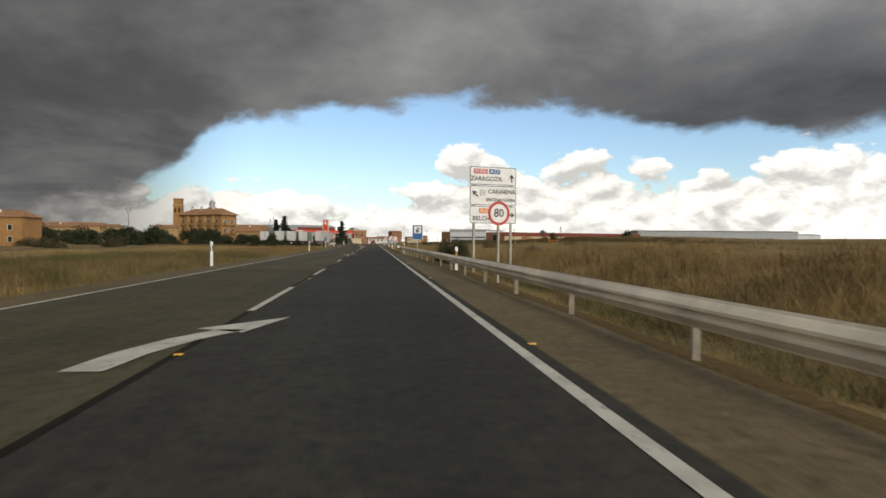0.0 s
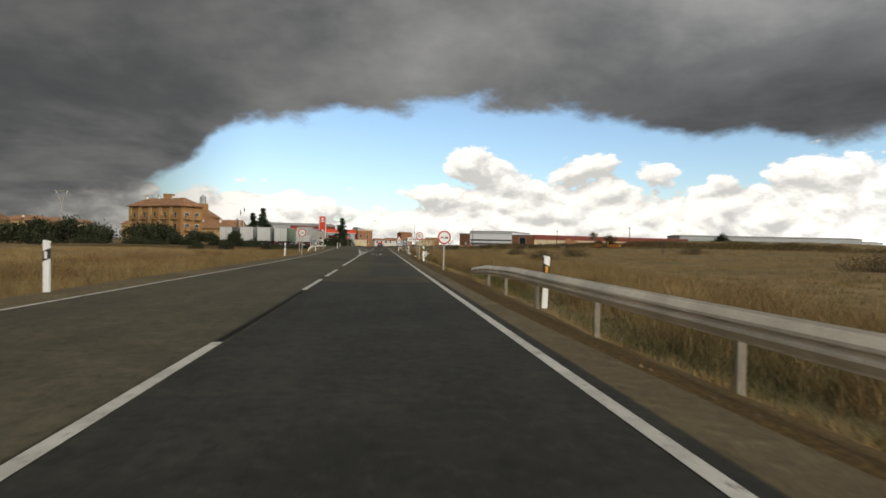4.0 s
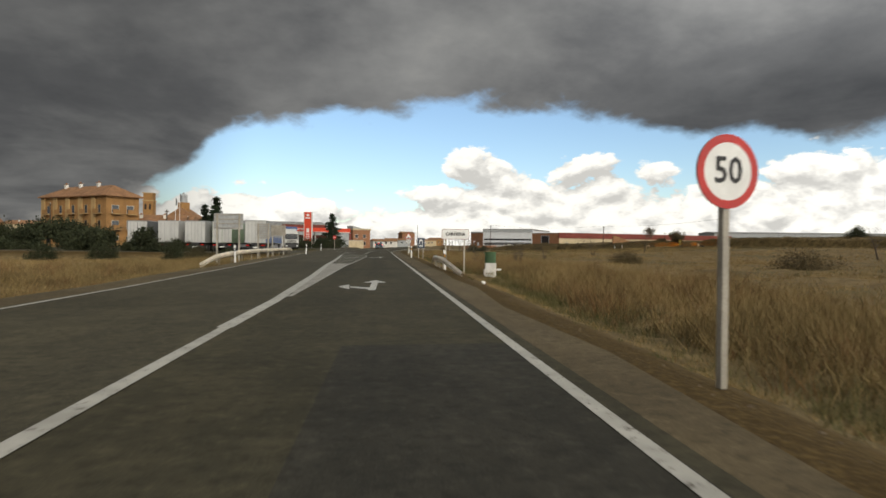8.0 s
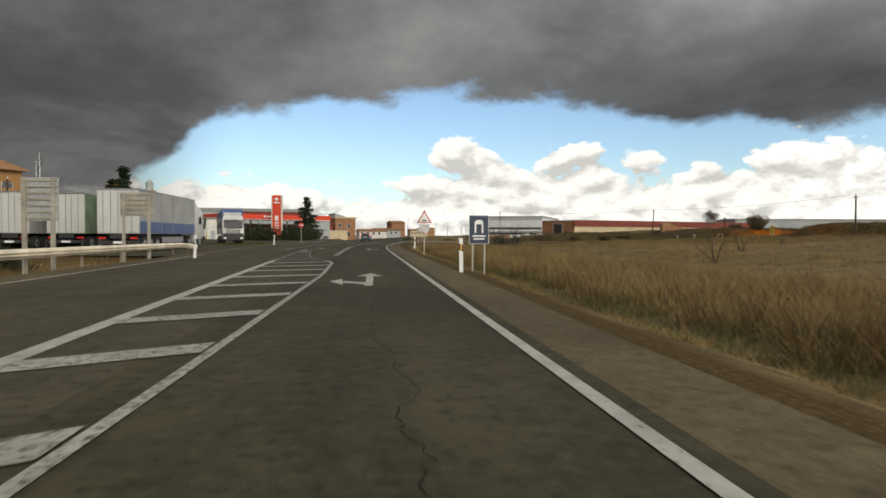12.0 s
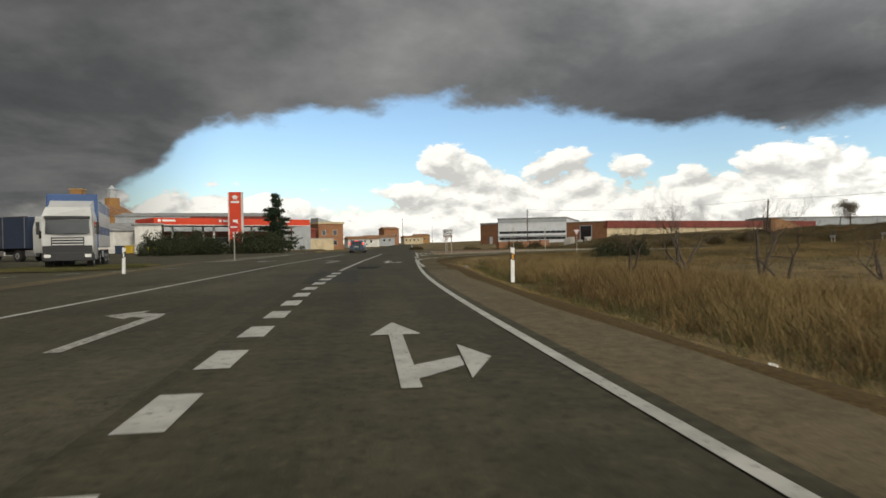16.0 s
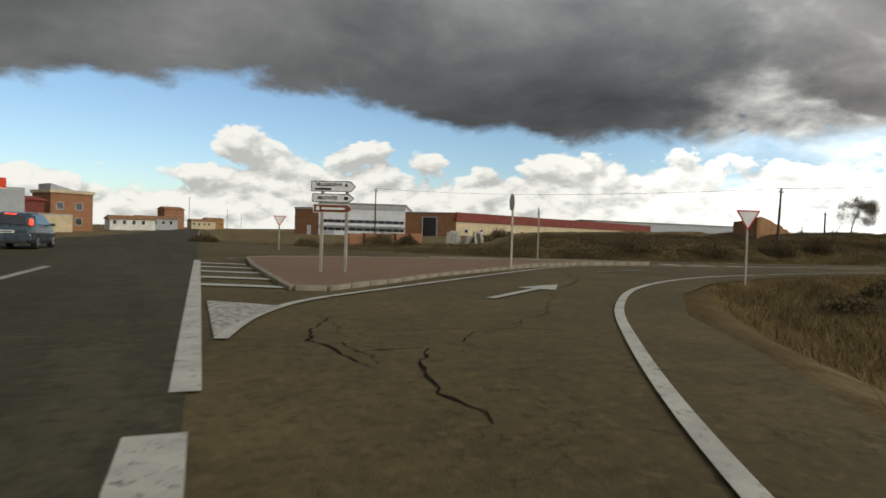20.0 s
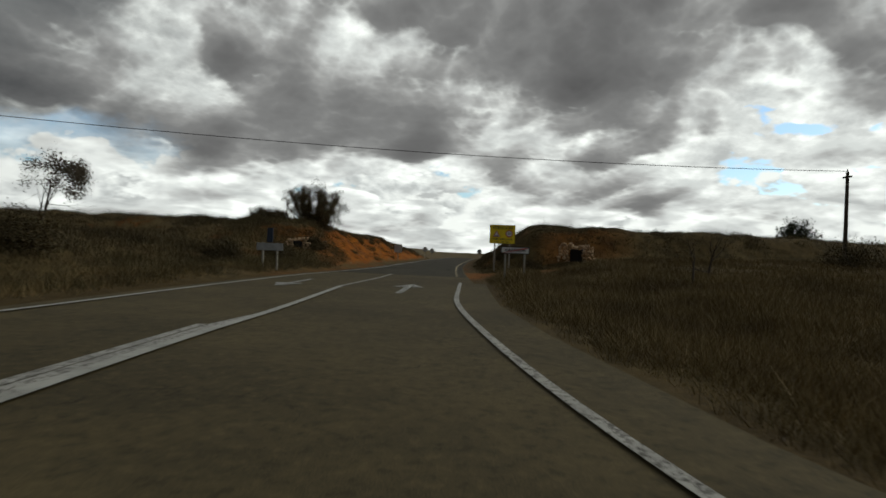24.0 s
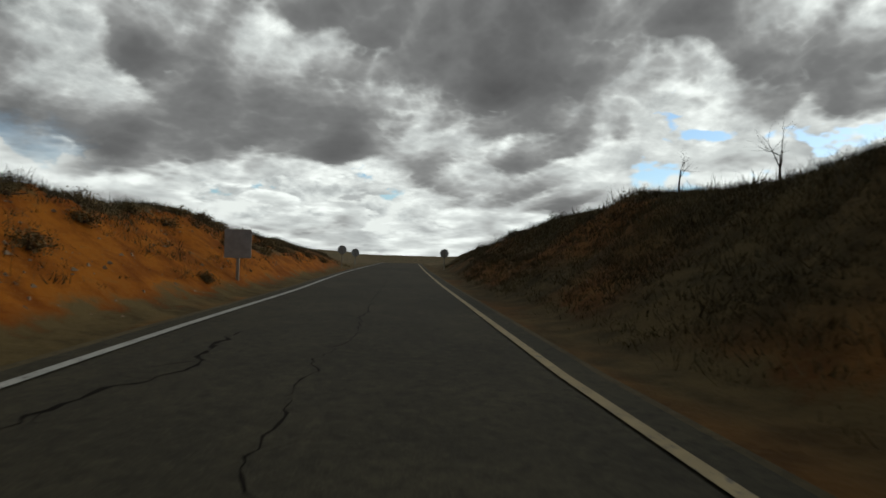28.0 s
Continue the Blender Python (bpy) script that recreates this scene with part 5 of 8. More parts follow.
def guard_rail(pts, side, label, post_step=4.0, sink=(0, 0)):
    """A W-profile beam along pts (x, y, z of its middle); side: which way (+1 right, -1 left) the posts stand."""
    t = thing("guard_rail", pts[0][0], pts[0][1], 0, 0, label, "guard rail")
    inv = t.matrix_world.inverted()
    pts = [Vector(p) for p in pts]
    cum = [0.0]
    for a, b in zip(pts, pts[1:]):
        cum.append(cum[-1] + (b - a).length)

    def at(s):
        s = min(max(s, 0), cum[-1])
        i = max(k for k in range(len(cum)) if cum[k] <= s + 1e-9)
        i = min(i, len(pts) - 2)
        f = (s - cum[i]) / (cum[i + 1] - cum[i])
        return pts[i].lerp(pts[i + 1], f), (pts[i + 1] - pts[i]).normalized()

    s = 0.0
    while s < cum[-1] - 0.3:
        e = min(s + post_step, cum[-1])
        bm = bmesh.new()
        rings = []
        n = 4
        for k in range(n + 1):
            p, d = at(s + (e - s) * k / n + 0)
            nrm = Vector((d.y, -d.x, 0)).normalized() * -side
            rings.append([[bm.verts.new(inv @ (p + nrm * (o + off) + Vector((0, 0, h)))) for h, o in WAVE] for off in (0.0, -0.006)])
        for k in range(n):
            for a, b in ((0, 1),):
                for i in range(len(WAVE) - 1):
                    for lay in (0, 1):
                        q = (rings[k][lay][i], rings[k + 1][lay][i], rings[k + 1][lay][i + 1], rings[k][lay][i + 1])
                        bm.faces.new(q if lay == 0 else q[::-1])
        bmesh.ops.recalc_face_normals(bm, faces=bm.faces[:])
        part("beam", bm, M_RAIL, t)
        p, d = at(min(s + post_step * 0.5, cum[-1]))
        if p.z > 0.3:
            nrm = Vector((d.y, -d.x, 0)).normalized() * side
            c = inv @ (p + nrm * 0.09)
            g = ground_z(p.x + nrm.x * 0.09, p.y) - 0.1
            bm = box(c.x - 0.045, c.x + 0.045, c.y - 0.025, c.y + 0.025, g, p.z + 0.08, 0.008)
            part("post", bm, M_RAIL_POST, t)
            part("spacer", box(c.x - 0.075, c.x + 0.075, c.y - 0.04, c.y + 0.04, p.z - 0.08, p.z + 0.08, 0.01), M_RAIL_POST, t)
            if int(s / post_step) % 3 == 0:
                part("reflector", box(c.x - side * 0.10 - 0.01, c.x - side * 0.10 + 0.01, c.y - 0.03, c.y - 0.024, p.z - 0.03, p.z + 0.03), M_AMBER, t)
        s = e
    return t


guard_rail([(3.12, y, 0.46) for y in range(-8, 70, 6)] + [(3.2, 72, 0.45), (3.5, 78, 0.3), (3.9, 84, 0.0)], 1, "long dull steel guard rail beside the main road")
guard_rail([(3.35, 128.8, -0.12), (3.25, 131.5, 0.12), (3.15, 135, 0.38), (3.15, 138.5, 0.4), (3.25, 141.5, 0.33), (3.5, 145, 0.05)], 1, "short steel guard rail with its end sunk in the verge", 2.0)
guard_rail([(-9.3, 137, -0.1), (-9.6, 141.5, 0.3), (-9.8, 146, 0.42), (-10.0, 150, 0.47), (-10.2, 158, 0.5), (-10.4, 168, 0.5), (-10.7, 180, 0.48), (-11.3, 186, 0.3)], -1, "steel guard rail before the lorry yard", 4.0)


def road_stud(x, y):
    t = thing("road_stud", x, y, 0.004, 0, "small yellow reflective road stud", "road stud", "yellow road studs")
    part("base", box(-.045, .045, -.035, .035, 0, .010, .003), M_AMBER, t)
    part("reflector", box(-.034, .034, -.038, -.032, .002, .009), M_SIGN_YELLOW, t)


for y in (6.4, 19.0, 31.6, 44.2, 56.8):
    road_stud(-1.9, y)
    road_stud(1.74, y + 0.4)

# ---- vehicles ----
M_TYRE = plain_mat("tyre_rubber", (0.018, 0.018, 0.018), 0.85, 0, 0.3)
M_RIM = plain_mat("wheel_rim", (0.35, 0.35, 0.36), 0.4, 0.6, 0.2)
M_CHASSIS = plain_mat("dark_chassis", (0.03, 0.03, 0.032), 0.7, 0, 0.3)
M_LAMP_RED = plain_mat("red_lamp", (0.55, 0.02, 0.015), 0.25, 0, 0.1)
M_CLEAR = plain_mat("clear_lamp", (0.75, 0.75, 0.72), 0.15, 0, 0.1)


def glass_mat():
    m, nt, b, geo = material("dark_window_glass", 0.08)
    n = noise_tex(nt, geo, 2.0, 3, 0.5)
    nt.links.new(blend(nt, n, (0.012, 0.015, 0.018), (0.03, 0.034, 0.038)), b.inputs["Base Color"])
    b.inputs["Specular IOR Level"].default_value = 0.7
    return m


M_GLASS = glass_mat()


def lit_lamp():
    m, nt, b, geo = material("lit_brake_lamp", 0.3)
    b.inputs["Base Color"].default_value = (0.6, 0.02, 0.01, 1)
    b.inputs["Emission Color"].default_value = (1.0, 0.06, 0.03, 1)
    b.inputs["Emission Strength"].default_value = 2.5
    return m


M_BRAKE = lit_lamp()


def wheel(parent, x, y, r, w, side):
    o = part("tyre", tube((x - w / 2, y, r), (x + w / 2, y, r), r, seg=20), M_TYRE, parent)
    part("rim", tube((x + side * (w / 2 - 0.02), y, r), (x + side * (w / 2 + 0.012), y, r), r * 0.62, r * 0.55, 16), M_RIM, o)
    part("hub", tube((x + side * (w / 2 + 0.01), y, r), (x + side * (w / 2 + 0.03), y, r), r * 0.18, seg=8), M_CHASSIS, o)


def loft(sections, bm=None):
    """Skin over closed sections with the same count of points."""
    bm = bm or bmesh.new()
    rings = [[bm.verts.new(p) for p in s] for s in sections]
    n = len(sections[0])
    for a, b in zip(rings, rings[1:]):
        for i in range(n):
            bm.faces.new((a[i], a[(i + 1) % n], b[(i + 1) % n], b[i]))
    bm.faces.new(rings[0][::-1])
    bm.faces.new(rings[-1])
    bmesh.ops.recalc_face_normals(bm, faces=bm.faces[:])
    return bm


def hatchback(x, y, turn_deg, paint, label, braking=False):
    """Rear at local -y."""
    t = thing("car", x, y, 0.0, turn_deg, label, "car")
    # y, half width low, half width waist, bottom, waist height
    rows = ((-2.15, .66, .70, .42, .78), (-2.12, .80, .84, .32, .92), (-1.7, .86, .89, .24, .98), (-0.6, .88, .90, .22, .96), (0.6, .88, .90, .22, .93), (1.4, .87, .88, .22, .86), (1.9, .80, .80, .26, .74), (2.15, .62, .62, .36, .62))
    secs = []
    for yy, a, b, z0, z1 in rows:
        secs.append([(-a * .92, yy, z0), (-a, yy, z0 + .12), (-b, yy, z0 + (z1 - z0) * .6), (-b * .95, yy, z1), (b * .95, yy, z1), (b, yy, z0 + (z1 - z0) * .6), (a, yy, z0 + .12), (a * .92, yy, z0)])
    body = part("body", loft(secs), paint, t, smooth_shade=False)
    roof = ((-2.0, .80, .95, .99), (-1.72, .76, .95, 1.30), (-1.35, .68, .96, 1.46), (-0.4, .66, .96, 1.52), (0.3, .67, .95, 1.47), (1.2, .80, .90, .95))
    cab = []
    for yy, b, zl, zh in roof:
        cab.append([(-.86, yy, zl - .03), (-b, yy, zh - .05), (-b * .9, yy, zh), (b * .9, yy, zh), (b, yy, zh - .05), (.86, yy, zl - .03)])
    part("roof", loft(cab), paint, t)
    win = slab([(-.60, 1.02), (.60, 1.02), (.54, 1.34), (-.54, 1.34)], 0, 0.02)
    bmesh.ops.transform(win, matrix=Matrix.Translation((0, -2.03, 0.0)) @ Matrix.Shear("XZ", 4, (0, 0)), verts=win.verts)
    for v in win.verts:
        v.co.y += (v.co.z - 1.0) * 0.86
    part("rear_window", win, M_GLASS, t)
    for s in (-1, 1):
        g = bmesh.new()
        o = [(-1.5, 1.02), (0.95, 1.0), (0.35, 1.36), (-0.4, 1.42), (-1.25, 1.36)]
        vs = [g.verts.new((s * (.885 - (z - .95) * .36), yy, z)) for yy, z in o]
        ws = [g.verts.new((s * (.86 - (z - .95) * .36), yy, z)) for yy, z in o]
        g.faces.new(vs), g.faces.new(ws[::-1])
        for i in range(5):
            g.faces.new((vs[i], ws[i], ws[(i + 1) % 5], vs[(i + 1) % 5]))
        bmesh.ops.recalc_face_normals(g, faces=g.faces[:])
        part("side_window", g, M_GLASS, t)
        part("tail_lamp", box(s * .79 - .055, s * .79 + .055, -2.1, -1.9, .98, 1.24, .03), M_BRAKE if braking else M_LAMP_RED, t)
        part("mirror", box(s * .98 - .1, s * .98 + .1, .62, .74, .95, 1.08, .03), paint, t)
        for yy in (-1.32, 1.3):
            wheel(t, s * .79, yy, .315, .2, s)
        part("head_lamp", box(s * .62 - .16, s * .62 + .16, 1.9, 2.08, .62, .74, .03), M_CLEAR, t)
    wind = slab([(-.66, .96), (.66, .96), (.56, 1.40), (-.56, 1.40)], 0, .02)
    for v in wind.verts:
        v.co.y += 1.2 - (v.co.z - .95) * 1.7
    part("windscreen", wind, M_GLASS, t)
    part("bumper", box(-.84, .84, -2.2, -2.05, .34, .62, .04), paint, t)
    part("lower_bumper", box(-.7, .7, -2.21, -2.1, .27, .36, .02), M_CHASSIS, t)
    plate = part("number_plate", box(-.26, .26, -2.22, -2.2, .66, .77), M_WHITE, t)
    part("bar", box(-.2, .2, -2.226, -2.219, .69, .74), M_SIGN_BLACK, plate)
    part("third_lamp", box(-.2, .2, -1.72, -1.66, 1.40, 1.44), M_BRAKE if braking else M_LAMP_RED, t)
    return t


M_CAR_BLUE = plain_mat("grey_blue_car_paint", (0.075, 0.10, 0.12), 0.28, 0.45, 0.1)
hatchback(-0.15, 262.2, 6, M_CAR_BLUE, "grey-blue hatchback with lit brake lamps in the turning lane", True)


def tractor(parent, paint, y0=0.0, lower=None):
    """Cab facing local -y, its front at y0."""
    p = part("cab", loft([[(-1.2, y0 + a, .75), (-1.25, y0 + b, 1.1), (-1.25, y0 + c, 2.9), (-1.1, y0 + d, 3.45), (1.1, y0 + d, 3.45), (1.25, y0 + c, 2.9), (1.25, y0 + b, 1.1), (1.2, y0 + a, .75)]
                          for a, b, c, d in ((0.08, 0.0, 0.12, 0.55), (2.2, 2.2, 2.2, 2.2))]), paint, parent)
    part("windscreen", slab([(-1.08, 1.95), (1.08, 1.95), (1.04, 2.72), (-1.04, 2.72)], y0 + 0.03, y0 + 0.1), M_GLASS, p)
    part("grille", box(-.8, .8, y0 - .03, y0 + .06, 1.1, 1.75, .02), M_CHASSIS, p)
    for k in range(4):
        part("grille_slat", box(-.75, .75, y0 - .05, y0 - .02, 1.16 + .15 * k, 1.22 + .15 * k), lower or paint, p)
    part("bumper", box(-1.24, 1.24, y0 - .08, y0 + .4, .42, .92, .06), lower or M_CHASSIS, p)
    for s in (-1, 1):
        part("head_lamp", box(s * .98 - .16, s * .98 + .16, y0 - .1, y0, .62, .8, .02), M_CLEAR, p)
        part("side_window", box(s * 1.22 - .04, s * 1.22 + .04, y0 + .6, y0 + 1.5, 2.0, 2.65), M_GLASS, p)
        part("mirror", box(s * 1.45 - .08, s * 1.45 + .08, y0 + .2, y0 + .34, 1.9, 2.6, .03), M_CHASSIS, p)
        wheel(parent, s * 1.03, y0 + .9, .5, .3, s)
        wheel(parent, s * 1.0, y0 + 4.2, .5, .45, s)
        part("fuel_tank", box(s * 1.0 - .2, s * 1.0 + .2, y0 + 2.0, y0 + 3.3, .45, 1.0, .06), M_RIM, parent)
    part("chassis", box(-.45, .45, y0 + .4, y0 + 5.6, .75, 1.0), M_CHASSIS, parent)
    part("roof_fairing", loft([[(-1.0, y0 + .6, 3.4), (-.95, y0 + .7, 3.45), (.95, y0 + .7, 3.45), (1.0, y0 + .6, 3.4)], [(-1.15, y0 + 2.1, 3.4), (-1.1, y0 + 2.1, 3.9), (1.1, y0 + 2.1, 3.9), (1.15, y0 + 2.1, 3.4)]]), paint, p)


def semi_trailer(parent, y0, length, box_mat, skirt=None, rear="doors", tank=False):
    y1 = y0 + length
    if tank:
        b = part("tank", loft([[(1.2 * math.cos(a) * k, yy, 2.35 + 1.15 * math.sin(a) * k) for a in (2 * math.pi * i / 16 for i in range(16))] for yy, k in ((y0, .7), (y0 + .3, 1), (y1 - .3, 1), (y1, .7))]), box_mat, parent)
    else:
        b = part("load_box", box(-1.27, 1.27, y0, y1, 1.15, 3.95, .03), box_mat, parent)
        for k in range(int(length / 2.7)):
            for s in (-1, 1):
                part("side_rib", box(s * 1.285 - .012, s * 1.285 + .012, y0 + .4 + 2.7 * k, y0 + .48 + 2.7 * k, 1.2, 3.9), M_RIM, b)
        if skirt:
            for s in (-1, 1):
                part("side_stripe", box(s * 1.283 - .01, s * 1.283 + .01, y0 + .1, y1 - .1, 1.2, 1.95), skirt, b)
        if rear == "doors":
            for s in (-1, 1):
                d = part("rear_door", box(s * .63 - .6, s * .63 + .6, y1, y1 + .05, 1.2, 3.88, .015), M_LORRY_WHITE, b)
                for k in (-.2, .25):
                    part("door_bar", tube((s * .63 + k, y1 + .07, 1.2), (s * .63 + k, y1 + .07, 3.85), .022, seg=6), M_RIM, d)
        part("top_rail", box(-1.3, 1.3, y0, y1 + .05, 3.93, 4.0), M_RIM, b)
    part("frame", box(-.5, .5, y0 + 1, y1, .85, 1.15), M_CHASSIS, parent)
    for s in (-1, 1):
        for k in range(3):
            wheel(parent, s * 1.03, y1 - 3.6 + 1.25 * k, .5, .38, s)
        part("side_guard", box(s * 1.2 - .03, s * 1.2 + .03, y0 + 3.2, y1 - 4.6, .55, .95), M_RIM, parent)
        part("tail_lamp", box(s * .95 - .22, s * .95 + .22, y1, y1 + .06, .82, .95), M_LAMP_RED, parent)
    r = part("rear_beam", box(-1.22, 1.22, y1 - .12, y1 + .02, .5, .72, .02), M_CHASSIS, parent)
    part("plate_strip", box(-.3, .3, y1 + .02, y1 + .03, .54, .68), M_WHITE, r)


def lorry(x, y, turn_deg, paint, box_mat, label, length=13.2, skirt=None, tank=False, lower=None):
    t = thing("lorry", x, y, -0.02, turn_deg, label, "lorry", "lorries in the yard")
    tractor(t, paint, 0.0, lower)
    semi_trailer(t, 2.75, length, box_mat, skirt, tank=tank)
    return t


M_LORRY_WHITE = plain_mat("white_lorry_paint", (0.52, 0.52, 0.50), 0.4, 0, 0.12, 0.6)
M_LORRY_RED = plain_mat("red_lorry_paint", (0.42, 0.04, 0.025), 0.4, 0, 0.15, 0.6)
M_LORRY_BLUE = plain_mat("blue_lorry_paint", (0.03, 0.08, 0.22), 0.4, 0, 0.15, 0.6)
M_TARP_GREY = plain_mat("grey_tarpaulin", (0.11, 0.115, 0.115), 0.65, 0, 0.2, 0.5)
M_TARP_PALE = plain_mat("pale_grey_tarpaulin", (0.36, 0.365, 0.355), 0.6, 0, 0.2, 0.5)
M_TARP_NAVY = plain_mat("navy_tarpaulin", (0.025, 0.04, 0.075), 0.6, 0, 0.2, 0.5)
M_TARP_GREEN = plain_mat("green_printed_tarpaulin", (0.20, 0.28, 0.17), 0.6, 0, 0.5, 0.4)

# ---- lorries in the yard ----
t = lorry(-16.2, 221.6, -16, M_LORRY_WHITE, M_LORRY_BLUE, "blue and white lorry with a black bumper facing the road", 8.5, M_LORRY_WHITE)
for s in (-1, 1):
    part("side_band", box(s * 1.30 - .01, s * 1.30 + .01, 2.9, 11.1, 2.45, 3.3), M_LORRY_WHITE, t)
part("lower_panel", box(-1.2, 1.2, -.06, -.02, .9, 1.28), M_SIGN_BLACK, t, "black lower front panel")
part("sun_visor", box(-1.1, 1.1, -.16, .1, 2.74, 2.92, .03), M_SIGN_BLACK, t, "black sun visor")
part("roof_board", box(-1.3, 1.3, 2.12, 2.6, 2.9, 4.3, .05), M_LORRY_BLUE, t, "blue board above the cab")
lorry(-24.8, 218.0, -8, M_LORRY_RED, M_TARP_GREY, "red lorry with a grey tarpaulin trailer", 12.5)
lorry(-25.5, 243.0, -62, M_LORRY_WHITE, M_TARP_NAVY, "white lorry with a navy box trailer", 11)
for (x, y, a, p, b, sk, lab) in ((-15.5, 199.5, 180, M_LORRY_WHITE, M_TARP_PALE, M_LORRY_BLUE, "white lorry with a pale trailer striped blue below"),
                                 (-20.4, 204.2, 181, M_LORRY_WHITE, M_TARP_GREEN, None, "lorry with white rear doors and green printed sides"),
                                 (-23.9, 203.4, 180, M_LORRY_WHITE, M_TARP_PALE, None, "lorry with white rear doors and pale sides"),
                                 (-27.5, 204.2, 180, M_LORRY_BLUE, M_LORRY_WHITE, None, "lorry with a plain white box trailer"),
                                 (-32.0, 206.0, 180, M_LORRY_WHITE, M_TARP_GREY, None, "lorry with a grey box trailer")):
    lorry(x, y, a, p, b, lab, 12.8, sk)

# ---- building materials ----


def wall_mat(name, colour, brick=False, vary=0.25, streak=0.3):
    m, nt, b, geo = material(name, 0.88)
    tc = nt.nodes.new("ShaderNodeTexCoord").outputs["Object"]
    n1 = noise_tex(nt, tc, 0.6, 5, 0.6)
    n2 = noise_tex(nt, stretched(nt, tc, (2.5, 2.5, 0.35)), 1.0, 5, 0.6)
    n3 = noise_tex(nt, tc, 22, 3, 0.7)
    c = blend(nt, ramp_between(nt, n1, 0.35, 0.68), tuple(v * (1 - vary) for v in colour), colour)
    c = blend(nt, calc(nt, "MULTIPLY", ramp_between(nt, n2, 0.45, 0.7), streak), c, tuple(v * 0.5 for v in colour))
    c = blend(nt, calc(nt, "MULTIPLY", ramp_between(nt, n3, 0.4, 0.7), 0.3), c, tuple(min(1, v * 1.3) for v in colour))
    nt.links.new(c, b.inputs["Base Color"])
    relief(nt, b, n3, 0.3, 0.02)
    return m


def roof_mat(name, colour, period):
    m, nt, b, geo = material(name, 0.85)
    tc = nt.nodes.new("ShaderNodeTexCoord").outputs["Object"]
    w = nt.nodes.new("ShaderNodeTexWave")
    w.inputs["Scale"].default_value, w.inputs["Distortion"].default_value = 1.0 / period, 0.4
    nt.links.new(tc, w.inputs["Vector"])
    n1 = noise_tex(nt, tc, 0.7, 6, 0.65)
    c = blend(nt, ramp_between(nt, n1, 0.35, 0.68), tuple(v * 0.6 for v in colour), colour)
    c = blend(nt, calc(nt, "MULTIPLY", w.outputs["Fac"], 0.35), c, tuple(v * 0.55 for v in colour))
    nt.links.new(c, b.inputs["Base Color"])
    relief(nt, b, w.outputs["Fac"], 0.5, 0.06)
    return m


M_OCHRE = wall_mat("ochre_render", (0.33, 0.175, 0.062))
M_BIN_YELLOW = plain_mat("yellow_plastic", (0.55, 0.36, 0.03), 0.5)
M_OCHRE_PALE = wall_mat("pale_ochre_render", (0.44, 0.29, 0.13))
M_BRICK = wall_mat("brick_wall", (0.30, 0.14, 0.07))
M_BEIGE = wall_mat("beige_render", (0.55, 0.45, 0.29))
M_WALL_WHITE = wall_mat("white_render", (0.68, 0.66, 0.61))
M_CLAD_WHITE = wall_mat("white_cladding", (0.62, 0.64, 0.66), vary=0.12, streak=0.15)
M_CLAD_GREY = wall_mat("grey_cladding", (0.36, 0.38, 0.39), vary=0.15)
M_CLAD_RED = wall_mat("dark_red_cladding", (0.20, 0.045, 0.032), vary=0.35)
M_STATION_RED = wall_mat("red_fascia", (0.62, 0.06, 0.025), vary=0.12, streak=0.1)
M_TILE = roof_mat("clay_tile_roof", (0.33, 0.17, 0.08), 0.5)
M_SHEET = roof_mat("grey_sheet_roof", (0.34, 0.34, 0.33), 0.9)
M_SHEET_RED = roof_mat("red_sheet_roof", (0.27, 0.05, 0.035), 0.9)
M_RUIN = wall_mat("crumbling_adobe", (0.36, 0.19, 0.09), vary=0.4, streak=0.4)
M_STONE = wall_mat("rubble_stone", (0.60, 0.42, 0.25), vary=0.45)
# near-black colour that stands for the shade inside openings
M_SHADE_BLACK = plain_mat("black_for_shaded_openings", (0.012, 0.011, 0.010), 0.95)


def building(name, a, b, depth_m, z0, z1, wall, roof, label, category="building", ridge=0.0, over=0.4, hip=0.0, parapet=0.0):
    """A block whose front runs from a to b (as seen, left to right); local x along the front, y backwards."""
    a, b = Vector((*a, 0)), Vector((*b, 0))
    w = (b - a).length
    ang = math.degrees(math.atan2(b.y - a.y, b.x - a.x))
    t = thing(name, a.x, a.y, z0, -ang, label, category)
    h = z1 - z0
    part("wall", box(0, w, 0, depth_m, -1.5, h), wall, t)
    if ridge > 0:
        bm = bmesh.new()
        o = over
        base = [bm.verts.new(p) for p in ((-o, -o, h), (w + o, -o, h), (w + o, depth_m + o, h), (-o, depth_m + o, h))]
        low = [bm.verts.new((v.co.x, v.co.y, h - 0.18)) for v in base]
        top = [bm.verts.new((hip, depth_m / 2, h + ridge)), bm.verts.new((w - hip, depth_m / 2, h + ridge))]
        bm.faces.new((base[0], base[1], top[1], top[0]))
        bm.faces.new((base[2], base[3], top[0], top[1]))
        bm.faces.new((base[1], base[2], top[1]))
        bm.faces.new((base[3], base[0], top[0]))
        for i in range(4):
            bm.faces.new((low[i], low[(i + 1) % 4], base[(i + 1) % 4], base[i]))
        bm.faces.new(low[::-1])
        bmesh.ops.recalc_face_normals(bm, faces=bm.faces[:])
        part("roof", bm, roof, t)
    else:
        part("roof", box(-over, w + over, -over, depth_m + over, h, h + 0.25 + parapet), roof, t)
    return t, w, h


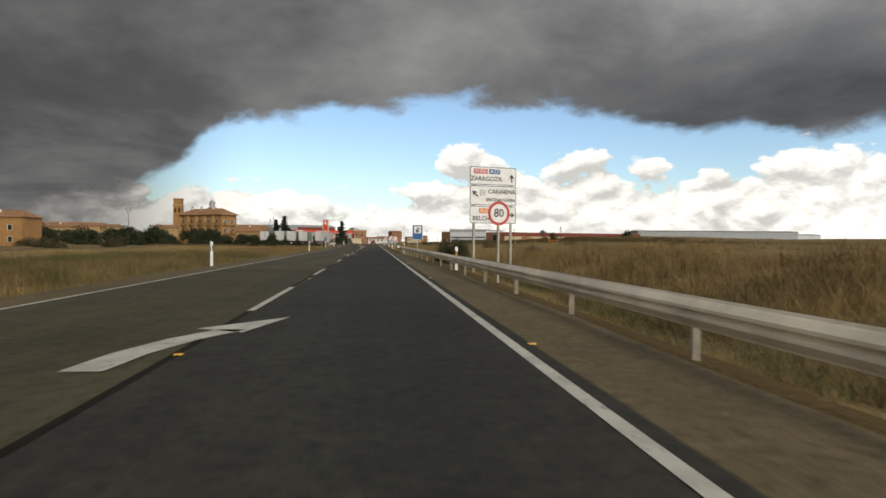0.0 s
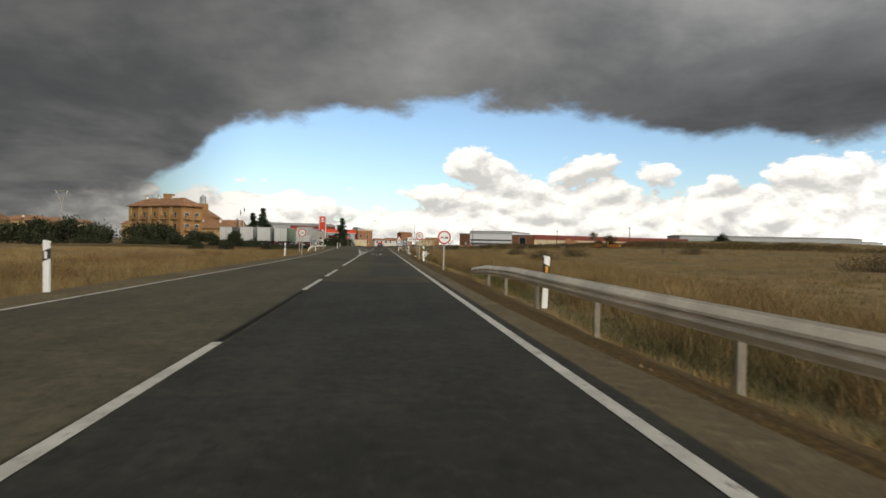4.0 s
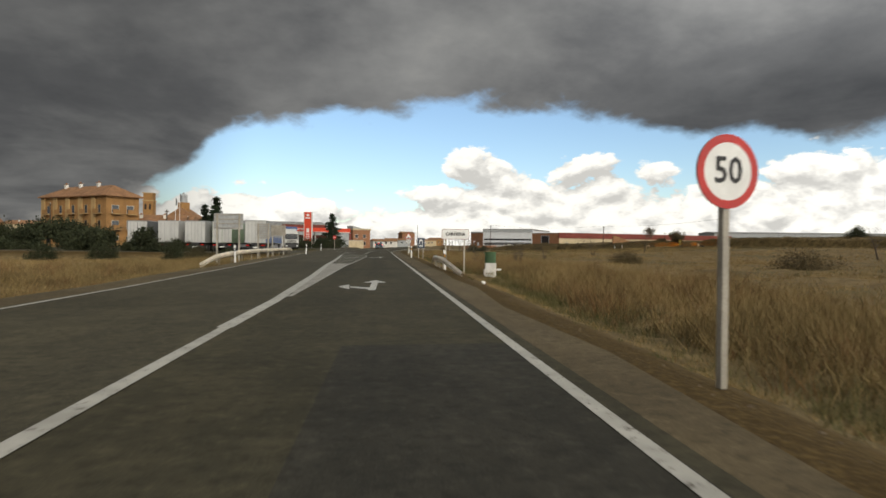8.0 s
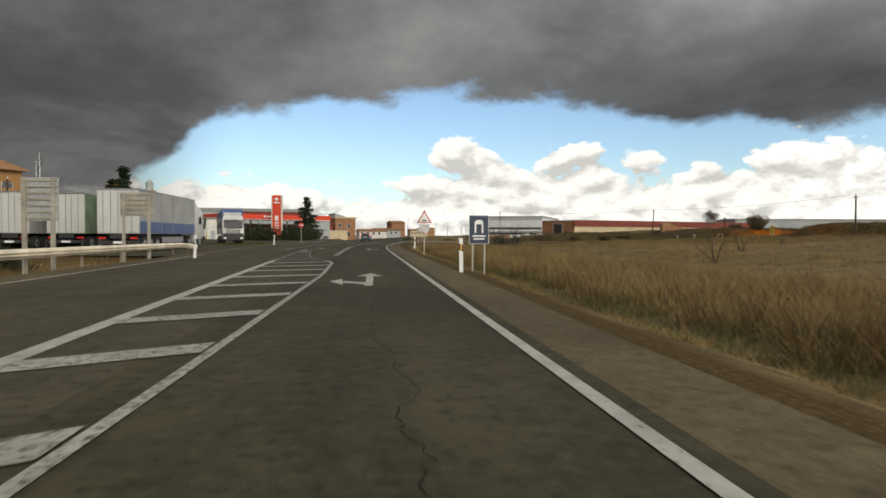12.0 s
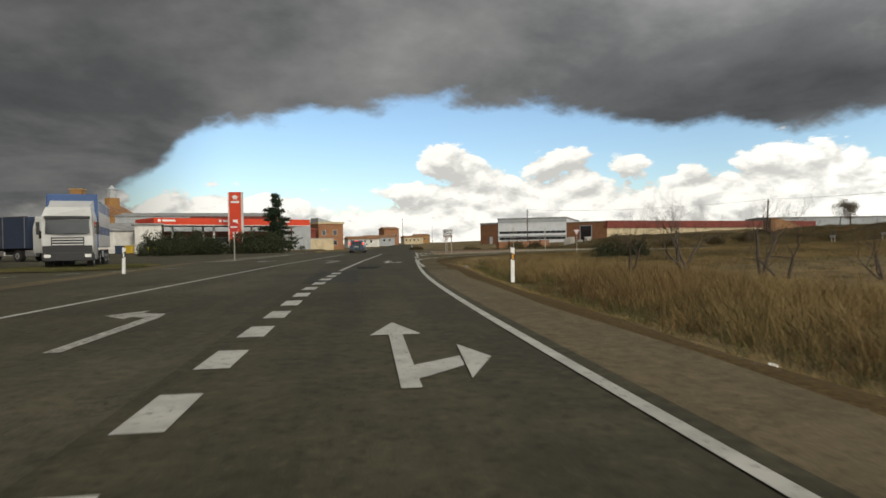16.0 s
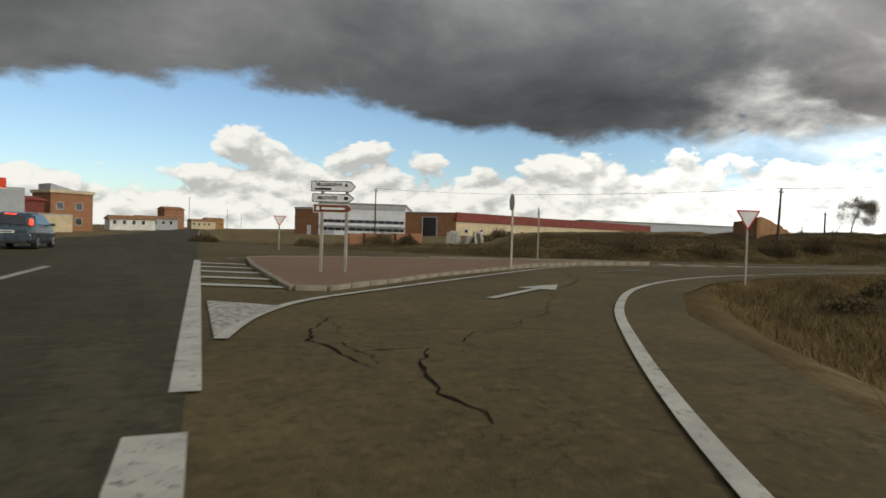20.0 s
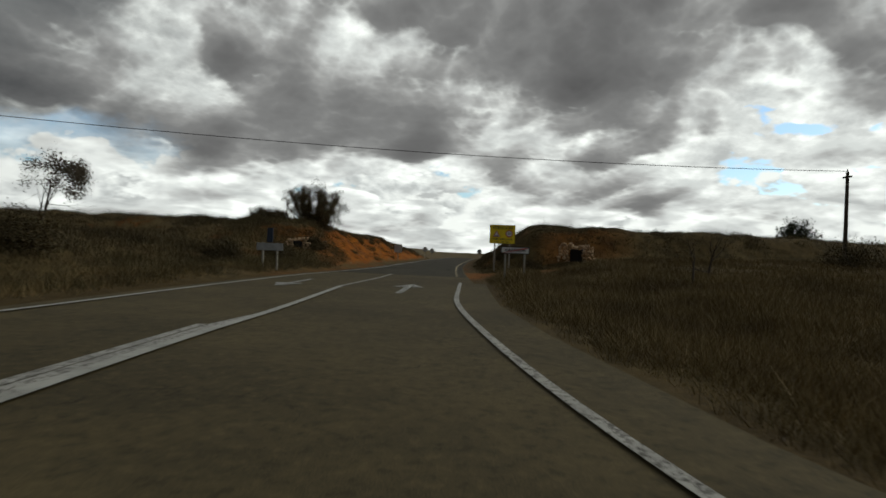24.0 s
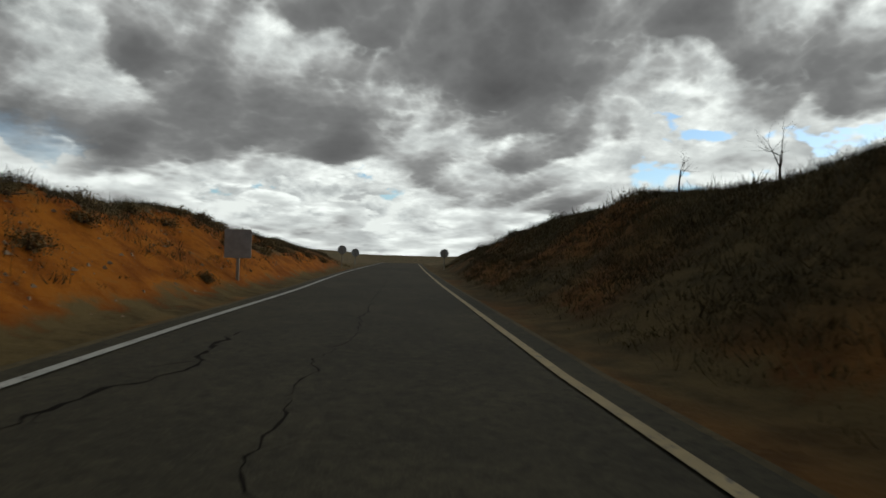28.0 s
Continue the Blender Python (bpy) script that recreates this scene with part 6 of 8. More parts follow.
def window(parent, x, z, w, h, y=0.0, frame=None, sill=True, side=None):
    """A framed pane set into the front (or the right-hand side wall at x = side, where x then runs backwards)."""
    fr = ringed(rounded(x - w / 2 - .07, x + w / 2 + .07, z - .07, z + h + .07, .01, 1), rounded(x - w / 2, x + w / 2, z, z + h, .01, 1), y - 0.06, y + 0.02)
    gl = box(x - w / 2, x + w / 2, y - 0.015, y + 0.01, z, z + h)
    si = box(x - w / 2 - .12, x + w / 2 + .12, y - 0.14, y + 0.0, z - .14, z - .06)
    if side is not None:
        for bm in (fr, gl, si):
            bmesh.ops.transform(bm, matrix=Matrix.Translation((side, 0, 0)) @ Matrix.Rotation(radians(90), 4, "Z"), verts=bm.verts)
    o = part("window", fr, frame or M_WALL_WHITE, parent)
    part("pane", gl, M_GLASS, o)
    if sill:
        part("sill", si, M_CONCRETE, o)
    return o


def chimney(parent, x, y, z, h=0.9):
    c = part("chimney", box(x - .3, x + .3, y - .3, y + .3, z, z + h, .02), M_WALL_WHITE, parent)
    part("chimney_cap", box(x - .38, x + .38, y - .38, y + .38, z + h, z + h + .1), M_TILE, c)
    part("chimney_pot", tube((x, y, z + h + .1), (x, y, z + h + .4), .13, seg=8), M_BRICK, c)


# hotel by the yard
t, w, h = building("hotel", (-73.2, 248.5), (-55.2, 237.0), 7.5, -0.6, 10.6, M_OCHRE, M_TILE, "three-storey ochre hotel with balconies and a tiled roof", "hotel", 2.4, 0.7, 3.0)
for i in range(5):
    x = 2.2 + i * (w - 4.4) / 4
    part("pilaster", box(x - 2.3, x - 1.1, -0.25, 0, 0, h - .2), M_OCHRE_PALE, t)
    for k in range(3):
        z = 1.3 + 3.2 * k
        window(t, x, z, 0.9, 1.6, frame=M_OCHRE_PALE)
        bal = part("balcony", box(x - .9, x + .9, -0.9, 0, z - .35, z - .2, .02), M_OCHRE_PALE, t)
        part("balustrade", box(x - .9, x + .9, -0.9, -0.84, z - .2, z + .7), M_OCHRE, bal)
for k in range(3):
    for x in (2.0, 5.4):
        window(t, x, 1.3 + 3.2 * k, 1.5, 1.5, side=w)
        deck_ = part("balcony", box(w, w + .9, x - 1.1, x + 1.1, .95 + 3.2 * k, 1.1 + 3.2 * k, .02), M_OCHRE_PALE, t)
        part("balustrade", box(w + .84, w + .9, x - 1.1, x + 1.1, 1.1 + 3.2 * k, 1.95 + 3.2 * k), M_OCHRE, deck_)
for x in (3, 8, 14):
    chimney(t, x, 3.4, h + 1.5, 1.5)
t, w, h = building("hotel_annex", (-56, 243), (-41, 243), 12, -0.5, 4.6, M_OCHRE_PALE, M_TILE, "low ochre annex with a sloping tiled roof", "house", 2.6, 0.6)
for x in (2.5, 6, 9.5, 13):
    window(t, x, 1.2, 1.4, 1.4)
chimney(t, 4, 4, h + 1.2, 1.3)
chimney(t, 9, 4, h + 1.2, 1.3)

# long sheds behind the filling station
t, w, h = building("warehouse", (-57, 343), (-21, 350.2), 30, -0.3, 8.6, M_CLAD_GREY, M_SHEET, "long grey metal shed with a low sheet roof", "warehouse", 1.4, 0.3)
part("fascia", box(w * .45, w, -0.15, 0, h - 1.8, h - .2), M_CLAD_RED, t, "dark red fascia band")
for i in range(9):
    part("wall_panel", box(1 + i * 5, 5.7 + i * 5, -0.06, 0, 0, h - 2.0), M_CLAD_GREY, t)
t, w, h = building("workshop", (-78, 299), (-41, 307), 14, -0.2, 4.3, M_WALL_WHITE, M_SHEET, "low white workshop with a grey sheet roof", "workshop", 1.5, 0.4)
for x in (5, 12, 25, 31):
    part("door", box(x - .6, x + .6, -0.06, 0, 0, 2.1), M_CLAD_RED if x > 20 else M_CLAD_GREY, t)
part("painted_mark", box(17, 19.5, -0.03, 0, 1.2, 3.0), M_CLAD_GREY, t, "faded painted sign")
t, w, h = building("kiosk", (-38.5, 300), (-34.5, 301.5), 4, 0, 5.0, M_WALL_WHITE, M_SHEET, "narrow white kiosk beside the filling station", "kiosk", 0)
part("door", box(1, 2, -0.05, 0, 0, 2.1), M_CLAD_GREY, t)


def filling_station():
    a, b = Vector((-37, 306, 0)), Vector((-10.5, 324, 0))
    w = (b - a).length
    t = thing("filling_station", a.x, a.y, 0, -math.degrees(math.atan2(b.y - a.y, b.x - a.x)), "filling station with a red-edged canopy and pumps", "filling station")
    c = part("canopy", box(0, w, 0, 11, 5.2, 5.5), M_CLAD_GREY, t)
    part("fascia", box(-.1, w + .1, -.15, 0, 5.05, 6.45, .03), M_STATION_RED, c, "red canopy fascia")
    part("fascia", box(w, w + .15, 0, 11, 5.05, 6.45, .03), M_STATION_RED, c, "red canopy fascia")
    part("fascia", box(-.15, 0, 0, 11, 5.05, 6.45, .03), M_STATION_RED, c, "red canopy fascia")
    part("fascia_trim", box(-.1, w + .1, -.17, -.14, 5.05, 5.2), M_WALL_WHITE, c)
    for x in (2.5, 14, 26):
        bars(((x - 1.2, x + 1.2, 5.95, 0.35), (x - 2.0, x - 1.5, 5.95, 0.5)), M_WHITE, c, -.165)
    for x in (4, 12, 20, 28):
        for y in (2.5, 8):
            part("column", box(x - .18, x + .18, y - .18, y + .18, 0, 5.2, .02), M_WALL_WHITE, t)
    for x in (7, 15, 23):
        p = part("pump", box(x - .45, x + .45, 4.6, 5.2, .15, 1.75, .04), M_WALL_WHITE, t)
        part("pump_display", box(x - .3, x + .3, 4.57, 4.6, 1.2, 1.55), M_SIGN_BLACK, p)
        part("pump_band", box(x - .45, x + .45, 4.57, 4.6, .9, 1.1), M_STATION_RED, p)
        part("pump_island", box(x - 1.4, x + 1.4, 4.3, 5.5, 0, .15, .03), M_CONCRETE, t)
    part("soffit", box(.1, w - .1, .1, 10.9, 5.1, 5.2), M_SIGN_BLACK, c, "dark canopy underside")
    s = part("shop", box(3, 30, 12, 18, 0, 4.2), M_CLAD_RED, t)
    for x in (6, 10, 14, 18, 22, 26):
        part("shop_window", box(x - 1.5, x + 1.5, 11.93, 12, .6, 2.8), M_GLASS, s)
        part("window_frame", ringed(rounded(x - 1.6, x + 1.6, .5, 2.9, .02, 1), rounded(x - 1.5, x + 1.5, .6, 2.8, .02, 1), 11.9, 12.0), M_WALL_WHITE, s)


filling_station()


def totem():
    t = thing("price_totem", -23.05, 308.35, 0, 8, "tall red filling station totem with pale edges", "sign tower")
    t.matrix_world = t.matrix_world @ Matrix.Scale(1.31, 4)
    part("body", box(-1.0, 1.0, -.15, .35, 0.0, 8.6, .05), M_STATION_RED, t)
    for s in (-1, 1):
        part("edge", box(s * .95 - .09, s * .95 + .09, -.2, .4, 0, 8.6, .02), M_WALL_WHITE, t)
    part("emblem", slab([(.0, 8.2), (.25, 8.0), (.5, 7.95), (.3, 7.75), (.25, 7.5), (0, 7.6), (-.25, 7.5), (-.3, 7.75), (-.5, 7.95), (-.25, 8.0)], -.2, -.16), M_WHITE, t, "white emblem shape")
    bars(((-.6, .6, 7.15, .3), (-.45, .45, 3.2, .25), (-.4, -.05, 2.7, .25), (.1, .45, 2.7, .25), (-.4, .45, 2.2, .22)), M_WHITE, t, -.18)
    part("symbol_panel", box(-.35, .35, -.2, -.16, 3.6, 4.6), M_WHITE, t)


totem()
for x, mat, lab in ((-38.2, M_BIN_YELLOW, "yellow plastic waste container by the kiosk"), (-39.7, M_TARP_NAVY, "dark plastic waste container by the kiosk")):
    t = thing("waste_container", x, 296.3, ground_z(x, 296.3) - .02, 10, lab, "waste container")
    part("bin_body", box(-.6, .6, -.5, .5, .12, 1.25, .08), mat, t)
    part("lid", box(-.65, .65, -.55, .55, 1.25, 1.45, .09), mat, t)
    for sx in (-.45, .45):
        for sy in (-.35, .35):
            part("caster", box(sx - .05, sx + .05, sy - .08, sy + .08, 0, .14, .02), M_SIGN_BLACK, t)
# houses beyond the station
t, w, h = building("house", (-12.0, 384), (-4.5, 388), 9, -0.2, 7.4, M_BRICK, M_BEIGE, "brick house with a slanted parapet roof", "house", 0, 0.3, parapet=.4)
for x in (1.8, 5.6):
    for z in (1.0, 4.2):
        window(t, x, z, 1.3, 1.4)
part("slanted_gable", slab([(0, h), (w * .7, h + .4), (0, h + 1.9)], 0, 6), M_CLAD_GREY, t)
t, w, h = building("low_store", (-24, 374), (-12.6, 380), 8, -0.2, 5.6, M_CLAD_RED, M_SHEET_RED, "low dark red store beside the brick house", "store", .8)
t, w, h = building("garden_wall", (-26, 362), (-7, 372), .4, -0.2, 2.6, M_BEIGE, M_CONCRETE, "pale beige yard wall", "wall", 0, .05)
for (x, y, ww, hh, m_, lab) in ((16, 560, 9, 9.5, M_BRICK, "small brick tower block beyond the junction"), (34, 640, 14, 5, M_BEIGE, "pale low house beyond the junction"),
                                (4, 520, 16, 4.2, M_CLAD_GREY, "grey low shed beyond the junction"), (48, 700, 12, 7, M_OCHRE, "ochre house far up the road"),
                                (-4, 470, 14, 3.2, M_WALL_WHITE, "white low shed beyond the junction")):
    t, w, h = building("house", (x, y), (x + ww, y + 3), 9, -0.4, hh, m_, M_TILE, lab, "house", 1.2)
    for k in range(int(ww / 3)):
        window(t, 1.5 + 3 * k, hh * .55, 1.0, 1.3, sill=False)

# factory on the rise to the north-east
t, w, h = building("factory", (48.6, 399), (69.8, 389), 46, -0.5, 8.5, M_CLAD_WHITE, M_SHEET, "modern factory office with white bands and dark window strips", "factory", 0, .15, parapet=.3)
for z in (2.0, 4.1):
    s = part("window_strip", box(0.4, w - .3, -.04, .02, z, z + .85), M_GLASS, t)
    for i in range(12):
        part("mullion", box(.4 + i * w / 12, .5 + i * w / 12, -.07, -.02, z, z + .85), M_CLAD_WHITE, s)
part("top_band", box(-.1, w + .1, -.12, 0, h - 1.1, h + .3), M_CLAD_GREY, t)
part("canopy", box(-.1, w + .1, -.5, 0, 3.3, 3.6), M_CLAD_WHITE, t)
part("low_door", box(1.2, 4.2, -.06, 0, 0, 1.9), M_CLAD_GREY, t)
t, w, h = building("brick_wing", (43.9, 407), (48.4, 399.4), 30, -0.5, 7.4, M_BRICK, M_SHEET, "brown brick wing at the end of the factory", "factory", 0, .1)
part("door", box(w * .55, w * .72, -.06, 0, 0, 3.2), M_CLAD_WHITE, t)
part("cornice", box(-.1, w + .1, -.12, 0, h - .3, h + .26), M_CLAD_GREY, t)
t, w, h = building("factory_link", (69.8, 389.5), (79, 376.5), 20, -0.5, 6.9, M_BRICK, M_SHEET, "brown brick link block of the factory", "factory", 0, .1)
part("glass_bay", box(w * .35, w * .65, -.05, 0, .3, 6.4), M_GLASS, t)
part("glass_frame", ringed(rounded(w * .35, w * .65, .3, 6.4, .05, 1), rounded(w * .37, w * .63, .45, 6.2, .05, 1), -.12, 0), M_CLAD_GREY, t)
t, w, h = building("long_warehouse", (79, 376.5), (180, 412), 30, -0.5, 5.2, M_BEIGE, M_SHEET_RED, "long cream warehouse under a dark red roof", "warehouse", 0, .3)
part("red_band", box(-.2, w + .2, -.35, 0, h - .4, h + 2.0), M_CLAD_RED, t, "dark red upper band")
for i in range(16):
    x = 4 + i * 6.0
    window(t, x, 2.4, 1.3, .9, sill=False)
t, w, h = building("far_shed", (208, 479), (334, 465), 25, 1.0, 10.7, M_CLAD_GREY, M_SHEET, "pale grey shed far behind the rise", "warehouse", .8)
t, w, h = building("far_shed", (255, 520), (380, 500), 25, 2.0, 9.0, M_CLAD_WHITE, M_SHEET, "pale long shed far behind the rise", "warehouse", .8)


def ruin():
    gz = ground_z(68, 279.5) - .4
    t = thing("ruined_farmhouse", 66.2, 278, gz, 0, "roofless crumbling adobe farmhouse on the rise", "ruin")
    along_w, along_s = Vector((1.8, 4.3, 0)), Vector((3.8, -.4, 0))

    def wall(a, d, tops, thick):
        n = len(tops) - 1
        bm = bmesh.new()
        inn = Vector((-d.y, d.x, 0)).normalized() * thick
        rows = [[bm.verts.new(a + d * (k / n) + o + Vector((0, 0, z))) for k, z in enumerate(zz)] for o, zz in ((Vector(), [0] * (n + 1)), (Vector(), tops), (inn, tops), (inn, [0] * (n + 1)))]
        for r, q in zip(rows, rows[1:]):
            for k in range(n):
                bm.faces.new((r[k], r[k + 1], q[k + 1], q[k]))
        for k in (0, n):
            bm.faces.new([r[k] for r in rows])
        bmesh.ops.recalc_face_normals(bm, faces=bm.faces[:])
        return part("wall", bm, M_RUIN, t)

    h = 4.0 - gz
    wall(Vector(), along_s, [h + .15, h + .3, h + .2, h + .05, h - .05, h - .3, h - .45, h - .5, h - .75], .35)
    w = wall(Vector(), along_w, [h + .15, h + .1, h + .12, h, h - .05, h - .12, h - .15], -.35)
    wall(along_w, along_s, [h - .15, h - .5, h - .4, h - .9], .35)
    wall(along_s, along_w, [h - .75, h - .9, h - .6], .35)
    wall(along_s, Vector((1.1, -.1, 0)), [h - .95, h - 1.0, h - 1.3], .3)
    for f in (.38,):
        p = along_w * f
        # black block on the wall, painted as the unlit inside of a window
        part("black_window_patch", box(p.x - .06, p.x + .02, p.y - .25, p.y + .25, h - 1.3, h - .7), M_SHADE_BLACK, w)


ruin()


def church():
    t = thing("church_tower", -197.5, 663, -1, 0, "tall square brick church tower far in the town", "church")
    part("shaft", box(-4, 4, 0, 8, 0, 37, .1), M_OCHRE, t)
    for s in (-1, 1):
        # black slab on the tower face, its colour standing for belfry shade
        part("black_belfry_patch", slab([(s * 1.8 - .8, 30), (s * 1.8 + .8, 30), (s * 1.8 + .8, 34), (s * 1.8, 35), (s * 1.8 - .8, 34)], -.1, .2), M_SHADE_BLACK, t)
    part("cornice", box(-4.5, 4.5, -.5, 8.5, 37, 38), M_OCHRE_PALE, t)
    part("crown", box(-3.8, 3.8, .2, 7.8, 38, 43.5, .1), M_OCHRE, t)
    part("crown_cornice", box(-4.3, 4.3, -.3, 8.3, 43.5, 44.3), M_OCHRE_PALE, t)
    t = thing("church_dome", -142.3, 570, -1, 0, "church nave with a dark octagonal lantern", "church")
    part("nave", box(-10, 10, 0, 24, 0, 20), M_OCHRE, t)
    part("nave_roof", loft([[(-11, yy, 20), (0, yy, 27), (11, yy, 20), (0, yy, 20)] for yy in (-.5, 24.5)]), M_TILE, t)
    part("drum", tube((0, 8, 24), (0, 8, 31), 4.2, seg=8), M_OCHRE, t)
    part("lantern", tube((0, 8, 31), (0, 8, 36), 2.6, seg=8), M_CLAD_GREY, t)
    part("cap", tube((0, 8, 36), (0, 8, 38.5), 2.8, .2, 8), M_CLAD_GREY, t)


church()
# town houses far to the left
rt = random.Random(5)
TOWN = [(-118, 205, 14, 7.5), (-135, 230, 16, 9), (-112, 240, 11, 6.5), (-150, 262, 18, 8), (-165, 300, 16, 9.5), (-130, 300, 12, 8), (-185, 340, 20, 10), (-150, 350, 14, 9),
        (-205, 390, 20, 11), (-170, 420, 16, 10), (-120, 380, 14, 9), (-95, 400, 14, 8.5), (-225, 460, 24, 12), (-250, 520, 22, 13), (-140, 460, 16, 10), (-105, 120, 13, 7.5), (-122, 150, 12, 7), (-93, 168, 11, 7.6), (-104, 190, 12, 8.2)]
for x, y, ww, hh in TOWN:
    m_ = rt.choice((M_OCHRE, M_OCHRE_PALE, M_BEIGE, M_BRICK, M_OCHRE_PALE))
    t, w, h = building("house", (x - ww / 2, y), (x + ww / 2, y + rt.uniform(-3, 3)), 10, -0.8, hh - .8, m_, M_TILE, "ochre town house with a tiled roof" if m_ is not M_BRICK else "brick town house with a tiled roof", "house", 1.8, .4, rt.choice((0, 2)))
    for k in range(int(ww / 3.2)):
        for z in np.arange(1.2, hh - 2.2, 3.0):
            window(t, 1.8 + 3.2 * k, float(z), 1.0, 1.3, sill=False)
    if rt.random() < .7:
        chimney(t, ww * .4, 3, h + .6, 1.2)


# ---- posts, masts, wires ----
M_WOOD_POLE = plain_mat("tarred_wood", (0.07, 0.05, 0.035), 0.9, 0, 0.4)


def utility_pole(x, y, ztop, label="dark wooden utility pole", lean=0.0):
    g = ground_z(x, y)
    t = thing("utility_pole", x, y, g, 0, label, "utility pole")
    hh = ztop - g
    part("pole", tube((0, 0, -.3), (lean * hh, 0, hh), .14, .09, 8), M_WOOD_POLE, t)
    part("insulator", tube((lean * hh, 0, hh), (lean * hh, 0, hh + .18), .05, .03, 8), M_WALL_WHITE, t)
    part("crossarm", box(lean * hh - .35, lean * hh + .35, -.05, .05, hh - .35, hh - .25), M_WOOD_POLE, t)


def wire(p, q, sag, name="overhead_wire"):
    p, q = Vector(p), Vector(q)
    bm = bmesh.new()
    n = 24
    last = None
    for i in range(n):
        a, b = i / n, (i + 1) / n
        f = lambda s: p.lerp(q, s) - Vector((0, 0, 4 * sag * s * (1 - s)))
        tube(f(a), f(b), 0.018, seg=5, bm=bm, caps=False)
    bmesh.ops.remove_doubles(bm, verts=bm.verts[:], dist=0.004)
    me = bpy.data.meshes.new(name)
    bm.to_mesh(me)
    bm.free()
    me.materials.append(M_RUBBER)
    tagged(new(name, me), "thin dark overhead wire strung between poles", "wire")


utility_pole(61, 271.7, 6.75, "dark leaning wooden utility pole on the bank", 0.05)
utility_pole(67.4, 222.5, 6.9)
utility_pole(40, 330, 8.5)
utility_pole(83.4, 281.5, 5.6)
wire((61.3, 271.7, 6.8), (67.4, 222.5, 6.95), 0.55)
wire((61.3, 271.7, 6.8), (40, 330, 8.55), 0.8)
for x, y, z in ((26, 546, 15), (52, 620, 12), (70, 690, 12), (-36, 226, 6), (-33, 205, 6.2), (-60, 225, 8)):
    utility_pole(x, y, z)


def power_pylon(x, y, ztop):
    t = thing("power_pylon", x, y, ground_z(x, y), 0, "slender concrete power pylon with a forked top", "pylon")
    part("mast", tube((0, 0, -.3), (0, 0, ztop - 3.6), .28, .2, 8), M_CONCRETE, t)
    for k in (-1, 1):
        part("fork_arm", tube((0, 0, ztop - 3.8), (k * 1.6, 0, ztop), .14, .1, 6), M_CONCRETE, t)
        part("insulator", tube((k * 1.5, 0, ztop - .9), (k * 1.5, 0, ztop - .3), .07, seg=6), M_WALL_WHITE, t)
    part("crossarm", tube((-2.1, 0, ztop - .3), (2.1, 0, ztop - .3), .09, seg=6), M_CONCRETE, t)


power_pylon(-90, 244, 15.0)


def yard_panel(x, y, ztop, w, h, turn_deg, ribs, back=M_SIGN_BACK):
    t = thing("billboard", x, y, 0.0, turn_deg, "grey back of a large road sign with ribs on two posts", "road sign")
    for s in (-1, 1):
        post(t, s * w * .38, -.4, ztop, -.06, .06)
    part("panel", box(-w / 2, w / 2, 0, .04, ztop - h, ztop), back, t)
    for k in range(ribs):
        z = ztop - h + .1 + k * (h - .2) / (ribs - 1)
        part("rib", box(-w / 2, w / 2, -.04, 0, z - .03, z + .03), M_ZINC, t)


yard_panel(-11.4, 152.3, 3.35, 2.2, 1.2, 6, 4)
yard_panel(-11.2, 165.5, 3.05, 1.3, 1.5, 8, 7)
yard_panel(-11.3, 175.0, 3.15, 1.65, 1.15, 8, 5, M_ZINC)
for fx, fy, fh in ((-32.6, 210, 9.2), (-33.9, 212, 8.6)):
    t = thing("flagpole", fx, fy, 0, 0, "thin white flagpole with a limp flag by the hotel", "flagpole")
    part("pole", tube((0, 0, 0), (0, 0, fh), .05, .03, 8), M_WHITE, t)
    part("flag", slab([(.04, fh - 1.3), (.2, fh - 1.35), (.28, fh - .5), (.05, fh - .1)], -.05, .05), M_TARP_GREY, t)
t = thing("road_sign", 57.9, 254.7, 0.0, 276, "grey back of a wide road sign on two posts", "road sign")
for s in (-1, 1):
    post(t, s * .3, -.2, 1.25, -.05, .035)
part("board", box(-.55, .55, 0, .03, .92, 1.22), M_SIGN_BACK, t)
part("small_board", box(-.12, .12, .01, .04, 1.25, 1.85), M_SIGN_NAVY, t, "narrow dark blue board")
t = thing("road_sign", 94.2, 249.4, 0.2, 276, "grey back of a square road sign on one post", "road sign")
post(t, 0, -.3, 1.5, -.05, .04)
part("board", box(-.38, .38, 0, .03, .72, 1.55), M_SIGN_BACK, t)

# green and white well head
t = thing("well_head", 5.2, 132.9, -0.34, 0, "green drum on a white plastered concrete base in the grass", "well head")
part("base", prism([(-.25, -.23), (.24, -.26), (.27, .23), (-.22, .26)], -.3, .65), M_WALL_WHITE, t)
part("base_step", prism([(-.33, -.3), (.1, -.34), (.12, .1), (-.3, .16)], -.3, .36), M_WALL_WHITE, t)
part("spill_slab", prism([(.1, -.3), (.5, -.22), (.46, .05), (.12, .1)], .30, .38), M_WALL_WHITE, t)
M_GREEN = plain_mat("dull_green_paint", (0.05, 0.11, 0.045), 0.6, 0, 0.35, 3)
part("drum", tube((0, 0, .65), (0, 0, 1.13), .26, .27, 20), M_GREEN, t)
part("lid", tube((0, 0, 1.13), (0, 0, 1.17), .29, .29, 20), M_GREEN, t)
t = thing("waste_bin", -30.5, 283, 0, 0, "yellow waste container beside the yard", "waste bin")
part("body", box(-.6, .6, -.5, .5, .12, 1.25, .06), M_SIGN_YELLOW, t)
part("lid", box(-.63, .63, -.53, .53, 1.25, 1.36, .03), M_GREEN, t)
for s in (-1, 1):
    part("wheel", tube((s * .5, -.4, .1), (s * .56, -.4, .1), .1, seg=10), M_RUBBER, t)

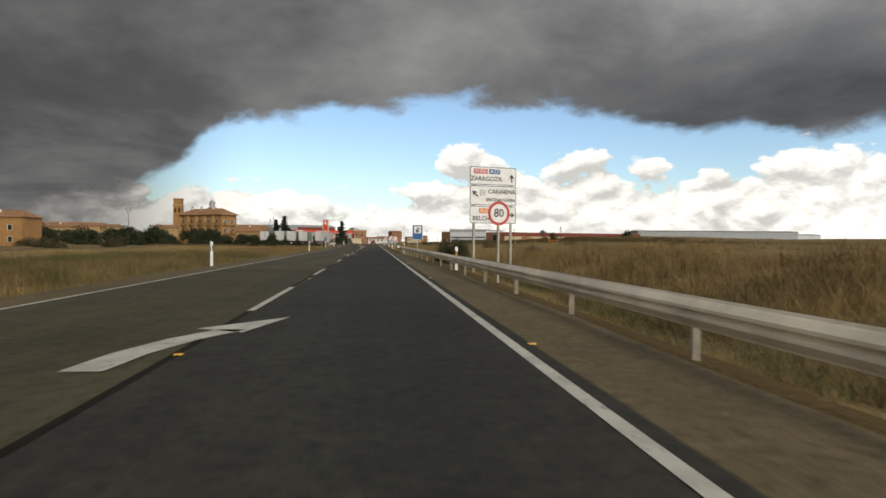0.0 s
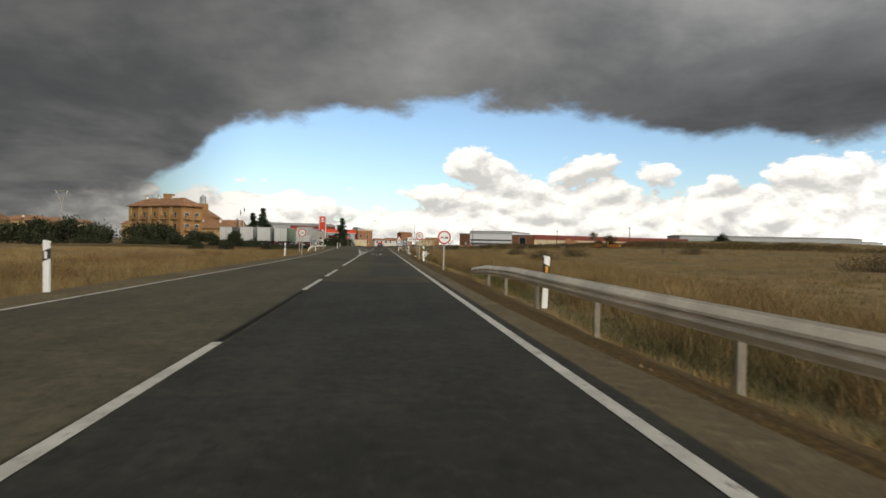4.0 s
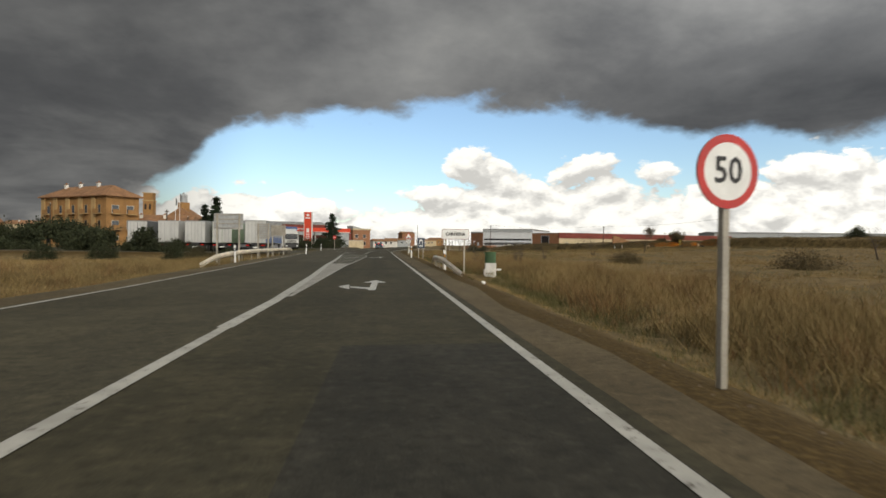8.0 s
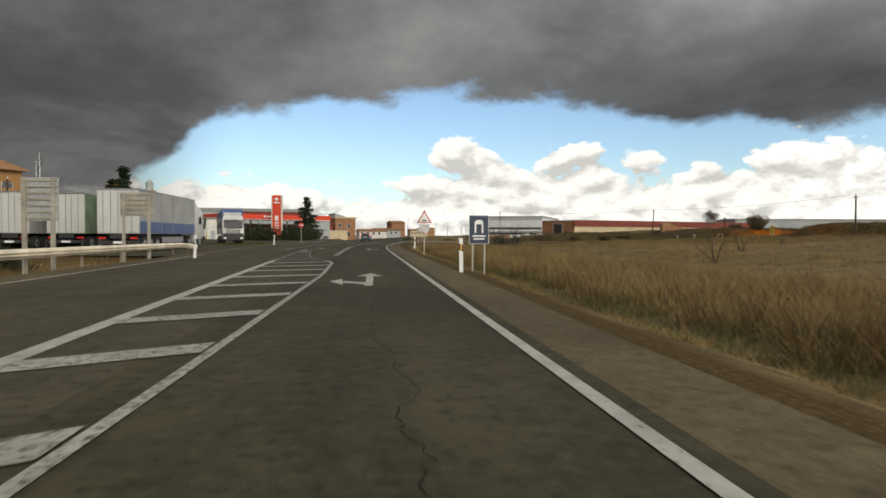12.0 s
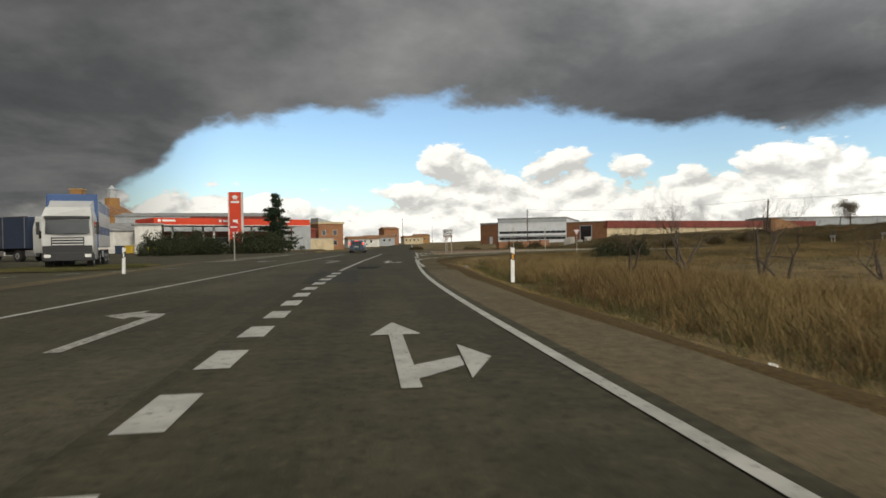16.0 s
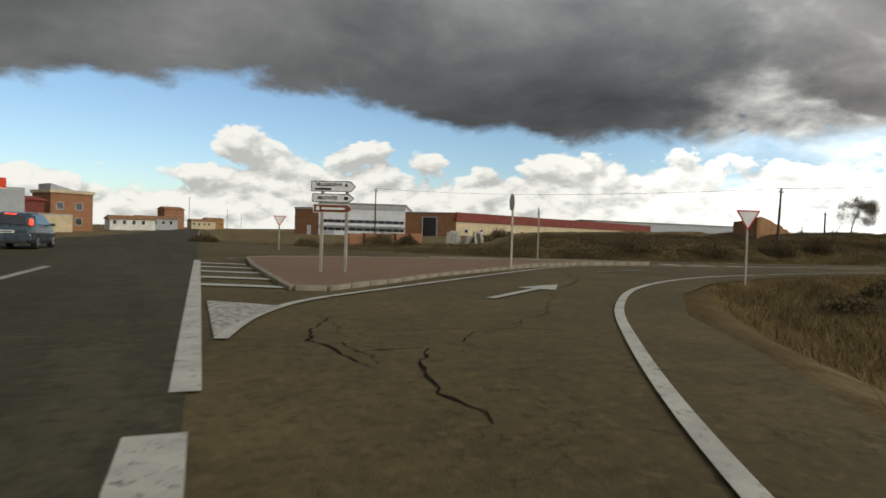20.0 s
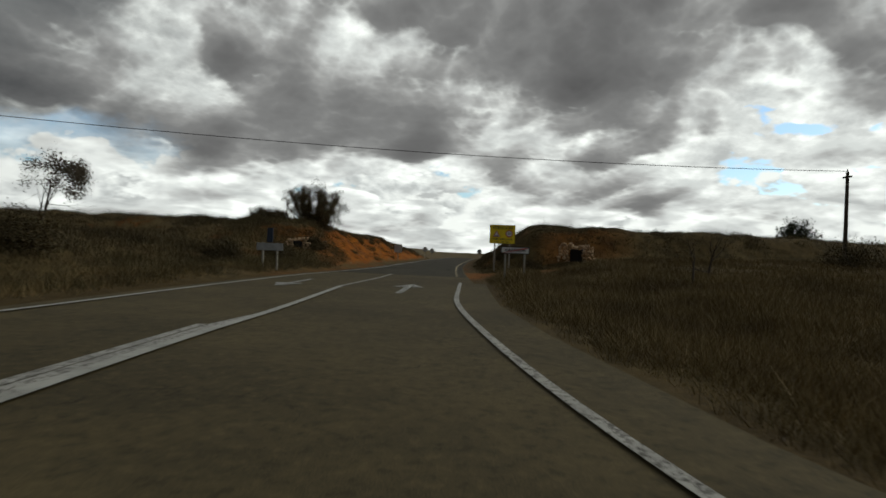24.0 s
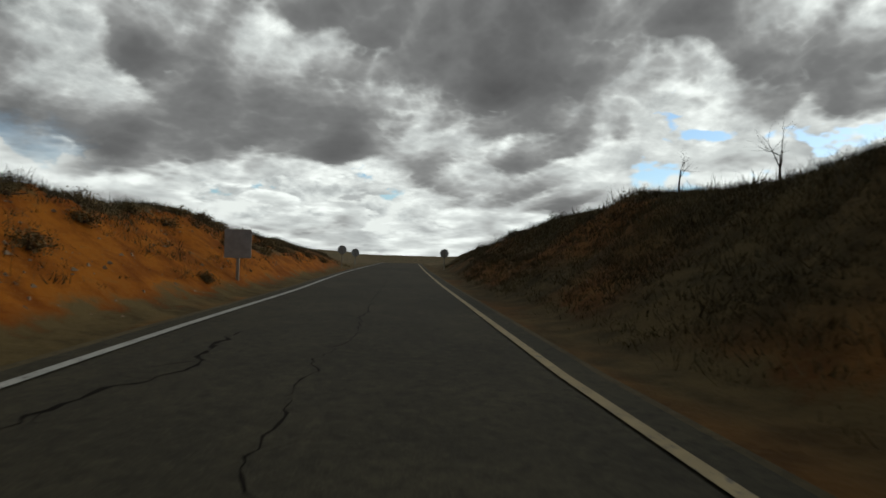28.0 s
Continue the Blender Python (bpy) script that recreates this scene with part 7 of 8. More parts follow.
# ---- island with kerbs ----
ISLAND = [(7.9, 254.2), (7.3, 249), (6.9, 243), (6.9, 242.1), (7.5, 241.95), (9.2, 243.4), (11.5, 245.6), (14.5, 248.0), (17.6, 250.3), (21.5, 252.5), (25.5, 253.0), (26.6, 253.4), (24.5, 254.6), (19, 255.6), (13, 256.2), (9, 255.4)]


def gravel_mat():
    m, nt, b, geo = material("reddish_gravel", 0.95)
    n1, n2 = noise_tex(nt, geo, 25, 4, 0.7), noise_tex(nt, geo, 0.8, 5, 0.6)
    c = blend(nt, ramp_between(nt, n1, 0.35, 0.65), (0.105, 0.058, 0.036), (0.21, 0.118, 0.072))
    c = blend(nt, calc(nt, "MULTIPLY", ramp_between(nt, n2, 0.45, 0.65), 0.6), c, (0.15, 0.115, 0.06))
    nt.links.new(c, b.inputs["Base Color"])
    relief(nt, b, n1, 0.8, 0.03)
    return m


M_GRAVEL = gravel_mat()
M_KERB = plain_mat("dusty_kerb_concrete", (0.25, 0.215, 0.155), 0.9, 0, 0.4, 2.0)
island = thing("traffic_island", 0, 0, 0, 0, "kerbed island of reddish gravel between the turning lanes", "traffic island")
part("gravel_bed", prism(ISLAND, 0.0, 0.075), M_GRAVEL, island)
ring = [Vector((x, y, 0)) for x, y in ISLAND]
kn = 0
for i in range(len(ring)):
    a, b = ring[i], ring[(i + 1) % len(ring)]
    d = b - a
    n = max(1, round(d.length / 0.8))
    ang = math.atan2(d.y, d.x)
    for k in range(n):
        l = d.length / n
        c = a + d * ((k + .5) / n)
        bm = box(-l / 2 + .012, l / 2 - .012, -.08, .08, -.02, .09 + .05 * (c.x > 16) + random.uniform(-.012, .012), .025)
        ob = part("kerb_stone", bm, M_KERB, island)
        ob.matrix_local = Matrix.Translation(c) @ Matrix.Rotation(ang, 4, "Z")

# ---- plants ----
def leafy_mat(name, cols, rough=0.8, through=0.25):
    m, nt, b, geo = material(name, rough)
    rnd = nt.nodes.new("ShaderNodeNewGeometry").outputs["Random Per Island"]
    c = stops(nt, rnd, [(i / (len(cols) - 1), c) for i, c in enumerate(cols)])
    patch = noise_tex(nt, geo, 0.35, 4, 0.6)
    c = blend(nt, calc(nt, "MULTIPLY", ramp_between(nt, patch, 0.42, 0.66), 0.55), c, tuple(v * 0.55 for v in cols[0]))
    nt.links.new(c, b.inputs["Base Color"])
    b.inputs["Specular IOR Level"].default_value = 0.15
    return m


M_STRAW = leafy_mat("dry_grass_blades", [(0.15, 0.098, 0.042), (0.27, 0.182, 0.078), (0.37, 0.27, 0.13), (0.20, 0.142, 0.056), (0.31, 0.213, 0.09)])
M_STRAW_GREEN = leafy_mat("greenish_grass_blades", [(0.042, 0.050, 0.017), (0.085, 0.086, 0.031), (0.14, 0.118, 0.048), (0.058, 0.066, 0.023)])
M_SCRUB = leafy_mat("dark_scrub_twigs", [(0.045, 0.034, 0.018), (0.10, 0.075, 0.038), (0.17, 0.125, 0.062), (0.07, 0.068, 0.03)])
M_FIR = leafy_mat("fir_needles", [(0.010, 0.018, 0.010), (0.022, 0.036, 0.018), (0.034, 0.048, 0.024)])
M_DEAD = leafy_mat("dead_brown_grass", [(0.09, 0.064, 0.027), (0.21, 0.15, 0.064), (0.31, 0.225, 0.105), (0.13, 0.105, 0.042)])
M_DITCH = leafy_mat("dark_ditch_weeds", [(0.070, 0.056, 0.026), (0.135, 0.105, 0.049), (0.195, 0.148, 0.070), (0.078, 0.074, 0.033)])
M_RUSSET = leafy_mat("russet_dead_weeds", [(0.11, 0.055, 0.022), (0.19, 0.105, 0.045), (0.25, 0.16, 0.075), (0.09, 0.06, 0.03)])
M_OLIVE = leafy_mat("dull_evergreen_leaves", [(0.018, 0.024, 0.012), (0.038, 0.046, 0.022), (0.062, 0.066, 0.034)])
M_THICKET = leafy_mat("brown_green_thicket", [(0.035, 0.034, 0.017), (0.07, 0.062, 0.03), (0.10, 0.08, 0.042)])
M_BARK = plain_mat("rough_bark", (0.085, 0.065, 0.048), 0.95, 0, 0.45, 6)
M_BLOSSOM = leafy_mat("pale_dry_leaves", [(0.10, 0.08, 0.055), (0.20, 0.165, 0.125), (0.075, 0.062, 0.038)])


def tri_mesh(name, verts, mat):
    """Loose triangles from an array (n, 3, 3)."""
    n = len(verts)
    me = bpy.data.meshes.new(name)
    me.vertices.add(n * 3)
    me.vertices.foreach_set("co", np.ascontiguousarray(verts, dtype=np.float32).ravel())
    me.loops.add(n * 3)
    me.loops.foreach_set("vertex_index", np.arange(n * 3, dtype=np.int32))
    me.polygons.add(n)
    me.polygons.foreach_set("loop_start", np.arange(0, n * 3, 3, dtype=np.int32))
    me.update(calc_edges=True)
    me.materials.append(mat)
    return me


def blades(x, y, z, h, per, spread, rs, width=0.012, lean=0.55):
    n = len(x)
    bx = np.repeat(x, per) + rs.normal(0, spread, n * per)
    by = np.repeat(y, per) + rs.normal(0, spread, n * per)
    bz = np.repeat(z, per) - 0.03
    bh = np.repeat(h, per) * rs.uniform(0.55, 1.15, n * per)
    a = rs.uniform(0, 2 * np.pi, n * per)
    w = width * rs.uniform(0.7, 1.6, n * per)
    lx, ly = rs.normal(0, lean, n * per) * bh, rs.normal(0, lean, n * per) * bh
    v = np.empty((n * per, 3, 3))
    v[:, 0] = np.stack([bx - np.cos(a) * w, by - np.sin(a) * w, bz], -1)
    v[:, 1] = np.stack([bx + np.cos(a) * w, by + np.sin(a) * w, bz], -1)
    v[:, 2] = np.stack([bx + lx, by + ly, bz + bh], -1)
    return v


def grass(name, region, count, hlo, hhi, keep, mat, label, seed, per=6, spread=0.09, width=0.012, patch=6.0):
    rs = np.random.RandomState(seed)
    x0, x1, y0, y1 = region
    x, y = rs.uniform(x0, x1, count), rs.uniform(y0, y1, count)
    d = off_road(x, y)
    dens = 0.5 + 0.5 * lattice(x, y, patch, seed + 50)
    ok = keep(x, y, d) * (0.12 + 1.25 * dens ** 1.5) > rs.uniform(0, 1, count)
    x, y, dens = x[ok], y[ok], dens[ok]
    z = height(x, y)
    h = (hlo + (hhi - hlo) * rs.uniform(0, 1, len(x)) ** 1.5) * (0.6 + 0.6 * dens)
    me = tri_mesh(name, blades(x, y, z, h, per, spread, rs, width), mat)
    return tagged(new(name, me), label, "grass", kind="stuff")


trackless = lambda x, y: 1 - track_mask(x, np.clip(246 - y, 0, 60))
right = lambda x, y, d: smooth(d, 0.6, 2.2)
# right of the main road: low pale grass, a green ditch, then tall straw and the pale field
grass("dry_grass", (2.6, 6.4, -4, 240), 20000, 0.06, 0.24, lambda x, y, d: 1.5 * smooth(d, 0.9, 1.5) * (1 - smooth(d, 1.9, 2.8)), M_STRAW, "low pale dry grass along the verge", 11, 12, 0.08, 0.004, 1.8)
grass("weed_clump", (2.6, 6.0, -4, 240), 3400, 0.05, 0.18, lambda x, y, d: smooth(d, 0.5, 1.3) * (1 - smooth(d, 1.9, 2.8)), M_STRAW_GREEN, "small green weed clumps along the verge", 28, 14, 0.07, 0.006, 1.2)
grass("green_grass", (3.6, 9.0, -4, 240), 28000, 0.14, 0.5, lambda x, y, d: 1.9 * smooth(d, 1.7, 2.4) * (1 - smooth(d, 3.8, 5.2)), M_STRAW_GREEN, "olive-green weeds in the roadside ditch", 27, 11, 0.13, 0.005, 2.6)
grass("dry_grass", (5.0, 12, -4, 224), 24000, 0.3, 0.95, lambda x, y, d: 1.4 * smooth(d, 3.0, 4.6) * (1 - 0.7 * smooth(d, 6.5, 8.5)), M_STRAW, "tall dry straw-coloured roadside grass", 26, 12, 0.14, 0.005, 2.2)
grass("dead_grass", (5.0, 13, -4, 230), 34000, 0.22, 0.8, lambda x, y, d: 1.7 * smooth(d, 2.6, 4.0) * (1 - 0.6 * smooth(d, 7.5, 9.5)), M_DEAD, "matted brown dead grass on the roadside bank", 35, 13, 0.16, 0.0065, 3.1)
grass("russet_weeds", (4.6, 12, -4, 232), 2600, 0.35, 1.0, lambda x, y, d: smooth(d, 2.2, 3.4), M_RUSSET, "russet dead weed clumps in the roadside grass", 36, 34, 0.15, 0.006, 4.0)
grass("dry_grass", (9.5, 34, -4, 226), 32500, 0.1, 0.28, lambda x, y, d: smooth(d, 5.0, 7.0), M_STRAW, "short dry straw-coloured field grass", 12, 9, 0.24, 0.009)
grass("green_grass", (8, 30, -4, 238), 5000, 0.1, 0.35, lambda x, y, d: smooth(d, 4.0, 6.0), M_STRAW_GREEN, "low greenish grass among the straw", 13, 10, 0.25, 0.010, 7.0)
grass("dry_grass", (34, 110, 0, 236), 20000, 0.15, 0.4, lambda x, y, d: smooth(d, 0.6, 1.6), M_STRAW, "dry straw-coloured field grass", 16, 7, 0.35, 0.022)
# left of the main road
grass("dry_grass", (-14, -6.6, -4, 176), 17000, 0.15, 0.55, right, M_STRAW, "tall dry straw-coloured roadside grass", 14, 11, 0.11, 0.006, 2.5)
grass("dark_grass", (-13, -6.6, -4, 176), 7000, 0.12, 0.4, lambda x, y, d: smooth(d, 0.5, 1.5) * (1 - smooth(d, 2.5, 5)), M_STRAW_GREEN, "dull green weeds at the road edge", 29, 10, 0.12, 0.006, 2.0)
grass("dry_grass", (-45, -14, -4, 176), 22000, 0.2, 0.5, lambda x, y, d: smooth(d, 0.6, 1.6), M_STRAW, "dry straw-coloured field grass", 15, 8, 0.22, 0.013)
grass("dead_grass", (-19, -6.8, -4, 172), 36000, 0.2, 0.62, lambda x, y, d: 1.6 * smooth(d, 0.7, 1.6) * (1 - 0.6 * smooth(d, 7, 10)), M_DEAD, "matted brown dead grass beside the road", 37, 12, 0.16, 0.0075, 3.0)
grass("russet_weeds", (-20, -7.4, -4, 140), 2200, 0.35, 0.9, lambda x, y, d: smooth(d, 1.2, 2.4), M_RUSSET, "russet dead weed clumps in the roadside grass", 38, 34, 0.16, 0.007, 5.0)
grass("dark_weeds", (-26, -8.2, 2, 75), 6500, 0.35, 0.95, lambda x, y, d: 1.3 * smooth(d, 1.4, 3.2), M_STRAW_GREEN, "tall dull green weeds in the field edge", 39, 15, 0.17, 0.008, 3.4)
# side road
grass("dead_grass", (32, 64, 234, 247.6), 22000, 0.14, 0.46, lambda x, y, d: 1.7 * smooth(d, 0.35, 1.3) * trackless(x, y), M_DEAD, "dense dull brown grass beside the side road", 41, 14, 0.15, 0.0055, 3.0)
grass("scrub", (42, 72, 252.6, 259), 6000, 0.14, 0.5, lambda x, y, d: 1.5 * smooth(d, 0.4, 1.2), M_DITCH, "dull brown scrub at the foot of the bank", 42, 14, 0.15, 0.006, 1.8)
grass("dead_grass", (14, 62, 242.5, 248), 24000, 0.05, 0.22, lambda x, y, d: 1.9 * smooth(d, 0.1, 0.45) * (1 - smooth(d, 1.8, 3.2)) * trackless(x, y), M_DEAD, "matted brown grass lip along the shoulder", 40, 12, 0.1, 0.005, 1.6)
grass("dry_grass", (6, 74, 215, 247), 15000, 0.12, 0.45, lambda x, y, d: 1.4 * smooth(d, 0.6, 2.0) * trackless(x, y), M_DEAD, "dry grass beside the side road", 17, 12, 0.11, 0.005, 2.2)
grass("dead_grass", (14, 66, 228, 247), 34000, 0.12, 0.36, lambda x, y, d: 1.5 * smooth(d, 0.3, 1.2) * trackless(x, y), M_DEAD, "matted brown dead grass beside the side road", 33, 12, 0.16, 0.006, 4.0)
grass("dark_grass", (6, 34, 222, 244), 20000, 0.12, 0.42, lambda x, y, d: 1.3 * smooth(d, 0.9, 2.4) * trackless(x, y), M_DITCH, "dark brown-green weeds in the corner ditch", 31, 12, 0.16, 0.006, 3.2)
grass("dark_grass", (4, 62, 258, 300), 16000, 0.12, 0.5, lambda x, y, d: smooth(d, 0.8, 3.0), M_SCRUB, "rough brown weeds on the waste ground", 32, 10, 0.2, 0.010, 3.5)
grass("dark_grass", (6, 74, 215, 247), 11000, 0.12, 0.4, lambda x, y, d: 1.2 * smooth(d, 0.4, 1.6) * trackless(x, y), M_STRAW, "pale dead stalks beside the side road", 18, 12, 0.14, 0.004, 2.6)
grass("dry_grass", (22, 72, 253, 262), 9000, 0.12, 0.4, lambda x, y, d: smooth(d, 0.3, 1.2) * (1 - smooth(d, 2.5, 4.5)), M_STRAW, "pale dry grass at the foot of the bank", 19, 12, 0.11, 0.005, 2.0)
grass("scrub", (20, 74, 257, 285), 30000, 0.12, 0.42, lambda x, y, d: 1.3 * smooth(d, 1.6, 3.6), M_SCRUB, "dark low scrub over the bank", 20, 13, 0.2, 0.007, 2.6)
grass("scrub", (66, 135, 245, 262), 30000, 0.1, 0.36, lambda x, y, d: 0.3 * smooth(d, 0.9, 1.6) + 1.2 * smooth(d, 2.2, 3.4), M_SCRUB, "dark scrub along the top of the cutting", 21, 13, 0.13, 0.007, 1.3)
grass("scrub", (67, 110, 236, 246), 16000, 0.08, 0.24, lambda x, y, d: 1.4 * smooth(d, 0.25, 0.9) * trackless(x, y), M_DITCH, "dull brown scrub over the shaded bank", 43, 13, 0.13, 0.006, 1.8)
grass("scrub", (66, 135, 222, 245), 34000, 0.08, 0.26, lambda x, y, d: (0.8 + 0.5 * smooth(d, 3.2, 5.0)) * smooth(d, 0.7, 1.8) * trackless(x, y), M_SCRUB, "dark scrub over the bank of the cutting", 22, 13, 0.14, 0.008, 1.5)
grass("dry_grass", (66, 135, 222, 262), 8000, 0.15, 0.45, lambda x, y, d: smooth(d, 3.0, 4.4) * trackless(x, y), M_STRAW, "pale dry grass on top of the cutting", 23, 10, 0.1, 0.004, 3.0)
grass("scrub", (64, 135, 203, 238), 17000, 0.15, 0.5, lambda x, y, d: 1.2 * smooth(d, 1.5, 3.0) * trackless(x, y), M_DITCH, "dull brown scrub over the hill south of the road", 44, 11, 0.22, 0.012, 3.4)
isle = np.random.RandomState(88)
ix, iy = isle.uniform(-20, -11.8, 5200), isle.uniform(215.5, 228, 5200)
inside = ((ix + 15.9) / 4.0) ** 2 + ((iy - 221.8) / 5.7) ** 2 + 0.25 * lattice(ix, iy, 1.6, 71) < 0.95
ix, iy = ix[inside], iy[inside]
me = tri_mesh("green_grass", blades(ix, iy, np.full(len(ix), 0.03), isle.uniform(.03, .13, len(ix)), 10, 0.13, isle, 0.010), M_STRAW_GREEN)
tagged(new("green_grass", me), "trodden green grass on the island at the yard mouth", "grass", kind="stuff")
grass("green_grass", (-17, -7.5, 206, 224), 6000, 0.04, 0.14, lambda x, y, d: (np.hypot((x + 12.6) / 2.9, (y - 215) / 5.5) < 1) * 1.0, M_STRAW_GREEN, "trodden green patch at the yard mouth", 25, 9, 0.1, 0.009)


def leaf_tris(centres, radius, per, size, rs, flat=1.0):
    n = len(centres) * per
    c = np.repeat(centres, per, 0) + rs.normal(0, 1, (n, 3)) * np.repeat(np.atleast_1d(radius) * np.ones(len(centres)), per)[:, None] * (0.5, 0.5, 0.5 * flat)
    u, v = rs.normal(0, 1, (n, 3)), rs.normal(0, 1, (n, 3))
    u /= np.linalg.norm(u, axis=1, keepdims=True)
    v /= np.linalg.norm(v, axis=1, keepdims=True)
    s = size * rs.uniform(0.6, 1.5, (n, 1))
    return np.stack([c - u * s * .5, c + u * s * .5, c + v * s], 1)


def branch_mesh(rs, base, direction, length, radius, levels, bm, tips, spread=0.55, kids=3, up=0.15, seg=6):
    p, d = Vector(base), Vector(direction).normalized()
    steps = 3
    for i in range(steps):
        q = p + d * length / steps
        r0, r1 = radius * (1 - 0.22 * i), radius * (1 - 0.22 * (i + 1))
        tube(p, q, r0, r1, seg, bm, caps=False)
        p = q
        d = (d + Vector(rs.normal(0, 0.13, 3)) + Vector((0, 0, up * .3))).normalized()
        if levels > 0 and i > 0:
            for _ in range(kids if i == steps - 1 else max(1, kids - 1)):
                e = (d + Vector(rs.normal(0, spread, 3)) + Vector((0, 0, up))).normalized()
                branch_mesh(rs, p, e, length * rs.uniform(0.5, 0.75), r1 * 0.62, levels - 1, bm, tips, spread, kids, up, max(3, seg - 1))
    if levels == 0:
        tips.append(tuple(p))


def tree(name, x, y, hh, label, category, mat, seed, levels=3, leaf=0.12, per=14, rad=0.35, trunk_h=None, trunk_r=None, stems=1, spread=0.55, bare=False, z=None):
    rs = np.random.RandomState(seed)
    t = thing(name, x, y, (ground_z(x, y) if z is None else z) - .05, rs.uniform(0, 360), label, category)
    bm, tips = bmesh.new(), []
    th = trunk_h or hh * .42
    for s in range(stems):
        d = Vector((0, 0, 1)) if stems == 1 else Vector((rs.normal(0, .5), rs.normal(0, .5), 1))
        branch_mesh(rs, (rs.normal(0, .1) if stems > 1 else 0, 0, 0), d, th, (trunk_r or hh * .022) / (1 if stems == 1 else 1.6), levels, bm, tips, spread)
    top = max(v.co.z for v in bm.verts)
    k = hh / (top + rad * .4)
    bmesh.ops.scale(bm, vec=(k, k, k), verts=bm.verts)
    part("trunk", bm, M_BARK, t)
    if not bare:
        c = np.array(tips) * k
        ob = new("crown", tri_mesh("crown", leaf_tris(c, rad, per, leaf, rs), mat))
        ob.parent = t
    return t


def shrub(x, y, w, hh, label, mat, seed, n=170, per=14, leaf=0.09, name="shrub", z=None, category="shrub"):
    rs = np.random.RandomState(seed)
    t = thing(name, x, y, (ground_z(x, y) if z is None else z) - .05, 0, label, category)
    a, r = rs.uniform(0, 2 * np.pi, n), np.sqrt(rs.uniform(0, 1, n))
    lump = 0.72 + (0.28 * np.sin(a * 3 + seed) + 0.22 * np.sin(a * 5 + seed * 2.3)) * rs.uniform(.4, 1, n)
    c = np.stack([np.cos(a) * r * w / 2 * lump, np.sin(a) * r * w / 2 * lump, hh * (0.06 + 0.9 * rs.uniform(0, 1, n) * (0.72 + 0.28 * np.sin(a * 2 + seed * 1.7) * r) * np.sqrt(np.clip(1.02 - r ** 1.6, 0, 1)))], -1)
    bm = bmesh.new()
    for i in range(0, n, max(1, n // 26)):
        tube((c[i, 0] * .15, c[i, 1] * .15, 0), tuple(c[i]), .016, .006, 4, bm, caps=False)
    part("branchwork", bm, M_BARK, t)
    ob = new("foliage", tri_mesh("foliage", leaf_tris(c, w * .075 + .06, per, leaf, rs), mat))
    ob.parent = t
    return t


def twig_bush(x, y, w, hh, z, label, seed):
    """Many thin stems fanning out from the ground, small leaves thickest towards the outside."""
    rs = np.random.RandomState(seed)
    t = thing("hawthorn_bush", x, y, z - .1, 0, label, "bush")
    bm, tr = bmesh.new(), []
    for i in range(46):
        a, r = rs.uniform(0, 2 * np.pi), np.sqrt(rs.uniform(0, 1)) * .5
        top = Vector((math.cos(a) * r * w, math.sin(a) * r * w, hh * (.45 + .55 * math.sqrt(max(0, 1 - (r * 1.75) ** 2))) * rs.uniform(.8, 1.06)))
        p = Vector((math.cos(a) * r * .35, math.sin(a) * r * .35, 0))
        mid = p.lerp(top, .5) + Vector((math.cos(a) * .12 * w * r, math.sin(a) * .12 * w * r, -.05 * hh))
        tube(p, mid, .03, .02, 5, bm, caps=False)
        tube(mid, top, .02, .005, 4, bm, caps=False)
        for k in range(26):
            f = rs.uniform(.15, 1)
            q = p.lerp(mid, f * 2) if f < .5 else mid.lerp(top, f * 2 - 1)
            e = q + Vector(rs.normal(0, .2, 3))
            tube(q, e, .007, .003, 3, bm, caps=False)
            tr.append(e)
    part("branchwork", bm, M_BARK, t)
    ob = new("foliage", tri_mesh("foliage", leaf_tris(np.array([tuple(e) for e in tr]), .2, 60, .042, rs), M_SCRUB))
    ob.parent = t


def fir(x, y, hh, w, label, seed, z=0.0):
    rs = np.random.RandomState(seed)
    t = thing("fir_tree", x, y, z, 0, label, "tree")
    part("trunk", tube((0, 0, 0), (0, 0, hh * .97), hh * .02, .03, 8), M_BARK, t)
    bm = bmesh.new()
    tr = []
    layers = 12
    for i in range(layers):
        f = i / (layers - 1)
        zz = hh * (0.10 + 0.86 * f)
        rr = w / 2 * (1 - f) ** 0.85 + .15
        for k in range(8 if f < .8 else 4):
            a = rs.uniform(0, 2 * np.pi)
            l = rr * rs.uniform(.45, 1.25)
            e = np.array([np.cos(a) * l, np.sin(a) * l, zz - l * .12 + rs.normal(0, .15)])
            b = np.array([0, 0, zz])
            tube(tuple(b), tuple(e), .035, .012, 4, bm, caps=False)
            s = rs.uniform(.25, 1, 9)[:, None]
            tr.append(b + (e - b) * s)
    part("branches", bm, M_BARK, t)
    c = np.concatenate(tr)
    v = leaf_tris(c, w * .055 + .1, 16, hh * .026, rs, .6)
    ob = new("needles", tri_mesh("needles", v, M_FIR))
    ob.parent = t
    return t


fir(-31.6, 229, 9.9, 7.0, "dark broad fir beside the lorry yard", 41)
fir(-35.6, 236, 8.8, 6.0, "dark fir behind the lorries", 42)
fir(-15.2, 304.7, 10.6, 8.8, "dark sparse fir by the filling station", 43)
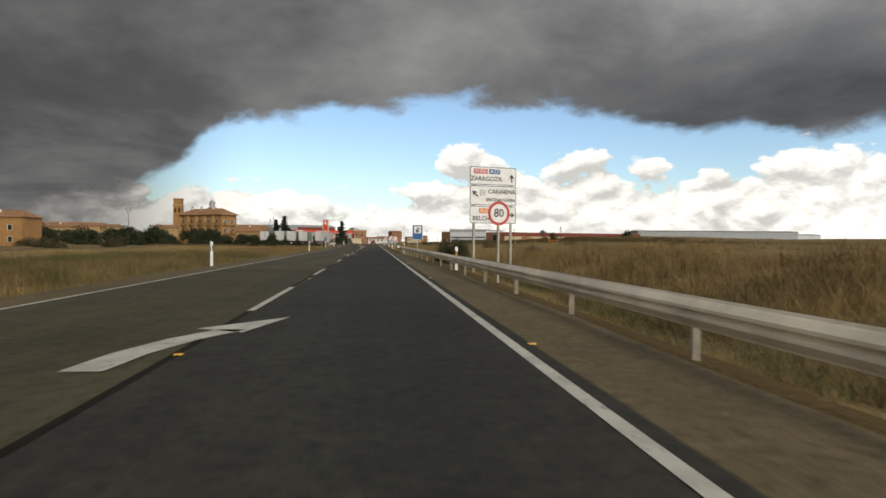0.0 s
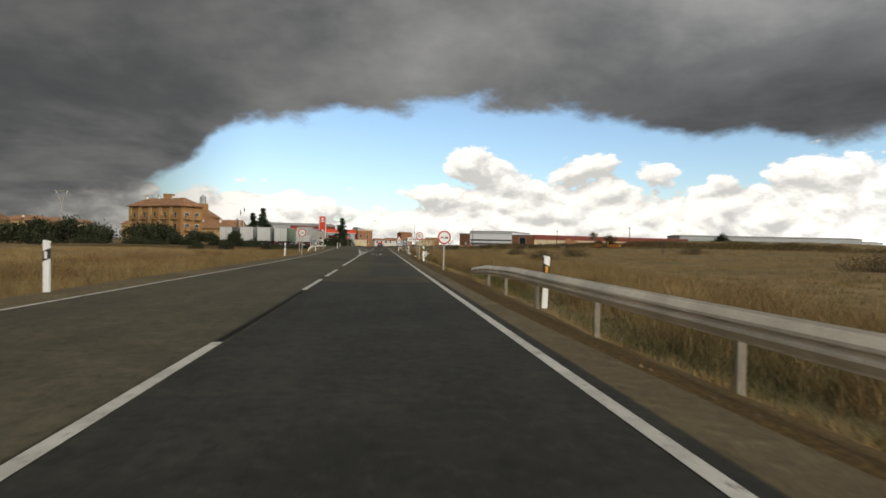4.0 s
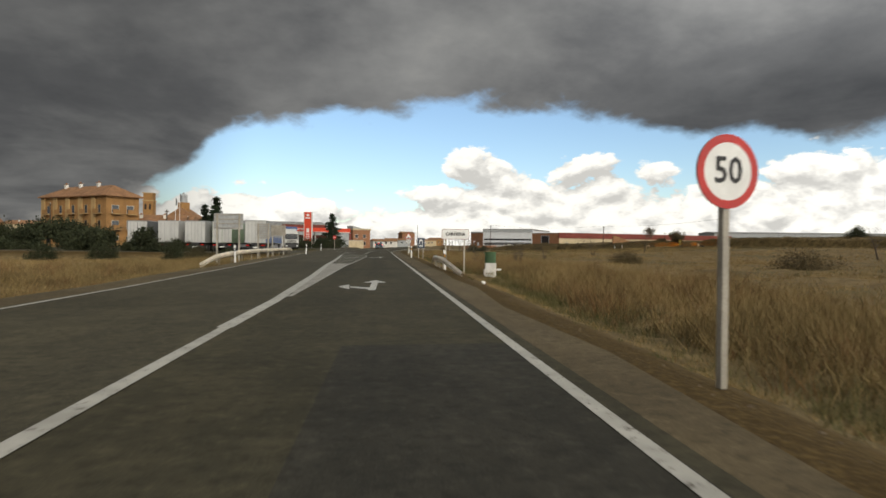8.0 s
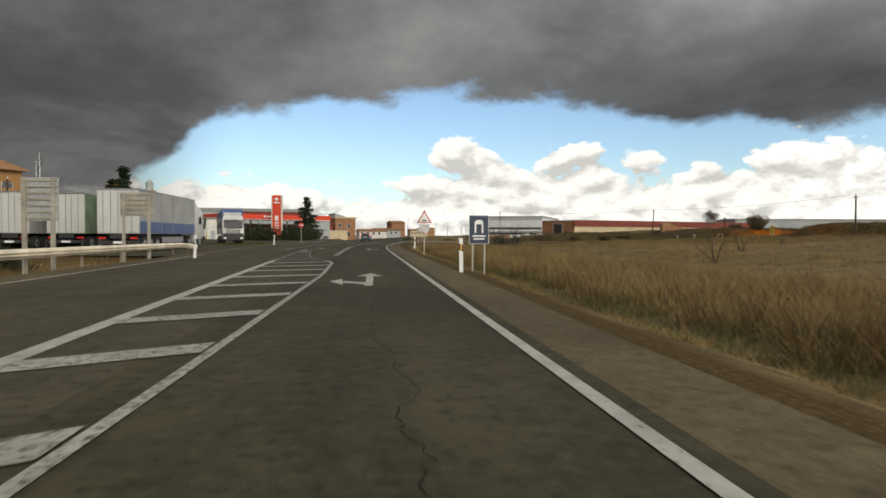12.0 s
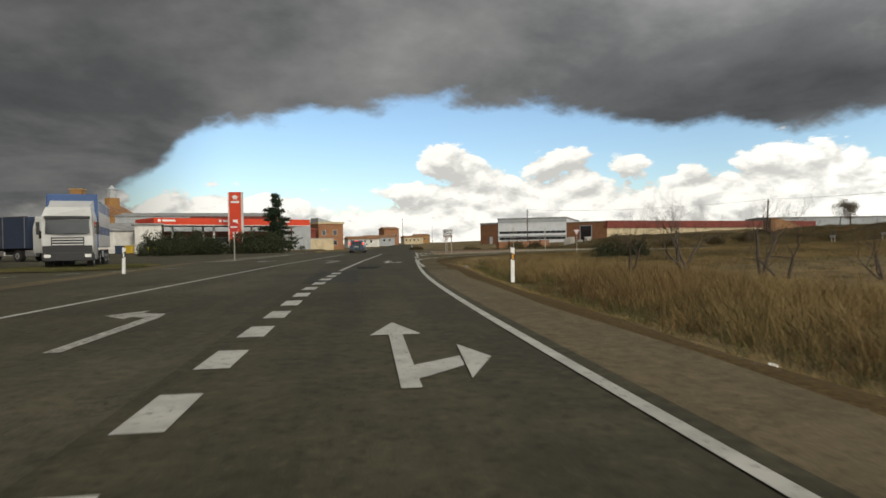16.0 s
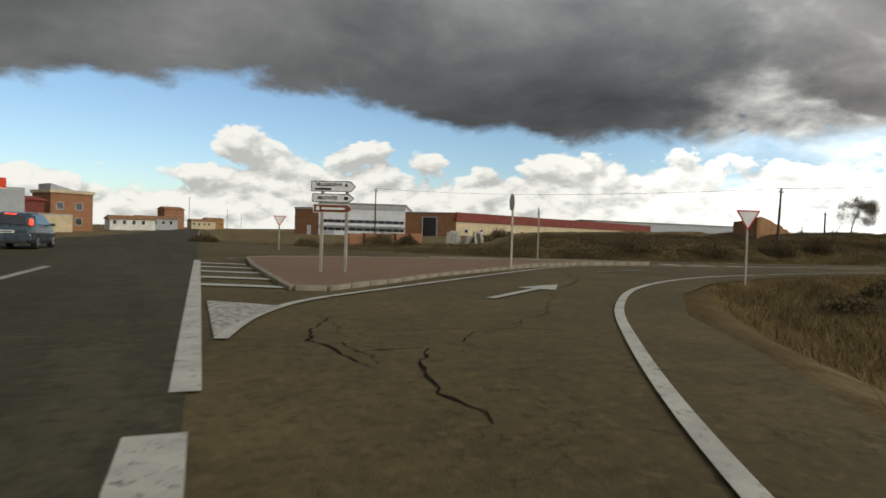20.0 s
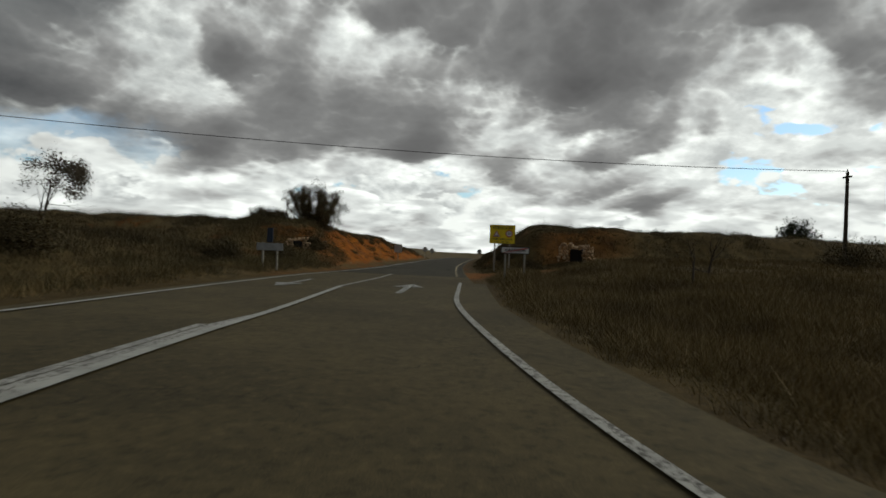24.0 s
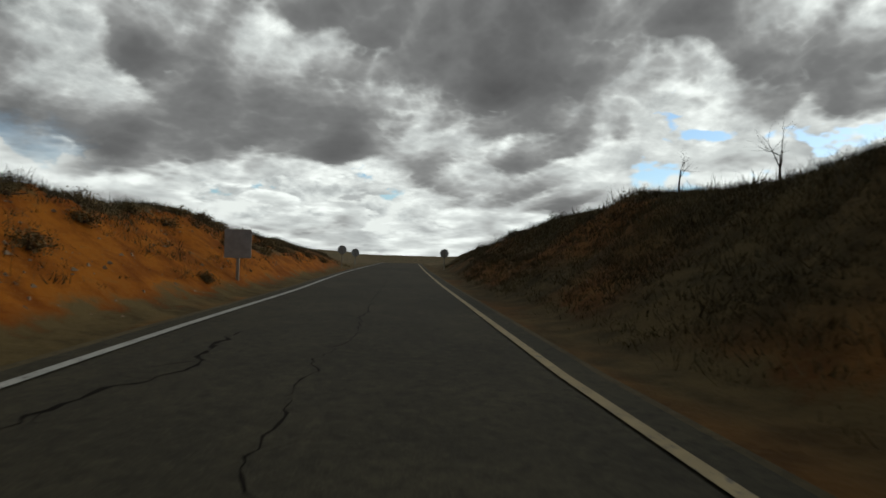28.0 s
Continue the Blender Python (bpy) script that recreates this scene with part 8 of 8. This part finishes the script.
# hedge in two runs before the filling station
for i, (ax, ay, bx, by) in enumerate(((-25.5, 264.5, -17.8, 270.0), (-16.6, 271.2, -11.0, 276.2))):
    n = 4 if i == 0 else 3
    for k in range(n):
        f = (k + .5) / n
        shrub(ax + (bx - ax) * f, ay + (by - ay) * f, 5.2, 4.3 + .3 * ((k * 7) % 3 - 1), "dense dark evergreen hedge bush before the station", M_OLIVE, 60 + i * 10 + k, 260, 22, .15, "hedge_bush", 0.0, "hedge")
# dark trees before the hotel and the town
rt = random.Random(9)
for i in range(15):
    x = -78 + i * 3.4 + rt.uniform(-1.2, 1.2)
    y = 205 + rt.uniform(-8, 10) - max(0, i - 9) * 3
    tree("evergreen_tree", x, y, rt.uniform(2.2, 3.3), "small dark round evergreen tree in the field", "tree", M_OLIVE, 100 + i, 2, .24, 26, .75, trunk_h=1.0, stems=3)
for i in range(46):
    x, y = -150 + i * 2.1 + rt.uniform(-2, 2), 218 + rt.uniform(-25, 35)
    tree("evergreen_tree", x, y, rt.uniform(3.8, 6.4), "dark evergreen tree before the town", "tree", M_OLIVE, 130 + i, 2, .42, 26, 1.35, trunk_h=1.6, stems=3)
for i in range(22):
    x = -82 + i * 2.7 + rt.uniform(-1, 1)
    y = 196 + rt.uniform(-9, 9) - max(0, i - 15) * 2.2
    shrub(x, y, rt.uniform(3.0, 5.4), rt.uniform(1.5, 2.7), "dark rounded olive bush at the edge of the field", M_OLIVE, 500 + i, 150, 20, .17)
for i in range(16):
    x = -104 + i * 3.4 + rt.uniform(-1.5, 1.5)
    shrub(x, 140 + rt.uniform(-14, 10), rt.uniform(3.0, 6.0), rt.uniform(1.6, 3.0), "dull brown-green thicket at the edge of the town", M_THICKET, 530 + i, 150, 20, .17)
for i in range(5):
    tree("bare_tree", -66 + i * 5.5, 226 + rt.uniform(-3, 3), rt.uniform(5, 8), "leafless winter tree before the hotel", "tree", M_SCRUB, 160 + i, 3, bare=True)
# shrubs along the right-hand field
for i, (x, y, w, hh) in enumerate(((18.5, 72, 3.0, 1.6), (16, 118, 4.5, 1.6), (26, 140, 5, 1.8), (18.7, 230.1, 3.4, 2.3), (20.5, 228.8, 2.4, 1.8), (22, 158, 4, 1.5), (34, 96, 6, 1.8), (48, 150, 6, 2.2), (60, 120, 6, 2.4))):
    shrub(x, y, w, hh, "dull grey-green shrub in the dry field", M_OLIVE if i in (3, 4) else M_SCRUB, 202 + i, 260, 26, .065)
for i, (x, y, w, hh) in enumerate(((5.6, 49.9, 1.9, 3.0), (6.8, 49.4, 2.1, 3.2))):
    shrub(x, y, w, hh, "tall feathery dark green broom behind the guard rail", M_OLIVE, 200 + i, 420, 34, .05)
for i, (x, y, w, hh) in enumerate(((-18, 168, 4.1, 2.0), (-16, 172, 2.8, 1.7), (-19.3, 165, 2.4, 2.9), (-26, 166, 3.4, 3.0), (-30, 163, 3.2, 2.6))):
    shrub(x, y, w, hh, "dark olive bush before the lorry yard", M_THICKET if i == 0 else M_OLIVE, 560 + i, 240, 26, .08)
for i, (x, y, hh) in enumerate(((10.4, 208, 3.6), (12.0, 206, 4.2), (13.4, 209.5, 4.6), (15.5, 207, 4.0), (14.2, 204, 3.4), (7.2, 150, 1.6), (9.0, 143, 2.0), (19, 175, 3), (30, 190, 3.4), (17, 203, 3.0), (44, 205, 3.5))):
    tree("bare_sapling", x, y, hh, "leafless grey sapling in the dry field", "tree", M_SCRUB, 230 + i, 4 if i < 5 else 3, bare=True, stems=2 if i < 5 else 4, trunk_r=.13 if i < 5 else .07)
tree("bare_tree", 48, 160, 4.5, "dark scraggly bare tree in the field", "tree", M_SCRUB, 255, 4, bare=True, stems=2, trunk_r=.14)
# side road: bush on the cutting, almond tree, scrub clumps
twig_bush(74.1, 255.0, 4.2, 3.1, 2.35, "large twiggy dark bush on top of the cutting", 260)
twig_bush(71.2, 257.5, 2.2, 1.2, 2.2, "low twiggy dark bush on top of the cutting", 261)
tree("almond_tree", 73.6, 272.2, 4.2, "pale almond tree with sparse leaves on the rise", "tree", M_BLOSSOM, 262, 3, .085, 60, .42, spread=.65)
tree("bare_tree", 55, 262.5, 3.4, "leafless grey tree on the bank", "tree", M_SCRUB, 263, 3, bare=True, stems=2)
tree("bare_tree", 52, 263.5, 3.0, "leafless grey tree on the bank", "tree", M_SCRUB, 264, 3, bare=True, stems=2)
tree("bare_tree", 88.6, 236.2, 2.2, "thin leafless tree on top of the cutting", "tree", M_SCRUB, 265, 2, bare=True)
tree("bare_tree", 92.5, 236.5, 1.6, "thin leafless tree on top of the cutting", "tree", M_SCRUB, 266, 2, bare=True)
tree("bare_tree", 49.5, 240.5, 2.0, "dead leafless tree in the dark weeds", "tree", M_SCRUB, 267, 2, bare=True)
tree("bare_tree", 52.5, 238.5, 2.2, "dead leafless tree in the dark weeds", "tree", M_SCRUB, 268, 2, bare=True)
for i, (x, y, w, hh) in enumerate(((30, 262.5, 5, 1.7), (35, 263, 5, 1.9), (40, 261.5, 4.5, 1.5), (46, 260.5, 3, 1.4), (50, 260.2, 3, 1.6), (26, 265, 5, 1.6), (60.5, 257.3, 2.4, 1.5), (64.5, 255.6, 2.0, 1.2),
                                   (67.5, 254.2, 1.6, 1.0), (70.2, 241.2, 1.8, 1.1), (72.0, 242.4, 1.4, .8), 
                                   (62, 226, 4, 2.2), (20.5, 240.0, 1.6, .7), (24.5, 241.2, 2.2, .9), (29, 242.3, 2.0, .9))):
    shrub(x, y, w, hh, "dark tangled scrub bush by the side road", M_SCRUB, 280 + i, 260, 34, .055)

for i, (x, y, w, hh) in enumerate(((28.5, 296, 5.0, 2.1), (32.5, 298, 3.4, 1.7), (14, 286, 2.6, .9), (19, 290, 3.2, 1.1), (9, 283, 2.2, .8), (46, 304, 4.0, 1.6), (57, 318, 4.5, 2.2))):
    shrub(x, y, w, hh, "dark scrub bush on the waste ground before the factory", M_SCRUB, 320 + i, 240, 26, .09)
shrub(88, 212, 4.6, 3.4, "dark round tree on the bank south of the road", M_OLIVE, 340, 240, 30, .12)
for i in range(26):
    x, y = rt.uniform(74, 125), rt.uniform(206, 236)
    shrub(x, y, rt.uniform(.9, 2.0), rt.uniform(.4, .9), "dark low scrub tuft on the hill", M_SCRUB, 600 + i, 70, 24, .05, "scrub_tuft")
# low tufts on the face and crest of the cutting
for i in range(34):
    x = 76 + i * 1.35 + rt.uniform(-.5, .5)
    y = np.interp(x, (76, 95, 123), (250.0, 247.7, 244.4)) + (rt.uniform(3.6, 4.6) if i % 4 else rt.uniform(1.8, 3.0))
    if off_road(np.array([x]), np.array([y]))[0] > .7:
        shrub(x, y, rt.uniform(.6, 1.3), rt.uniform(.3, .5), "low dry tuft on the red earth bank", M_DEAD, 360 + i, 60, 22, .035, "bank_tuft")
# building rubble left on the waste ground
rr_ = random.Random(77)
for i in range(7):
    x, y = 39.5 + i * .9 + rr_.uniform(-.3, .3), 301.5 + rr_.uniform(-1.5, 1.5)
    t = thing("concrete_slab", x, y, ground_z(x, y) - .1, rr_.uniform(0, 180), "broken pale concrete slab leaning on the waste ground", "rubble")
    bm = box(-.7, .7, -.12, .12, 0, rr_.uniform(1.0, 1.9), .04)
    bmesh.ops.rotate(bm, cent=(0, 0, 0), matrix=Matrix.Rotation(rr_.uniform(-.5, .5), 3, "X"), verts=bm.verts)
    part("slab", bm, M_CONCRETE, t)
for i in range(5):
    x, y = 27.0 + i * 2.3, 301 + i * .9
    t = thing("brick_stack", x, y, ground_z(x, y) - .05, -20, "stack of orange bricks on the waste ground", "brick stack")
    for k in range(3):
        part("brick_pack", box(-1.0, 1.0, -.5, .5, .05 + k * .45, .05 + k * .45 + .42, .02), M_BRICK, t)

# ---- stones ----


def rock_mesh(seed, r):
    rs = np.random.RandomState(seed)
    bm = bmesh.new()
    bmesh.ops.create_icosphere(bm, subdivisions=1, radius=r)
    for v in bm.verts:
        v.co *= rs.uniform(.65, 1.2)
        v.co.z *= .7
    me = bpy.data.meshes.new("stone")
    bm.to_mesh(me)
    bm.free()
    me.materials.append(M_STONE)
    return me


ROCKS = [rock_mesh(400 + i, 1.0) for i in range(6)]


def stone_arch(x, y, z, turn_deg, label, n_side=6, size=1.0):
    t = thing("stone_doorway", x, y, z, turn_deg, label, "stone ruin")
    t.matrix_world = t.matrix_world @ Matrix.Scale(size, 4)
    # solid black block: the shade of the recess is in its colour
    part("hollow", box(-.42, .42, .12, 1.2, 0, 1.15, .1), M_SHADE_BLACK, t, "black block standing in for the shaded hollow behind the stones")
    rs = np.random.RandomState(7)
    for side in (-1, 1):
        for k in range(n_side):
            for c in range(3):
                ob = new("stone", ROCKS[rs.randint(6)])
                ob.parent = t
                s = rs.uniform(.12, .2)
                ob.matrix_local = Matrix.LocRotScale((side * (.52 + .26 * c + rs.normal(0, .04)), rs.normal(0, .08), .1 + k * .22), Euler(rs.uniform(0, 3, 3)), (s, s, s * .8))
    for k in range(9):
        ob = new("stone", ROCKS[rs.randint(6)])
        ob.parent = t
        s = rs.uniform(.14, .22)
        ob.matrix_local = Matrix.LocRotScale((-.8 + .2 * k, rs.normal(0, .08), 1.3 + rs.normal(0, .06)), Euler(rs.uniform(0, 3, 3)), (s, s, s * .7))


stone_arch(70.9, 238.0, 0.5, 117, "tumbled stone doorway of a cellar in the bank")
stone_arch(66.6, 254.9, 0.75, 66, "dark stone-edged hollow in the bank", 5, 0.6)


def loose_stones(name, region, count, keep, lo, hi, label, seed, mat):
    rs = np.random.RandomState(seed)
    x, y = rs.uniform(region[0], region[1], count), rs.uniform(region[2], region[3], count)
    d = off_road(x, y)
    ok = keep(x, y, d) > rs.uniform(0, 1, count)
    x, y = x[ok], y[ok]
    z = height(x, y)
    base = np.array([[1, 0, 0], [-.5, .87, 0], [-.5, -.87, 0], [0.1, 0, .8]])
    tri = np.array([[0, 1, 3], [1, 2, 3], [2, 0, 3]])
    out = []
    for i in range(len(x)):
        s = lo + (hi - lo) * rs.uniform() ** 3
        a = rs.uniform(0, 6.28)
        R = np.array([[np.cos(a), -np.sin(a), 0], [np.sin(a), np.cos(a), 0], [0, 0, 1]])
        v = (base * rs.uniform(.6, 1.3, (4, 3)) * s) @ R.T + (x[i], y[i], z[i] - .01)
        out.append(v[tri])
    me = tri_mesh(name, np.concatenate(out), mat)
    tagged(new(name, me), label, "stones", kind="stuff")


M_GRAVEL_LOOSE = plain_mat("dull_gravel", (0.15, 0.112, 0.07), 0.95, 0, 0.4)
M_PEBBLE = plain_mat("dusty_pebble", (0.27, 0.19, 0.12), 0.95, 0, 0.4)
loose_stones("loose_stones", (64, 125, 246, 256), 5200, lambda x, y, d: smooth(d, 0.2, 0.8) * (1 - smooth(d, 3.6, 4.4)), .012, .085, "pale stones in the red earth bank", 31, M_PEBBLE)
loose_stones("loose_stones", (66, 125, 233, 246), 1800, lambda x, y, d: smooth(d, 0.2, 0.8) * (1 - smooth(d, 4.5, 5.4)), .012, .05, "pale stones in the red earth bank", 32, M_PEBBLE)
loose_stones("roadside_gravel", (2.1, 4.6, -4, 240), 7500, lambda x, y, d: np.exp(-((d - .4) / .7) ** 2), .008, .035, "scattered gravel along the road edge", 33, M_GRAVEL_LOOSE)
loose_stones("roadside_gravel", (16, 72, 240, 248), 2500, lambda x, y, d: np.exp(-((d - .3) / .8) ** 2), .008, .04, "scattered gravel along the road edge", 34, M_GRAVEL_LOOSE)

# litter and lumps on the verge
M_LITTER_BLUE = plain_mat("bluish_film", (0.16, 0.19, 0.22), 0.5, 0, 0.4)
for x, y, lab in ((4.5, 191.0, "pale lump of broken concrete on the verge"), (5.4, 217.1, "crumpled bluish plastic bag on the verge"), (3.7, 125.7, "crumpled white paper litter on the verge"), (70.8, 253.9, "white plastic bag caught on the bank"), (59.5, 243.6, "small white litter scrap in the weeds")):
    t = thing("litter", x, y, ground_z(x, y), 20, lab, "litter")
    ob = new("scrap", ROCKS[1].copy())
    ob.data.materials[0] = M_LITTER_BLUE if "bluish" in lab else M_WHITE
    ob.parent = t
    ob.matrix_local = Matrix.LocRotScale((0, 0, .06), Euler((.3, .4, 0)), (.11, .08, .09))
